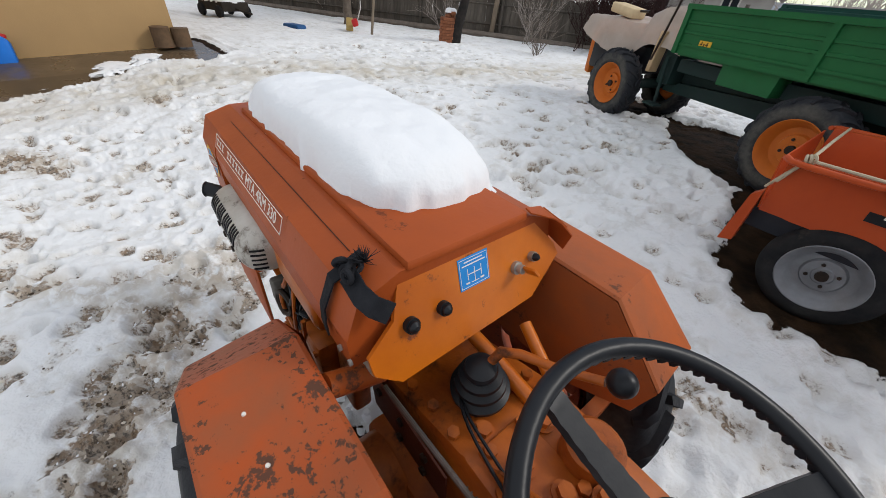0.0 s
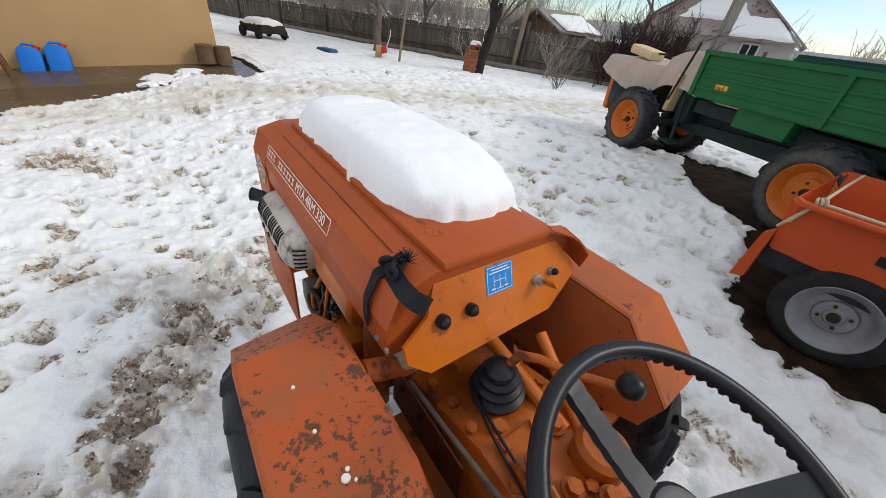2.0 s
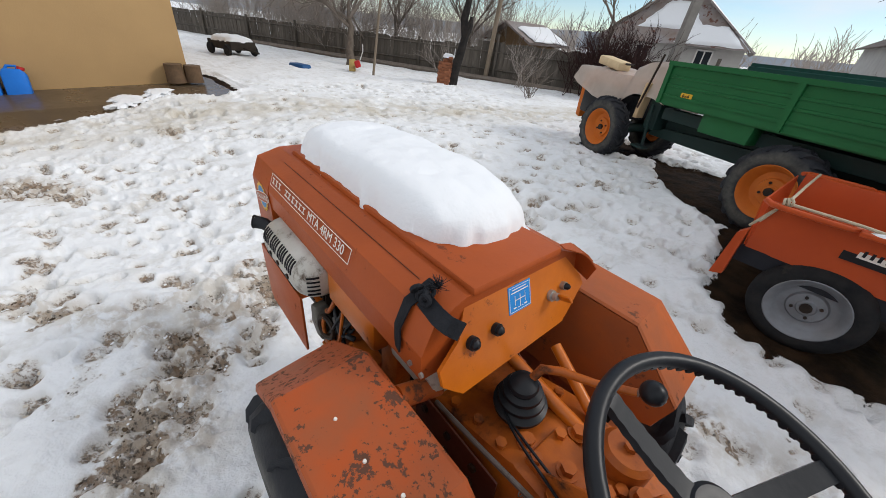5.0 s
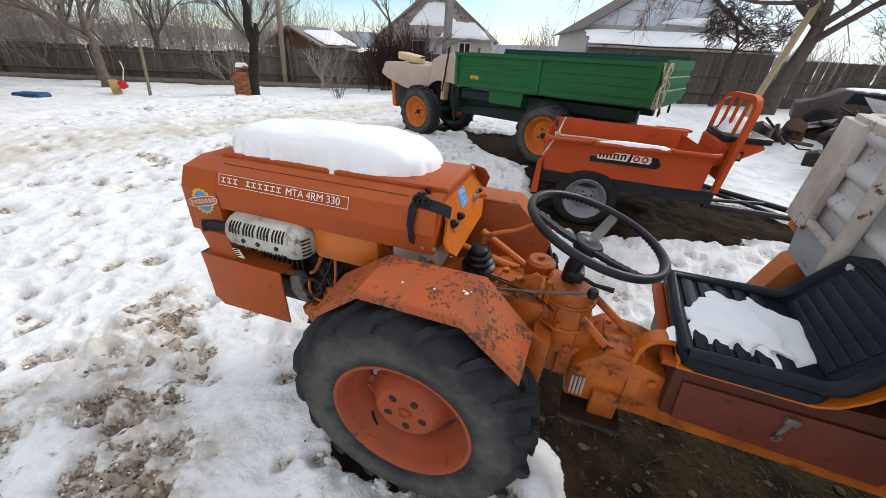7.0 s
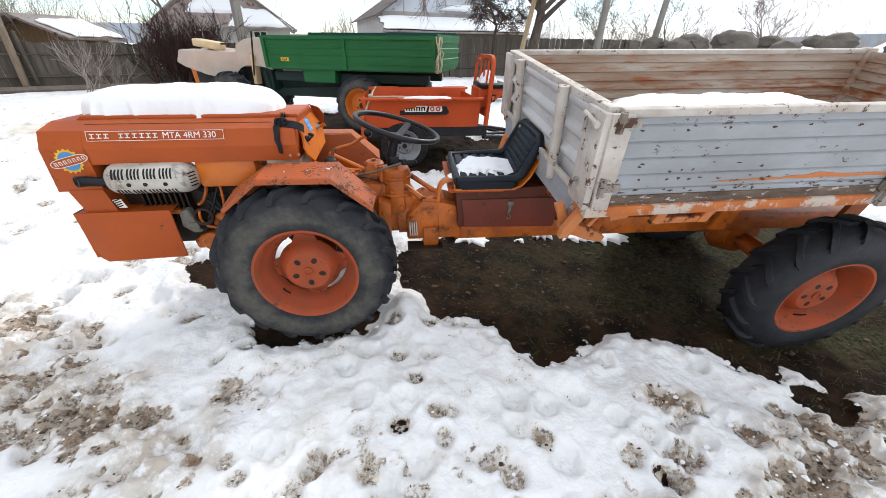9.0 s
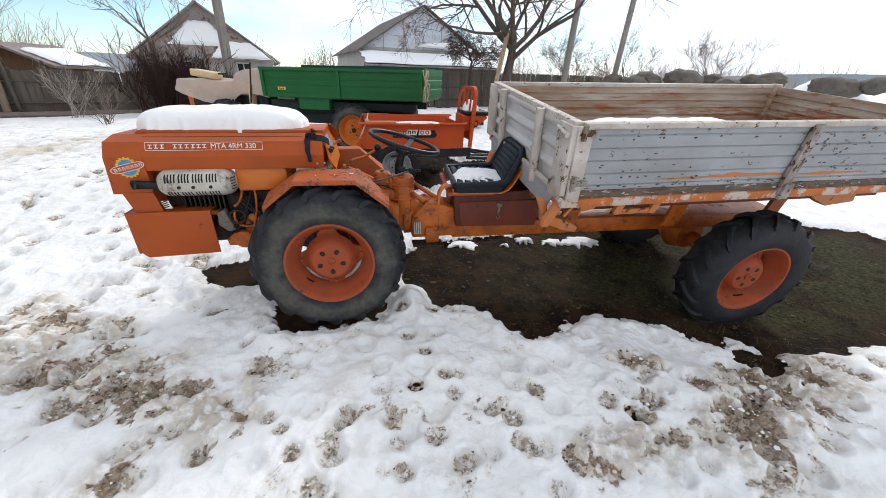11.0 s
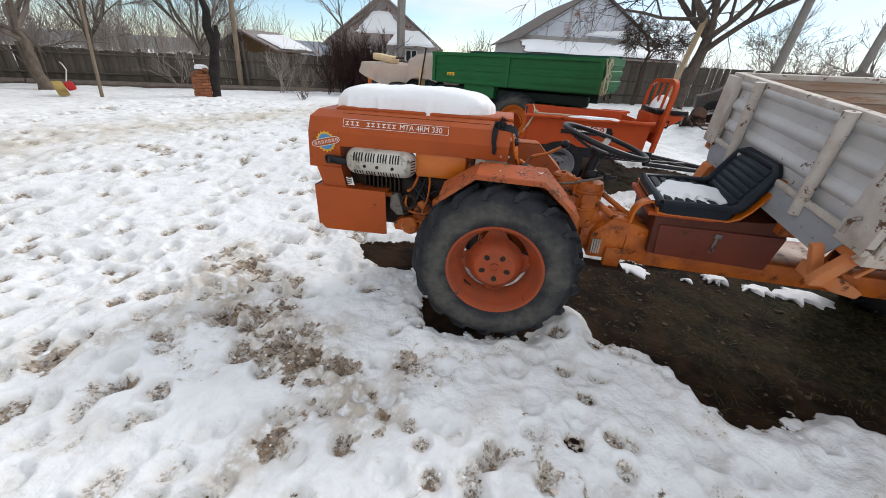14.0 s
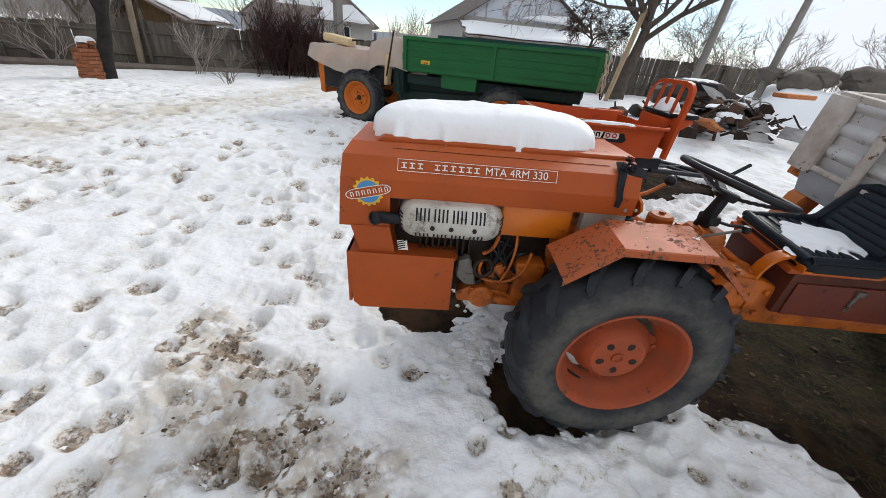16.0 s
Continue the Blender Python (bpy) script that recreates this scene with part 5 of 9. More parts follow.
part("lever_bracket", bm, greasy_paint, gearbox, "triangular orange bracket plate")
bm = B()
tube(bm, [(0.33, 0.255, 0.80), (0.33, 0.255, 0.70), (0.315, 0.245, 0.62)], 0.010, 10)
part("selector_shaft", bm, greasy_paint, gearbox)
bm = B()
pts = []
for i in range(90):
    a = i * 0.7
    pts.append((0.20 + 0.0011 * i, 0.215 + 0.006 * math.cos(a), 0.735 + 0.0003 * i + 0.006 * math.sin(a)))
tube(bm, pts, 0.0014, 5)
part("return_spring", bm, rod_steel, gearbox, "coiled steel return spring")
bm = B()
tube(bm, [(0.31, 0.202, 0.775), (0.31, 0.202, 0.81), (0.31, 0.235, 0.815)], 0.006, 8)
part("rod_guide", bm, greasy_paint, gearbox)
bm = B()
for z0, r in ((0.655, 0.088), (0.735, 0.080)):
    lathe(bm, [(0.0, z0), (r, z0), (r + 0.002, z0 + 0.006), (r, z0 + 0.012), (0.0, z0 + 0.012)], 30, Matrix.Translation((0.395, 0.30, 0.0)))
pieces("flange", bm, greasy_paint, gearbox)
for i in range(6):
    a = 1.047 * i + 0.3
    bm = B()
    bolt(bm, (0.395 + 0.071 * math.cos(a), 0.30 + 0.071 * math.sin(a), 0.747), (0, 0, 1), 0.0085, 0.009)
    part("flange_bolt", bm, greasy_paint, gearbox)
bm = B()
sheet(bm, [[(-0.10, 0.215, 0.70), (0.16, 0.215, 0.69)], [(-0.10, 0.225, 0.55), (0.16, 0.225, 0.55)]], 0.004)
side_p = part("side_plate", bm, maroon, gearbox, "dark oily side plate")
each("rivet", ((-0.06, 0.66), (0.02, 0.66), (0.10, 0.655), (0.02, 0.60), (0.10, 0.60)), lambda bm, q: bolt(bm, (q[0], 0.215, q[1]), (0, -1, 0), 0.010, 0.007), dark_steel, side_p)

# steering wheel
SC, SN = Vector((0.420, 0.292, 0.972)), Vector((0.27, -0.03, 0.96)).normalized()
bm = B()
ring(bm, SC, SN, 0.192, 0.0118, 72, 14)
hubp = SC - SN * 0.050
u, v = frame_of(SN)
for i in range(72):   # finger ridges inside the rim
    a = 6.2831853 * i / 72
    d = u * math.cos(a) + v * math.sin(a)
    p = SC + d * 0.1830 - SN * 0.005
    tube(bm, [p - d * 0.003, p + d * 0.004], 0.0058, 6)
wheel_s = part("steering_wheel", bm, black, tractor, "worn black steering wheel with ribbed spokes", smooth=60)
for i, a0 in enumerate((100, 220, 340)):
    a = radians(a0)
    d = u * math.cos(a) + v * math.sin(a)
    e = SN.cross(d)
    bm = B()
    rows = []
    for j in range(15):
        t = j / 14
        c = hubp + d * (0.03 + 0.155 * t) + SN * (0.044 * t ** 1.3 + (0.0018 if j % 2 else 0))
        w = 0.0155 - 0.002 * t
        rows.append([c - e * w, c + e * w])
    sheet(bm, rows, 0.012)
    part("spoke", bm, black, wheel_s, smooth=20)
bm = B()
lathe(bm, [(0.0, -0.02), (0.036, -0.018), (0.043, 0.0), (0.043, 0.008), (0.038, 0.0125), (0.015, 0.014), (0.012, 0.0125), (0.0, 0.0125)], 28, axis_frame(hubp, SN))
part("wheel_hub", bm, black, wheel_s)
bm = B()
tube(bm, [hubp, hubp - SN * 0.08, (0.385, 0.325, 0.76)], [0.020, 0.024, 0.028], 16)
tube(bm, [(0.395, 0.30, 0.82), (0.45, 0.265, 0.815), (0.50, 0.245, 0.822)], [0.006, 0.006, 0.008], 8)
box(bm, 0.37, 0.42, 0.27, 0.34, 0.80, 0.84, bevel=0.01)
part("steering_column", bm, black, tractor, "black steering column with a stalk")

for flip in (False, True):
    c = (0.0, 2 * CY + 0.018 if flip else -0.018, 0.443)
    star_wheel(tractor, c, (0, 1 if flip else -1, 0), turn=0.06)
bm = B()
tube(bm, [(0, 0.05, 0.443), (0, 0.68, 0.443)], 0.05, 16)
tube(bm, [(0, 0.14, 0.443), (0, 0.20, 0.443)], 0.09, 20)
part("front_axle", bm, greasy_paint, tractor)

# rear unit, rolled towards its lower wheel and turned a little
REAR = Matrix.Translation((1.045, 0.215, 0.785)) @ Matrix.Rotation(radians(-2.4), 4, "Z") @ Matrix.Rotation(radians(5.4), 4, "X")
bm = B()
prism(bm, [(0.44, 0.43), (0.72, 0.43), (0.72, 0.60), (0.62, 0.63), (0.52, 0.64), (0.44, 0.56)], "y", 0.19, 0.40, bevel=0.014)
tube(bm, [(0.40, 0.32, 0.52), (0.50, 0.32, 0.52)], 0.10, 20)
tube(bm, [(0.60, 0.295, 0.53), (0.635, 0.295, 0.53)], 0.115, 24)
box(bm, 0.52, 0.60, 0.20, 0.36, 0.625, 0.645, bevel=0.004)
tube(bm, [(0.44, 0.25, 0.70), (0.52, 0.22, 0.645)], 0.014, 10)
tube(bm, [(0.47, 0.36, 0.72), (0.62, 0.30, 0.63)], 0.013, 10)
box(bm, 0.52, 0.60, 0.17, 0.20, 0.40, 0.50, bevel=0.008)
joint = part("articulation_joint", bm, greasy_paint, tractor, "orange cast articulation joint")
bm = B()
for x, z in ((0.47, 0.47), (0.47, 0.55), (0.56, 0.47), (0.66, 0.48), (0.66, 0.58), (0.56, 0.57)):
    bolt(bm, (x, 0.190, z), (0, -1, 0), 0.011, 0.010)
for x, y in ((0.535, 0.22), (0.585, 0.22), (0.535, 0.34), (0.585, 0.34)):
    bolt(bm, (x, y, 0.645), (0, 0, 1), 0.010, 0.009)
pieces("bolt", bm, greasy_paint, joint)
bm = B()
for i in range(4):
    tube(bm, [(0.455 + i * 0.011, 0.182, 0.535), (0.455 + i * 0.011, 0.176, 0.50), (0.457 + i * 0.011, 0.18, 0.46)], 0.004, 6)
pieces("spring_clip", bm, muffler_metal, joint)
bm = B()
prism(bm, [(0.44, 0.402), (0.62, 0.395), (0.62, 0.400), (0.44, 0.407)], "y", 0.13, 0.22)
tube(bm, [(0.44, 0.13, 0.405), (0.62, 0.13, 0.398)], 0.006, 8)
part("foot_step", bm, dark_steel, tractor, "dark steel foot step")
bm = B()
pts = [(0.600, 0.20, 0.61), (0.600, 0.19, 0.67), (0.603, 0.183, 0.70), (0.612, 0.178, 0.724), (0.628, 0.174, 0.740), (0.650, 0.172, 0.748), (0.70, 0.17, 0.750)]
sheet(bm, [[p, (p[0], p[1] + 0.045, p[2])] for p in pts], 0.013)
part("seat_bracket", bm, bright_paint, tractor, "bent orange seat bracket", smooth=50)


def rear(name, bm, material, parent=None, label="", smooth=35):
    return part(name, moved(bm, REAR), material, parent or tractor, label, smooth)


BED = Matrix.Translation((1.087, 0.208, 0.883)) @ Matrix.Rotation(radians(-1.2), 4, "Z") @ Matrix.Rotation(radians(-0.7), 4, "Y") @ Matrix.Rotation(radians(6.7), 4, "X")


def on_bed(name, bm, material, parent=None, label="", smooth=35):
    return part(name, moved(bm, BED), material, parent or tractor, label, smooth)


# seat, in the rear unit's own measures
SEAT = Matrix.Translation((-0.222, 0.075, -0.045))
bm = B()
prism(bm, [(x * 1.0, y) for x, y in stadium(0.155, 0.19, 0.04, 6)], "z", -0.012, 0.026, SEAT, bevel=0.010)
seat = rear("seat_pan", bm, vinyl, None, "black vinyl tractor seat", 50)
for i in range(5):
    bm = B()
    box(bm, -0.120 + i * 0.045, -0.085 + i * 0.045, -0.150, 0.150, 0.020, 0.036, SEAT, 0.008)
    rear("seat_rib", bm, vinyl, seat)
bm = B()
tube(bm, [SEAT @ Vector(p) for p in ((-0.138, -0.168, 0.024), (0.13, -0.170, 0.030), (0.160, -0.170, 0.045), (0.180, -0.168, 0.085), (0.228, -0.158, 0.190), (0.238, -0.12, 0.208), (0.238, 0.12, 0.208), (0.228, 0.158, 0.190), (0.180, 0.168, 0.085), (0.160, 0.170, 0.045), (0.13, 0.170, 0.030), (-0.138, 0.168, 0.024), (-0.142, 0.0, 0.024), (-0.138, -0.168, 0.024))], 0.0185, 12)
rear("bolster", bm, vinyl, seat, "rounded black vinyl bolster", 70)
bk = SEAT @ Matrix.Translation((0.200, 0, 0.112)) @ Matrix.Rotation(radians(25), 4, "Y")
bm = B()
box(bm, -0.014, 0.018, -0.162, 0.162, -0.105, 0.096, bk, 0.014)
back = rear("seat_back", bm, vinyl, None, "ribbed black vinyl backrest", 50)
for i in range(6):
    bm = B()
    box(bm, -0.0185, -0.010, -0.128, 0.128, -0.090 + i * 0.029, -0.065 + i * 0.029, bk, 0.004)
    rear("back_rib", bm, vinyl, back)
bm = B()
shell = [(-0.152, 0.006), (-0.150, -0.014), (0.130, -0.016), (0.165, 0.000), (0.196, 0.040), (0.262, 0.185)]
sheet(bm, [[SEAT @ Vector((x, -0.188, z)), SEAT @ Vector((x, 0.188, z))] for x, z in shell], 0.008)
rear("seat_shell", bm, bright_paint, seat, "orange steel seat shell", 50)
bm = B()
prism(bm, [(-0.40, -0.08), (-0.14, -0.08), (-0.10, -0.062), (-0.40, -0.062)], "y", -0.095, 0.25)
rear("seat_base", bm, hood_paint)
# tool box under the seat
bm = B()
prism(bm, [(-0.345, -0.275), (0.150, -0.285), (0.170, -0.035), (0.04, -0.060), (-0.30, -0.075), (-0.365, -0.08)], "y", -0.09, 0.26, bevel=0.006)
tool = rear("tool_box", bm, maroon, None, "maroon steel tool box")
bm = B()
prism(bm, [(-0.315, -0.272), (0.145, -0.282), (0.160, -0.115), (-0.335, -0.120)], "y", -0.098, -0.092, None, 0.002)
rear("lid", bm, lid_paint, tool, "faded maroon front lid")
bm = B()
box(bm, -0.102, -0.088, -0.106, -0.097, -0.21, -0.135, None, 0.003)
box(bm, -0.110, -0.080, -0.110, -0.097, -0.150, -0.128, None, 0.003)
ring(bm, (-0.095, -0.106, -0.215), (0, 1, 0.2), 0.010, 0.002, 16, 5)
rear("latch", bm, filter_metal, tool, "worn steel latch")
# chassis
bm = B()
box(bm, -0.36, 1.95, -0.06, 0.22, -0.37, -0.265, None, 0.012)
box(bm, 0.05, 1.85, -0.20, -0.15, -0.06, 0.03, None, 0.006)
box(bm, 0.05, 1.85, 0.30, 0.35, -0.04, 0.05, None, 0.006)
for qx in (0.25, 0.95, 1.65):
    prism(bm, [(qx, -0.28), (qx + 0.10, -0.28), (qx + 0.16, 0.0), (qx + 0.06, 0.0)], "y", -0.18, -0.155, None, 0.004)
    prism(bm, [(qx, -0.28), (qx + 0.10, -0.28), (qx + 0.16, 0.0), (qx + 0.06, 0.0)], "y", 0.31, 0.335, None, 0.004)
tube(bm, [(1.360, -0.40, -0.46), (1.360, 0.54, -0.46)], 0.05, 16)
lathe(bm, [(0.0, -0.12), (0.10, -0.1), (0.14, 0.0), (0.10, 0.1), (0.0, 0.12)], 20, axis_frame((1.360, 0.08, -0.45), (0, 1, 0)))
pieces("chassis_beam", moved(bm, REAR), greasy_paint, tractor, "greasy orange chassis beam")
for name, poly, y0, y1 in (("strut", [(-0.100, -0.030), (-0.068, -0.022), (-0.020, -0.125), (-0.025, -0.150), (-0.052, -0.140)], -0.49, -0.465), ("tipping_hinge", [(-0.030, -0.02), (0.015, -0.02), (-0.050, -0.145), (-0.085, -0.145), (-0.080, -0.11)], -0.545, -0.515),
                           ("hinge_ear", [(0.08, -0.02), (0.175, -0.02), (0.155, -0.06), (0.09, -0.07)], -0.555, -0.51), ("cross_link", [(0.015, -0.095), (0.06, -0.03), (0.070, -0.040), (0.028, -0.105)], -0.54, -0.525),
                           ("hinge_foot", [(-0.04, -0.12), (0.10, -0.17), (0.16, -0.21), (0.15, -0.235), (0.08, -0.22), (-0.04, -0.17)], -0.46, -0.41), ("far_hinge", [(-0.05, -0.10), (0.02, -0.04), (0.06, -0.10), (-0.02, -0.34), (-0.1, -0.30)], 0.40, 0.48)):
    bm = B()
    prism(bm, poly, "y", y0, y1, None, 0.005)
    on_bed(name, bm, bed_orange, None, "chipped orange steel bracket")
for name, poly, y0, y1 in (("hanger", [(0.285, -0.02), (0.325, -0.02), (0.295, -0.095), (0.255, -0.095)], -0.555, -0.530), ("hanger", [(0.47, -0.02), (0.510, -0.02), (0.485, -0.095), (0.445, -0.095)], -0.555, -0.530),
                           ("hanger_bar", [(0.29, -0.068), (0.452, -0.068), (0.447, -0.095), (0.285, -0.095)], -0.552, -0.534), ("side_bracket", [(1.35, -0.03), (1.75, -0.03), (1.78, -0.12), (1.60, -0.14)], -0.50, -0.44)):
    bm = B()
    prism(bm, poly, "y", y0, y1, None, 0.004)
    on_bed(name, bm, bed_orange, None, "orange steel side bracket")
bm = B()
box(bm, 0.0, 1.95, -0.48, -0.445, -0.10, -0.02, None, 0.004)
on_bed("sub_frame", bm, maroon, None, "dark red bed frame beam")
# cargo bed
# pale headboard paint, lightened beyond the side boards to hold its brighter light
head_paint_lit = mat("pale_sheet_paint_lit", (0.58, 0.585, 0.585), 0.5, second=(0.42, 0.41, 0.395), scale=5, amount=0.9, bump=0.10, bump_scale=40, spots=(0.10, 0.062, 0.042), spot_scale=26, spot_at=0.675, spot_soft=0.03, cluster=0.4)
L, HW, H = 2.19, 0.562, 0.322


def ribs(n, depth, top=0.03, bottom=0.05):
    """Heights and depths of a pressed sheet with horizontal ribs."""
    out = [(0.0, 0.0), (bottom, 0.0)]
    step = (H - top - bottom) / n
    for i in range(n):
        z = bottom + i * step
        out += [(z + step * 0.10, depth), (z + step * 0.52, depth), (z + step * 0.66, 0.0), (z + step * 0.98, 0.0)]
    return out + [(H, 0.0)]


bm = B()
box(bm, 0.0, L, -HW + 0.02, HW - 0.02, -0.02, 0.012)
bed = on_bed("bed_floor", bm, bed_inner, None, "rusty steel bed floor")
def grooves(lines):
    out = [(0.0, 0.0)]
    for z in lines:
        out += [(z - 0.007, 0.0), (z - 0.003, -0.007), (z + 0.003, -0.007), (z + 0.007, 0.0)]
    return out + [(H, 0.0)]


bm = B()
sheet(bm, [[(0.02, -HW - d, z), (L, -HW - d, z)] for z, d in grooves((0.040, 0.066, 0.118, 0.175, 0.228, 0.282))], 0.018)
near_wall = on_bed("side_board", bm, bed_paint, bed, "chipped grey ribbed side board", 25)
bm = B()
sheet(bm, [[(0.04, -HW - 0.0115, z), (L - 0.01, -HW - 0.0115, z)] for z in (0.010, 0.046)], 0.005)
on_bed("kick_strip", bm, kick_paint, near_wall, "weathered brown lower strip")
bm = B()
box(bm, -0.046, -0.028, -HW + 0.10, HW - 0.10, 0.020, 0.042, None, 0.004)
box(bm, -0.052, -0.030, -HW + 0.02, -HW + 0.10, 0.030, 0.066, None, 0.004)
on_bed("front_angle", bm, rail_white, bed, "chipped whitish angle bar along the headboard foot")
bm = B()
tube(bm, [(-0.066, -HW + 0.005, 0.288), (-0.066, -HW + 0.085, 0.300)], 0.0075, 12)
tube(bm, [(-0.066, -HW - 0.008, 0.286), (-0.066, -HW + 0.006, 0.288)], 0.0105, 14)
on_bed("latch_lever", bm, rail_white, bed, "pale round latch lever at the corner", 50)
bm = B()
streak = [(0.40, 0.086), (0.47, 0.089), (0.52, 0.088), (0.58, 0.092), (0.66, 0.091), (0.71, 0.097), (0.75, 0.096), (0.80, 0.107), (0.84, 0.103), (0.88, 0.098), (0.96, 0.096), (1.03, 0.098), (1.09, 0.093),
          (1.09, 0.084), (1.00, 0.086), (0.92, 0.083), (0.84, 0.087), (0.76, 0.083), (0.68, 0.086), (0.60, 0.082), (0.52, 0.085), (0.46, 0.083)]
prism(bm, streak, "y", -HW - 0.0112, -HW - 0.009)
prism(bm, [(1.15, 0.085), (1.30, 0.094), (1.45, 0.089), (1.55, 0.092), (1.60, 0.085), (1.42, 0.083), (1.30, 0.079)], "y", -HW - 0.0112, -HW - 0.009)
on_bed("paint_streak", bm, bed_orange, near_wall, "streak of old orange paint")
rnd = random.Random(77)


def scab(bm, it):   # an irregular raised scab of rust
    x, z, w, h = it
    pts = [(x + w * math.cos(0.5712 * k) * rnd.uniform(0.25, 1.35), z + h * math.sin(0.5712 * k) * rnd.uniform(0.3, 1.4)) for k in range(11)]
    prism(bm, pts, "y", -HW - 0.0105, -HW - 0.0085)
    moved(bm, BED)


scabs = [(0.07 + 0.15 * k + rnd.uniform(-0.02, 0.02), 0.268 + rnd.uniform(-0.004, 0.006), rnd.uniform(0.006, 0.014), 0.0035) for k in range(11)]
scabs += [(x, 0.100 + rnd.uniform(-0.004, 0.004), rnd.uniform(0.006, 0.012), 0.0042) for x in (0.05, 0.13, 0.23, 0.27, 0.31, 0.35, 0.42, 0.61)]
scabs += [(0.23, 0.128, 0.008, 0.004), (0.27, 0.132, 0.006, 0.003), (0.31, 0.133, 0.007, 0.004), (0.115, 0.147, 0.006, 0.003), (0.125, 0.158, 0.009, 0.003), (0.56, 0.138, 0.008, 0.004), (0.36, 0.205, 0.010, 0.003), (0.47, 0.152, 0.010, 0.002)]
scabs += [(rnd.uniform(0.04, 1.05), rnd.uniform(0.050, 0.066), rnd.uniform(0.003, 0.013), rnd.uniform(0.0015, 0.004)) for _ in range(26)]
scabs += [(rnd.uniform(1.15, 2.1), rnd.uniform(0.045, 0.28), rnd.uniform(0.004, 0.012), rnd.uniform(0.002, 0.004)) for _ in range(26)]
each("rust_scab", scabs, scab, rust_brown, near_wall)
bm = B()
sheet(bm, [[(0.02, HW + d, z), (L, HW + d, z)] for z, d in ribs(5, 0.010)], 0.018)
on_bed("side_board", bm, bed_inner, bed, "rust-streaked side board", 25)
bm = B()
waves = [(z, 0.018 * max(0.0, math.sin((z - 0.085) / 0.048 * 3.14159)) ** 1.3 if 0.085 < z < 0.085 + 0.048 * 5 and int((z - 0.085) / 0.048) % 2 == 0 else 0.0) for z in [H * k / 64 for k in range(65)]]
sheet(bm, [[(-d - 0.05 * z, -HW + 0.01, z), (-d - 0.05 * z, HW - 0.01, z)] for z, d in waves], 0.018)
on_bed("headboard", bm, head_paint_lit, bed, "dented ribbed pale grey headboard with rust stains", 40)
bm = B()
sheet(bm, [[(L + d, -HW, z), (L + d, HW, z)] for z, d in ribs(5, 0.010)], 0.018)
on_bed("tailboard", bm, bed_inner, bed, "rusty tailboard", 25)
for y in (-HW, HW):
    bm = B()
    box(bm, L - 0.035, L + 0.028, y - 0.025, y + 0.030, -0.02, H + 0.016, None, 0.005)
    on_bed("corner_post", bm, bed_inner, bed, "rusty rear corner post")
for y0, y1, x0, x1 in ((-HW - 0.022, -HW + 0.014, 0.0, L), (HW - 0.014, HW + 0.022, 0.0, L)):
    bm = B()
    box(bm, x0, x1, y0, y1, H - 0.012, H + 0.012, None, 0.004)
    on_bed("top_rail", bm, rail_white, bed, "worn whitish top rail")
bm = B()
box(bm, -0.040, 0.0, -HW, HW, H - 0.012, H + 0.014, None, 0.004)
on_bed("top_rail", bm, rail_white, bed)
bm = B()
box(bm, -0.035, L, -HW - 0.026, -HW + 0.02, -0.030, 0.010, None, 0.004)
on_bed("bottom_rail", bm, rail_orange, bed, "whitish bottom rail with flaking orange paint")
bm = B()
prism(bm, [(-HW + 0.05, 0.02), (HW - 0.05, 0.02), (HW - 0.09, -0.085), (-HW + 0.11, -0.085)], "x", -0.038, -0.031)
on_bed("apron", bm, bed_paint, bed, "plain grey lower plate")
bm = B()
box(bm, -0.030, 0.010, -HW - 0.005, HW + 0.01, -0.040, -0.006, None, 0.004)
on_bed("front_sill", bm, bed_orange, bed)
for y in (-0.27, 0.27):
    bm = B()
    tube(bm, [(-0.042, y, -0.02), (-0.060, y, H + 0.01)], 0.021, 12)
    on_bed("stake", bm, rail_white, bed, "worn round steel stake", 50)
bm = B()
prism(bm, [(-0.02, 0.0), (-0.035, H), (0.035, H), (0.04, 0.0)], "y", -HW - 0.030, -HW - 0.008, bevel=0.004)
on_bed("corner_post", bm, rail_white, bed, "peeling grey corner post")
for ya, yb in ((-HW - 0.02, -HW + 0.10), (HW - 0.10, HW + 0.02)):
    bm = B()
    prism(bm, [(-0.050, 0.0), (-0.055, H), (-0.03, H), (-0.025, 0.0)], "y", ya, yb, bevel=0.004)
    on_bed("corner_plate", bm, rail_white, bed, "peeling grey corner plate")
for x in (1.115,):
    bm = B()
    prism(bm, [(x - 0.03, -0.01), (x - 0.02, H), (x + 0.03, H), (x + 0.02, -0.01)], "y", -HW - 0.034, -HW - 0.012, bevel=0.004)
    prism(bm, [(x - 0.02, -0.03), (x - 0.02, 0.05), (x + 0.035, 0.05), (x + 0.03, -0.03)], "y", -HW - 0.046, -HW - 0.030, bevel=0.003)
    on_bed("side_post", bm, bed_worn, bed, "worn side post with orange paint")
bm = B()
for z in (0.09, 0.30):
    tube(bm, [(-0.01, -HW - 0.038, z - 0.03), (-0.01, -HW - 0.038, z + 0.03)], 0.011, 10)
    box(bm, -0.02, 0.05, -HW - 0.045, -HW - 0.03, z - 0.012, z + 0.012)
    tube(bm, [(-0.055, -HW + 0.05, z), (-0.075, -HW + 0.05, z - 0.01), (-0.075, -HW + 0.05, z - 0.05)], 0.007, 8)
pieces("hinge_latch", moved(bm, BED), bed_worn, bed, "rusty latch")
# rear wheels
r3 = REAR.to_3x3()
star_wheel(tractor, REAR @ Vector((1.360, -0.445, -0.467)), r3 @ Vector((0, -1, 0)), turn=1.1, dusty=0.45)
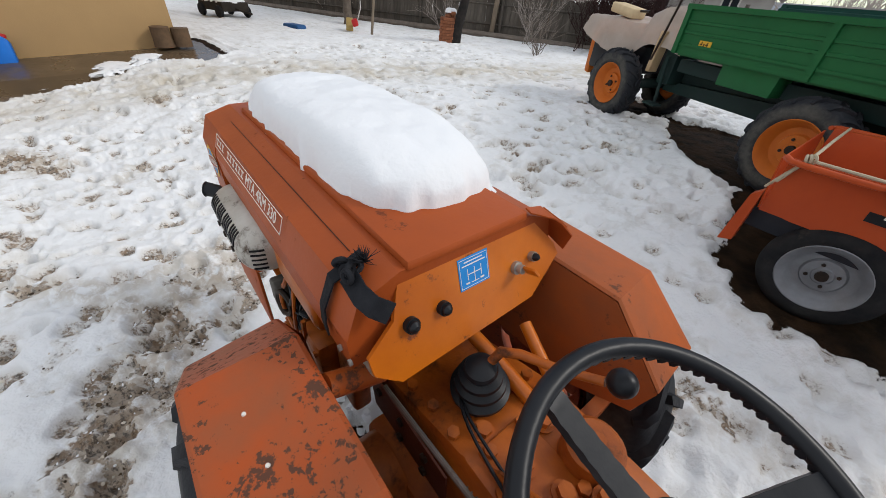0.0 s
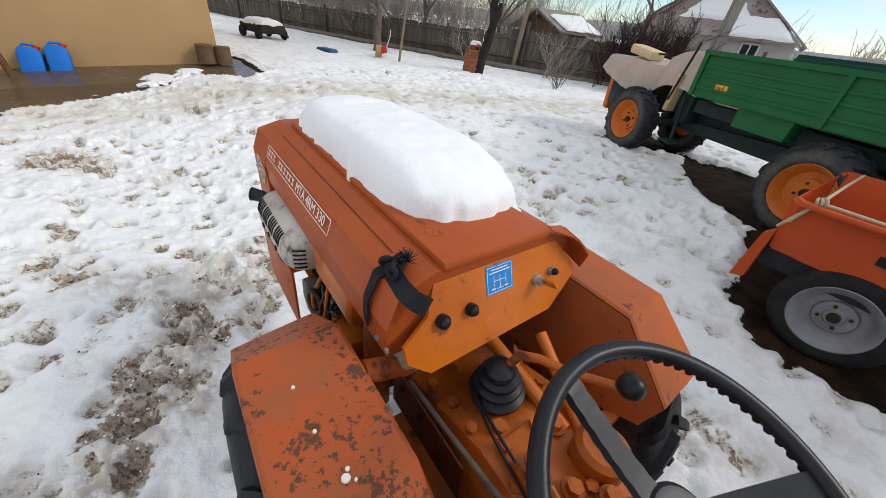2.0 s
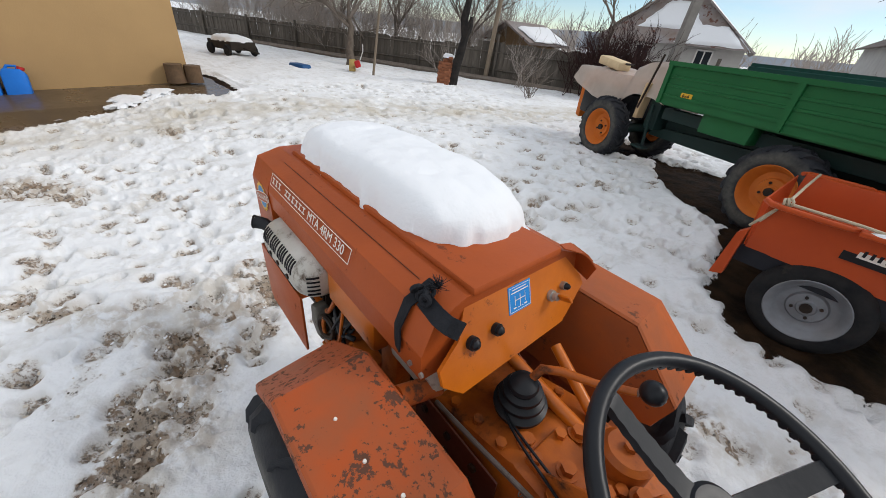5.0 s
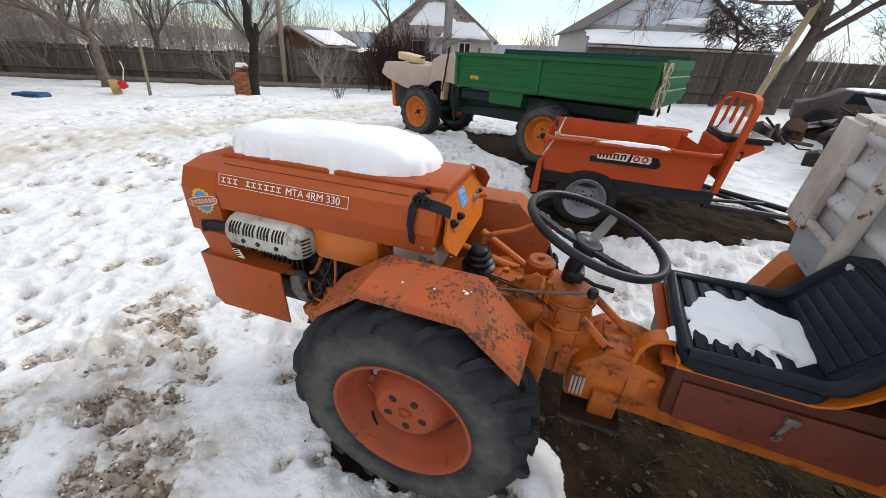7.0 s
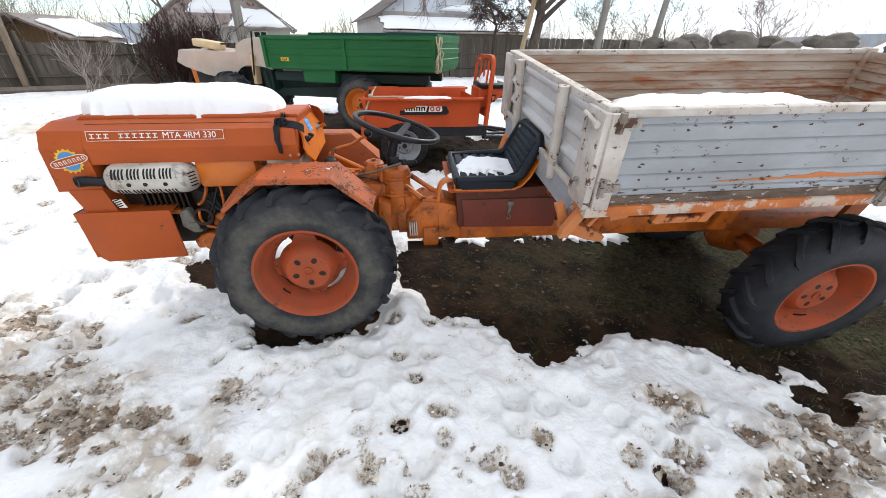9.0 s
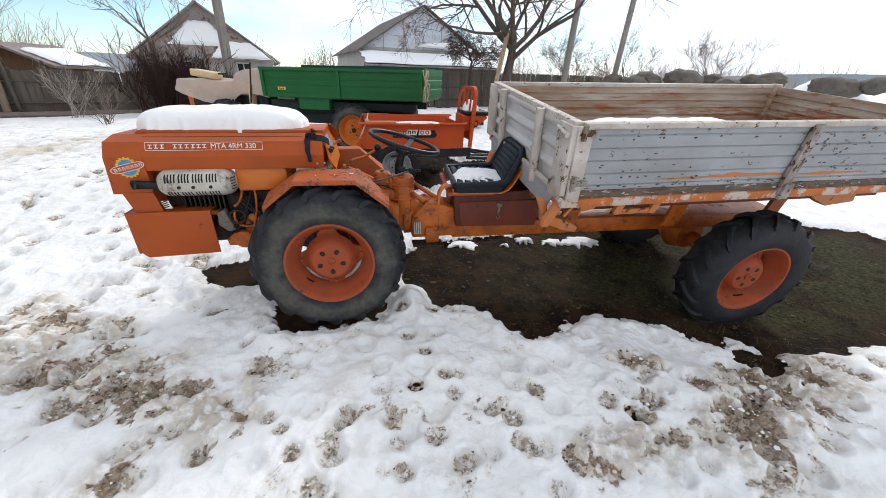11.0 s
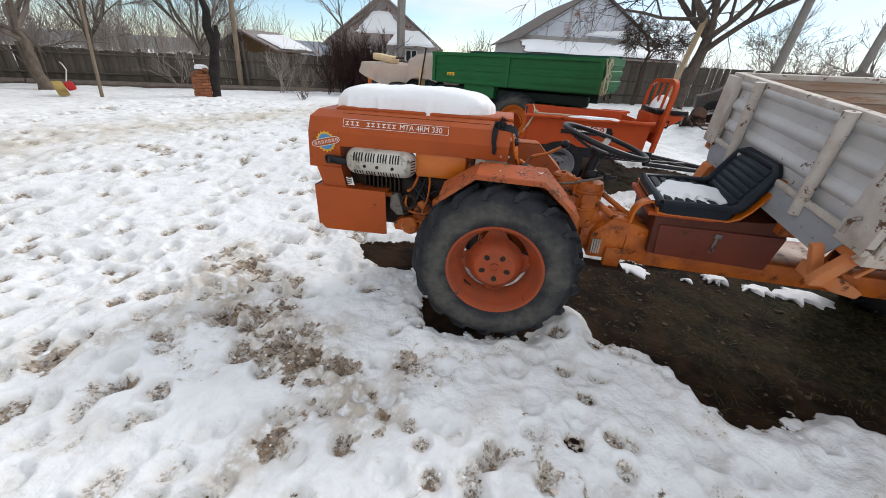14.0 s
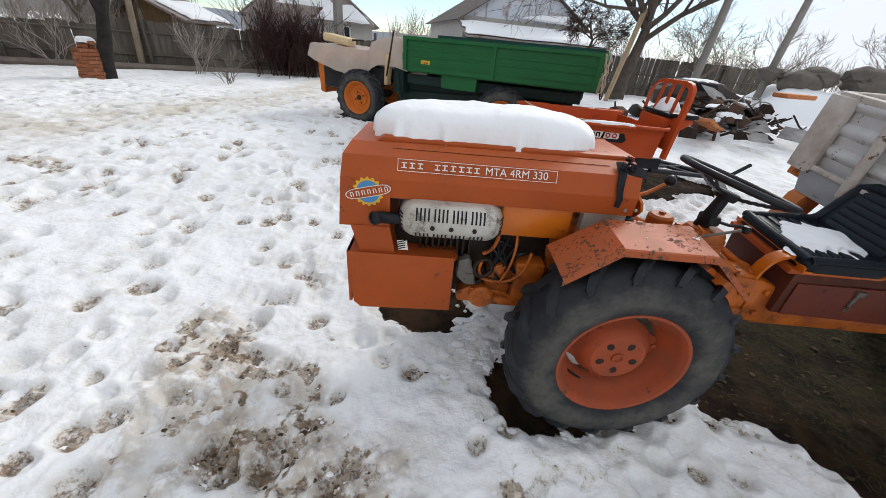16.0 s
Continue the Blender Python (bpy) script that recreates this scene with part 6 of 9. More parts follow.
star_wheel(tractor, REAR @ Vector((1.360, 0.57, -0.467)), r3 @ Vector((0, 1, 0)), turn=0.2, dusty=0.45)

# ---------------------------------------------------------------- snow resting on things
def snow_cap(name, label, x0, x1, y0, y1, z, h, m=None, seed=1, n=56, edge=0.05, cat="snow", under=0.02, power=0.45, smoothing=1.0, round_off=5, scallop=0.0, corner=0.35, rim_from=0.45, lumpy=0.36):
    """A pillow of melting snow with a wavy edge, lying on z."""
    bm = B()
    nx = max(12, int(n))
    ny = max(10, int(n * (y1 - y0) / max(x1 - x0, 0.01)) + 6)
    us, vs = np.meshgrid(np.linspace(-1, 1, nx), np.linspace(-1, 1, ny), indexing="ij")
    ang = np.arctan2(vs, us)
    # squircle mapping keeps round corners
    k = np.minimum((np.abs(us) ** 6 + np.abs(vs) ** 6) ** (1 / 6), 1.0)
    r = np.hypot(us, vs) + 1e-9
    px, py = us * k / r * corner + us * (1 - corner), vs * k / r * corner + vs * (1 - corner)
    X, Y = (x0 + x1) / 2 + px * (x1 - x0) / 2, (y0 + y1) / 2 + py * (y1 - y0) / 2
    w = edge * (fbm(X * 9 + 5, Y * 9, seed, 2, 0.5) - 0.5 + scallop * (vnoise(X * 38, Y * 38, seed + 2) - 0.5)) * np.clip((k - rim_from) / (1 - rim_from), 0, 1)
    X, Y = X + w * np.sign(us) * np.abs(us), Y + w * np.sign(vs) * np.abs(vs)
    prof = np.clip(1 - k ** round_off, 0, 1) ** power
    dome = 1 - 0.06 * (us ** 2 + vs ** 2)
    Z = z - under + prof * dome * (h + under) * (1.02 - lumpy / 2 + lumpy * fbm(X * 5, Y * 5, seed + 3, 3)) + 0.006 * smoothing * (fbm(X * 26, Y * 26, seed + 9, 2) - 0.5)
    g = [[bm.verts.new((X[i, j], Y[i, j], Z[i, j])) for j in range(ny)] for i in range(nx)]
    for i in range(nx - 1):
        for j in range(ny - 1):
            bm.faces.new((g[i][j], g[i + 1][j], g[i + 1][j + 1], g[i][j + 1]))
    rim = [g[i][0] for i in range(nx)] + [g[-1][j] for j in range(1, ny)] + [g[i][-1] for i in range(nx - 2, -1, -1)] + [g[0][j] for j in range(ny - 2, 0, -1)]
    bm.faces.new(rim[::-1])
    if m is not None:
        moved(bm, m)
    return solid(name, bm, snow, label, cat, smooth=80)


snow_cap("snow", "thick pillow of melting snow on the orange tractor hood", -0.892, -0.095, 0.240, 0.562, 1.040, 0.100, seed=4, n=150, edge=0.020, power=0.38, smoothing=1.0, round_off=7.5, scallop=1.0, corner=0.36, rim_from=0.95, lumpy=0.18)
snow_cap("snow", "wet patch of grainy snow on the black tractor seat", -0.110, 0.140, -0.150, 0.115, 0.036, 0.028, REAR @ SEAT @ Matrix.Rotation(radians(-14), 4, "Z"), seed=8, n=80, edge=0.14, under=0.012, power=0.9, round_off=2.5, scallop=0.5)
snow_cap("snow", "bank of old snow lying in the grey cargo bed", 0.30, 1.80, -0.50, 0.50, 0.012, 0.160, BED, seed=12, n=60, edge=0.12, power=0.7)

# ---------------------------------------------------------------- the strap tied round the hood
strap = thing("cloth_strap", "dark cloth strap knotted round the tractor hood", "strap", (-0.06, 0.16, 1.0))
bm = B()
sheet(bm, [[(-0.080, 0.205, 1.030), (-0.055, 0.205, 1.030)], [(-0.085, 0.155, 1.003), (-0.060, 0.152, 1.003)], [(-0.084, 0.136, 0.955), (-0.064, 0.134, 0.955)], [(-0.077, 0.132, 0.93), (-0.058, 0.131, 0.93)], [(-0.076, 0.134, 0.905), (-0.061, 0.133, 0.90)]], 0.003)
part("tail", bm, strap_cloth, strap)
bm = B()
sheet(bm, [[(-0.055, 0.185, 1.024), (-0.055, 0.160, 1.006)], [(-0.01, 0.178, 1.024), (-0.008, 0.158, 0.998)], [(0.012, 0.185, 1.016), (0.014, 0.166, 0.990)], [(0.024, 0.205, 1.002), (0.026, 0.186, 0.974)]], 0.003)
part("tail", bm, strap_cloth, strap)
bm = B()
rnd = random.Random(9)
for i in range(5):
    c = Vector((-0.055 + rnd.uniform(-0.02, 0.02), 0.175 + rnd.uniform(-0.012, 0.012), 1.022 + rnd.uniform(-0.006, 0.010)))
    ring(bm, c, (rnd.uniform(-1, 1), rnd.uniform(-1, 1), rnd.uniform(-0.3, 1)), 0.0085, 0.0046, 14, 7)
part("knot", bm, strap_cloth, strap)
bm = B()
for i in range(46):
    a, e = rnd.uniform(0, 6.28), rnd.uniform(0.2, 1.4)
    c = Vector((-0.045, 0.195, 1.034))
    d = Vector((math.cos(a) * math.cos(e), math.sin(a) * math.cos(e), math.sin(e)))
    tube(bm, [c, c + d * 0.012, c + d * 0.022 + Vector((rnd.uniform(-0.008, 0.008), rnd.uniform(-0.008, 0.008), 0))], [0.0010, 0.0008, 0.0004], 3, cap=False)
part("fringe", bm, strap_cloth, strap, "frayed fringe")

# ---------------------------------------------------------------- green four-wheel trailer tractor
GREEN_TURN = Matrix.Rotation(radians(-21.5), 4, "Z")
GM = Matrix.Translation((-1.078, 3.702, 0.33)) @ GREEN_TURN @ Matrix.Diagonal((0.835, 0.835, 0.835, 1)) @ Matrix.Translation((-0.768, 0.06, 0))
green = thing("dump_tractor", "green-bedded dump tractor with its orange hood wrapped in plastic", "tractor", (-0.6, 4.8, 0.15))


def gpart(name, bm, material, parent=None, label="", smooth=35):
    return part(name, moved(bm, GM), material, parent or green, label, smooth)


def plain_wheel(parent, c, out, R, W, rr, paint, lugged=True, place=None):
    m = axis_frame(c, out)
    h = W / 2
    bm = B()
    lathe(bm, [(rr, h * 0.85), (rr + 0.012, h * 0.95), (rr + 0.008, h * 0.99), (rr - 0.012, h * 0.8), (rr - 0.03, h * 0.35), (rr - 0.05, h * 0.10), (rr * 0.55, h * 0.05), (rr * 0.5, h * 0.25), (rr * 0.28, h * 0.25), (rr * 0.24, h * 0.34), (0, h * 0.34)], 44, m)
    hub = place("wheel", bm, paint, parent, "painted steel wheel")
    bm = B()
    tube(bm, [m @ Vector((0, 0, h * 0.33)), m @ Vector((0, 0, h * 0.55))], rr * 0.16, 14)
    for i in range(4):
        a = 1.5708 * i + 0.4
        tube(bm, [m @ Vector((rr * 0.36 * math.cos(a), rr * 0.36 * math.sin(a), h * 0.24)), m @ Vector((rr * 0.36 * math.cos(a), rr * 0.36 * math.sin(a), h * 0.36))], rr * 0.055, 6)
    pieces("wheel_nut", moved(bm, GM if place is gpart else EM), dark_steel, hub)
    if lugged:
        place("tyre", lug_tyre(m, R, W, rr, 18), tyre_rubber, hub, "dark lugged rubber tyre", 40)
    else:
        bm = B()
        prof = [(rr - 0.004, h * 0.8), (rr + 0.02, h * 0.98), ((rr + R) / 2, h * 1.08), (R - 0.025, h * 0.95), (R - 0.006, h * 0.72), (R, h * 0.45), (R - 0.008, h * 0.40), (R, h * 0.34), (R, h * 0.06), (R - 0.008, 0.0), (R, -h * 0.06), (R, -h * 0.34), (R - 0.006, -h * 0.72), (R - 0.025, -h * 0.95), ((rr + R) / 2, -h * 1.08), (rr - 0.004, -h * 0.8)]
        lathe(bm, prof, 48, m)
        place("tyre", bm, rubber, hub, "black road tyre")
    return hub


for ax, ay, o in ((-0.03, 0.00, -1), (2.20, -0.04, -1), (-0.03, 0.92, 1), (2.20, 0.92, 1)):
    plain_wheel(green, (ax, ay, 0.382), (0, o, 0), 0.392, 0.21, 0.220, far_rim, True, gpart)
bm = B()
tube(bm, [(-0.03, 0.15, 0.38), (-0.03, 0.88, 0.38)], 0.06, 12)
tube(bm, [(2.20, 0.15, 0.38), (2.20, 0.88, 0.38)], 0.06, 12)
box(bm, 0.35, 3.05, 0.35, 0.65, 0.50, 0.66, None, 0.01)
box(bm, 0.70, 3.15, 0.12, 0.22, 0.66, 0.78, None, 0.008)
box(bm, 0.70, 3.15, 0.82, 0.92, 0.66, 0.78, None, 0.008)
prism(bm, [(0.45, 0.42), (2.2, 0.42), (2.0, 0.60), (0.5, 0.52)], "y", 0.30, 0.40)
tube(bm, [(0.55, 0.10, 0.78), (0.60, 0.10, 0.32)], 0.018, 8)
box(bm, 0.50, 0.68, 0.02, 0.14, 0.29, 0.31)
box(bm, 0.45, 0.62, 0.15, 0.45, 0.50, 0.85, None, 0.02)
pieces("chassis_beam", moved(bm, GM), dark_green, green, "dark green chassis beam")
bm = B()
box(bm, -0.85, 0.05, 0.24, 0.80, 0.50, 0.80, None, 0.03)
box(bm, -0.80, -0.35, 0.14, 0.30, 0.45, 0.78, None, 0.03)
gpart("engine", bm, black, None, "black engine")
bm = B()
prism(bm, [(-0.93, 0.36), (-0.84, 0.34), (-0.80, 0.98), (-0.87, 1.00), (-0.95, 0.90)], "y", 0.20, 0.84, bevel=0.02)
prism(bm, [(-0.86, 0.85), (0.10, 0.84), (0.10, 1.00), (-0.82, 1.02)], "y", 0.22, 0.82, bevel=0.03)
gpart("hood", bm, far_rim, None, "orange hood")
# plastic sheeting draped over the hood
bm = B()
nu, nv = 46, 30
U, V = np.meshgrid(np.linspace(0, 1, nu), np.linspace(-1, 1, nv), indexing="ij")
PX = -1.02 + U * 1.75
half = 0.36
top = np.where(U > 0.62, 1.12 + 0.10 * np.sin((U - 0.62) * 7), 1.04 + 0.02 * np.sin(U * 9)) + 0.05 * (fbm(U * 6, V * 4 + 9, 61, 3) - 0.5)
flat = np.clip(np.abs(V) / 0.6, 0, 1)
hang = np.clip((np.abs(V) - 0.6) / 0.4, 0, 1)
PY = 0.52 + np.sign(V) * (half * flat + 0.10 * hang) + 0.05 * (fbm(U * 9, V * 5, 63, 3) - 0.5)
PZ = top - hang * (0.10 + 0.22 * np.clip(U * 2, 0, 1) + 0.14 * fbm(U * 4, V, 65, 2)) + 0.02 * (fbm(U * 14, V * 9, 67, 3) - 0.5)
sheet(bm, [[(PX[i, j], PY[i, j], PZ[i, j]) for j in range(nv)] for i in range(nu)], 0.004)
gpart("plastic_cover", bm, film_wrap, None, "crumpled grey plastic sheeting", 60)
bm = B()
box(bm, 0.30, 0.36, 0.05, 0.17, 0.62, 1.02, Matrix.Rotation(radians(4), 4, "Y"), 0.01)
gpart("wooden_board", bm, pale_wood, None, "pale wooden board")
bm = B()
tube(bm, [(0.42, 0.00, 0.72), (0.52, 0.02, 1.30)], 0.012, 8)
tube(bm, [(-0.55, 0.45, 1.13), (-0.15, 0.30, 1.14)], 0.014, 8)
pieces("control_bar", moved(bm, GM), dark_steel, green)
# green bed: laid out from its floor up, set on the chassis
GB = GM @ Matrix.Translation((0, 0, 0.122)) @ Matrix.Diagonal((1, 1, 0.921, 1))


def bpart(name, bm, material, parent=None, label="", smooth=35):
    return part(name, moved(bm, GB), material, parent or green, label, smooth)


bm = B()
box(bm, 0.76, 3.32, -0.02, 1.10, 0.76, 0.80)
gbed = bpart("bed_floor", bm, green_paint, None, "green bed floor")


def green_board(y, d, mat_, up=0.0):
    bm = B()
    prof = [(0.78, 0), (0.86, 0), (0.865, d), (0.875, d), (0.88, 0), (0.97, 0), (0.975, d * 0.6), (0.99, d * 0.6), (0.995, 0), (1.06, 0), (1.065, d * 0.6), (1.08, d * 0.6), (1.085, 0), (1.18, 0), (1.185, d * 1.6), (1.225, d * 1.6)]
    sheet(bm, [[(0.72, y + q, z + up), (3.30, y + q, z + up)] for z, q in prof], 0.02)
    b_ = bpart("side_board", bm, mat_, gbed, "green ribbed side board", 25)
    for x in (0.73, 1.98, 3.25):
        bm = B()
        box(bm, x, x + 0.05, min(y, y + d * 2.2), max(y, y + d * 2.2), 0.78 + up, 1.21 + up)
        bpart("post", bm, mat_, b_)


# a darker, bluer green for the far side board
dark_inner = mat("dark_teal_bed_inside", (0.012, 0.075, 0.055), 0.6, second=(0.02, 0.055, 0.05), scale=4, amount=0.9)
green_board(-0.06, -0.016, green_paint)
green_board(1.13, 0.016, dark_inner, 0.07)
bm = B()
sheet(bm, [[(0.72 - q, -0.05, z), (0.72 - q, 1.12, z)] for z, q in ((0.78, 0), (0.9, 0), (0.92, 0.012), (1.0, 0.012), (1.02, 0), (1.22, 0))], 0.02)
bpart("headboard", bm, green_paint, gbed)
bm = B()
sheet(bm, [[(3.30 + q, -0.04, z), (3.34 + q, 1.12, z)] for z, q in ((0.80, 0), (0.86, 0), (0.87, 0.015), (0.93, 0.015), (0.94, 0), (1.0, 0), (1.01, 0.015), (1.07, 0.015), (1.08, 0), (1.14, 0), (1.15, 0.015), (1.25, 0.015))], 0.02)
bpart("tailgate", bm, green_paint, gbed, "ribbed green tailgate", 25)
bm = B()
rnd = random.Random(21)
for i in range(6):
    x, y = 3.32 + rnd.uniform(-0.02, 0.05), -0.07 + rnd.uniform(-0.02, 0.12)
    pts = [(x + rnd.uniform(-0.02, 0.02), y + rnd.uniform(-0.02, 0.02), 1.22 - j * (0.06 + 0.02 * rnd.random())) for j in range(8)]
    tube(bm, pts, 0.008, 6)
bpart("rope", bm, rope_fibre, gbed, "pale rope bundle")
bm = B()
for y in (0.0, 0.45):
    ring(bm, (3.37, y, 0.74), (1, 0.3, 0), 0.045, 0.008, 20, 6)
pieces("chain_ring", moved(bm, GB), dark_steel, gbed)
bm = B()
prism(bm, [(1.28, 0.83), (1.80, 0.83), (1.79, 0.66), (1.29, 0.66)], "y", -0.02, 0.16, bevel=0.008)
gpart("tool_box", bm, green_paint, None, "green steel tool box")
bm = B()
box(bm, 0.995, 1.125, -0.0775, -0.073, 0.920, 0.978)
gpart("sticker", bm, yellow_print, gbed, "yellow sticker")
bm = B()
text4 = GM @ Matrix(((1, 0, 0, 1.005), (0, 0, -1, -0.0785), (0, 1, 0, 0.949), (0, 0, 0, 1)))
text_mesh("4x4", 0.062, text4, "lettering", black_print, gbed, 1.0)
bm.free()

foam = B()
box(foam, -0.26, 0.26, -0.10, 0.10, -0.055, 0.055, Matrix.Rotation(radians(6), 4, "Y"), 0.02)
moved(foam, GM @ Matrix.Translation((-0.66, 0.42, 1.125)) @ Matrix.Rotation(radians(-8), 4, "Z"))
solid("foam_block", foam, foam_block, "cream foam block lying on the plastic-covered hood", "foam block")

# ---------------------------------------------------------------- red cart
EM = Matrix.Translation((0.616, 2.147, 0.20)) @ Matrix.Rotation(radians(-1.0), 4, "Z") @ Matrix.Diagonal((0.93, 0.86, 0.93, 1))
cart = thing("trailer_cart", "red-orange steel cart trailer with a driver seat and drawbar", "trailer", (0.8, 2.8, 0.08))


def cpart(name, bm, material, parent=None, label="", smooth=35):
    return part(name, moved(bm, EM), material, parent or cart, label, smooth)


for y, o in ((0.06, -1), (0.92, 1)):
    plain_wheel(cart, (-0.13, y, 0.235), (0, o, 0), 0.252, 0.135, 0.160, cart_rim, False, cpart)
bm = B()
tube(bm, [(-0.13, 0.05, 0.235), (-0.13, 0.92, 0.235)], 0.028, 10)
box(bm, -0.52, 0.66, 0.06, 0.92, 0.385, 0.43)
box(bm, -0.52, 0.76, 0.04, 0.09, 0.33, 0.43)
box(bm, -0.52, 0.76, 0.89, 0.94, 0.33, 0.43)
cpart("chassis_frame", bm, cart_dark, None, "black steel chassis frame")
bm = B()
tube(bm, [(0.74, 0.14, 0.30), (1.75, 0.46, 0.20)], 0.024, 8)
tube(bm, [(0.74, 0.84, 0.30), (1.75, 0.52, 0.20)], 0.024, 8)
tube(bm, [(0.80, 0.30, 0.30), (1.35, 0.66, 0.24)], 0.016, 8)
tube(bm, [(0.80, 0.66, 0.30), (1.35, 0.34, 0.24)], 0.016, 8)
box(bm, 1.62, 1.80, 0.38, 0.60, 0.18, 0.23, None, 0.006)
tube(bm, [(1.78, 0.49, 0.20), (1.98, 0.49, 0.36)], 0.02, 8)
cpart("drawbar", bm, cart_dark, None, "black tubular drawbar")
bm = B()
box(bm, -0.50, 0.66, 0.04, 0.94, 0.43, 0.445)
tub = cpart("cart_floor", bm, cart_red, None, "red-orange cart floor")
# sloping sides with raised pressings
for near in (True, False):
    s = -1 if near else 1
    y0 = 0.03 if near else 0.95
    bm = B()
    prof = [(0.43, 0.0), (0.60, 0.030), (0.70, 0.045), (0.715, 0.048), (0.72, 0.075), (0.705, 0.085)]
    rows = []
    for z, q in prof:
        rows.append([(x, y0 + s * (q + (0.012 if j in (2, 3, 6, 7) and z < 0.70 else 0.0)), z) for j, x in enumerate((-0.50, -0.40, -0.37, -0.02, 0.01, 0.30, 0.33, 0.50, 0.53, 0.66))])
    sheet(bm, rows, 0.006)
    sb = cpart("side_wall", bm, cart_red, tub, "red-orange pressed side wall", 25)
    yr = y0 + s * 0.115
    yi = y0 + s * 0.055
    for xa, xb in ((-0.52, -0.16), (0.36, 0.68)):   # tubular grab loops along the rim
        bm = B()
        pts = [(xa, yi, 0.715), (xa + 0.03, yr, 0.715), (xa + 0.10, yr + s * 0.01, 0.715), (xb - 0.10, yr + s * 0.01, 0.715), (xb - 0.03, yr, 0.715), (xb, yi, 0.715)]
        tube(bm, pts, 0.014, 8)
        cpart("grab_rail", bm, cart_red, sb, "", 60)
    bm = B()
    box(bm, -0.16, 0.36, min(yi, yr + s * 0.02), max(yi, yr + s * 0.02), 0.700, 0.722, None, 0.005)
    cpart("rim_plate", bm, cart_red, sb)
bm = B()
sheet(bm, [[(-0.505, 0.02, 0.44), (-0.505, 0.96, 0.44)], [(-0.535, 0.0, 0.70), (-0.535, 0.98, 0.70)]], 0.008)
prism(bm, [(-0.58, 0.22), (-0.52, 0.24), (-0.52, 0.54), (-0.56, 0.50)], "y", -0.02, 0.05)
cpart("tail_flap", bm, cart_red, tub, "red tail flap")
bm = B()
sheet(bm, [[(0.63, 0.05, 0.44), (0.60, 0.93, 0.44)], [(0.65, 0.05, 0.70), (0.60, 0.93, 0.70)]], 0.008)
cpart("front_wall", bm, cart_red, tub)
# upright guard rail
GUARD = Matrix.Translation((0.10, 0, 0.07)) @ Matrix.Diagonal((1, 1, 0.9, 1))
bm = B()
gy0, gy1 = -0.05, 0.60
rail_pts = [(0.630, gy0, 0.42), (0.648, gy0, 0.70), (0.668, gy0, 1.00), (0.674, gy0 + 0.02, 1.08), (0.675, gy0 + 0.08, 1.13), (0.672, gy0 + 0.16, 1.145), (0.645, gy1 - 0.16, 1.145), (0.635, gy1 - 0.08, 1.13), (0.626, gy1 - 0.02, 1.08), (0.615, gy1, 1.00), (0.600, gy1, 0.74)]
wide = []
for i, p in enumerate(rail_pts):
    inner = Vector(p) + Vector((0, (0.30 + 0.295 - p[1]) * 0.10, -0.036 if p[2] > 1.1 else (-0.014 if p[2] > 1.0 else 0)))
    wide.append([p, inner])
sheet(bm, wide, 0.034)
guard = cpart("guard_frame", moved(bm, GUARD), cart_red, None, "red-orange headboard guard frame", 40)
for y in (0.15, 0.295, 0.44):
    bm = B()
    sheet(bm, [[(0.650 - 0.07 * y, y - 0.022, 0.80), (0.650 - 0.07 * y, y + 0.022, 0.80)], [(0.677 - 0.07 * y, y - 0.022, 1.11), (0.677 - 0.07 * y, y + 0.022, 1.11)]], 0.012)
    cpart("guard_slat", moved(bm, GUARD), cart_red, guard)
bm = B()
sheet(bm, [[(0.645, gy0 + 0.03, 0.50), (0.605, gy1 + 0.05, 0.50)], [(0.662, gy0 + 0.04, 0.81), (0.615, gy1 + 0.05, 0.81)]], 0.010)
cpart("guard_panel", moved(bm, GUARD), cart_red, guard)
bm = B()
prism(bm, [(0.66, 0.60), (0.76, 0.62), (0.96, 0.76), (0.94, 0.79), (0.66, 0.79)], "y", 0.10, 0.56, bevel=0.01)
sbox = cpart("seat_box", bm, cart_red, None, "red-orange seat box")
bm = B()
box(bm, 0.74, 0.84, 0.092, 0.098, 0.665, 0.735)
cpart("badge", bm, black_print, sbox)
bm = B()
box(bm, 0.76, 0.795, 0.088, 0.0915, 0.68, 0.72)
box(bm, 0.805, 0.83, 0.088, 0.0915, 0.68, 0.72)
cpart("badge_mark", bm, bed_orange, sbox)
bm = B()
box(bm, 0.68, 0.98, 0.08, 0.58, 0.79, 0.835, Matrix.Identity(4), 0.015)
cpart("seat_cushion", bm, black, None, "black seat cushion")
# the maker's panel: plain shapes
pm = EM @ Matrix(((1.2, 0, 0, -0.12), (0, 0.17, -0.985, 0.002), (0, 0.985, 0.17, 0.605), (0, 0, 0, 1)))
bm = B()
prism(bm, [(-0.035, -0.05), (0.36, -0.05), (0.38, -0.03), (0.38, 0.055), (-0.04, 0.055)], "z", 0.012, 0.016, pm)
panel = part("name_panel", bm, black_print, tub, "black maker's panel")
bm = B()
prism(bm, [(0.005, -0.022), (0.185, -0.022), (0.20, 0.035), (0.005, 0.035)], "z", 0.017, 0.019, pm)
prism(bm, [(0.205, -0.022), (0.315, -0.022), (0.325, -0.005), (0.32, 0.03), (0.215, 0.032)], "z", 0.017, 0.019, pm)
part("panel_white", bm, white_paint, panel)
bm = B()
for i in range(4):
    x = 0.016 + i * 0.043
    for x0, x1, y0_, y1_ in ((x, x + 0.010, -0.012, 0.026), (x + 0.022, x + 0.032, -0.012, 0.026), (x, x + 0.032, 0.016, 0.026)):
        box(bm, x0, x1, y0_, y1_, 0.020, 0.021, pm)
part("panel_bars", bm, black_print, panel)
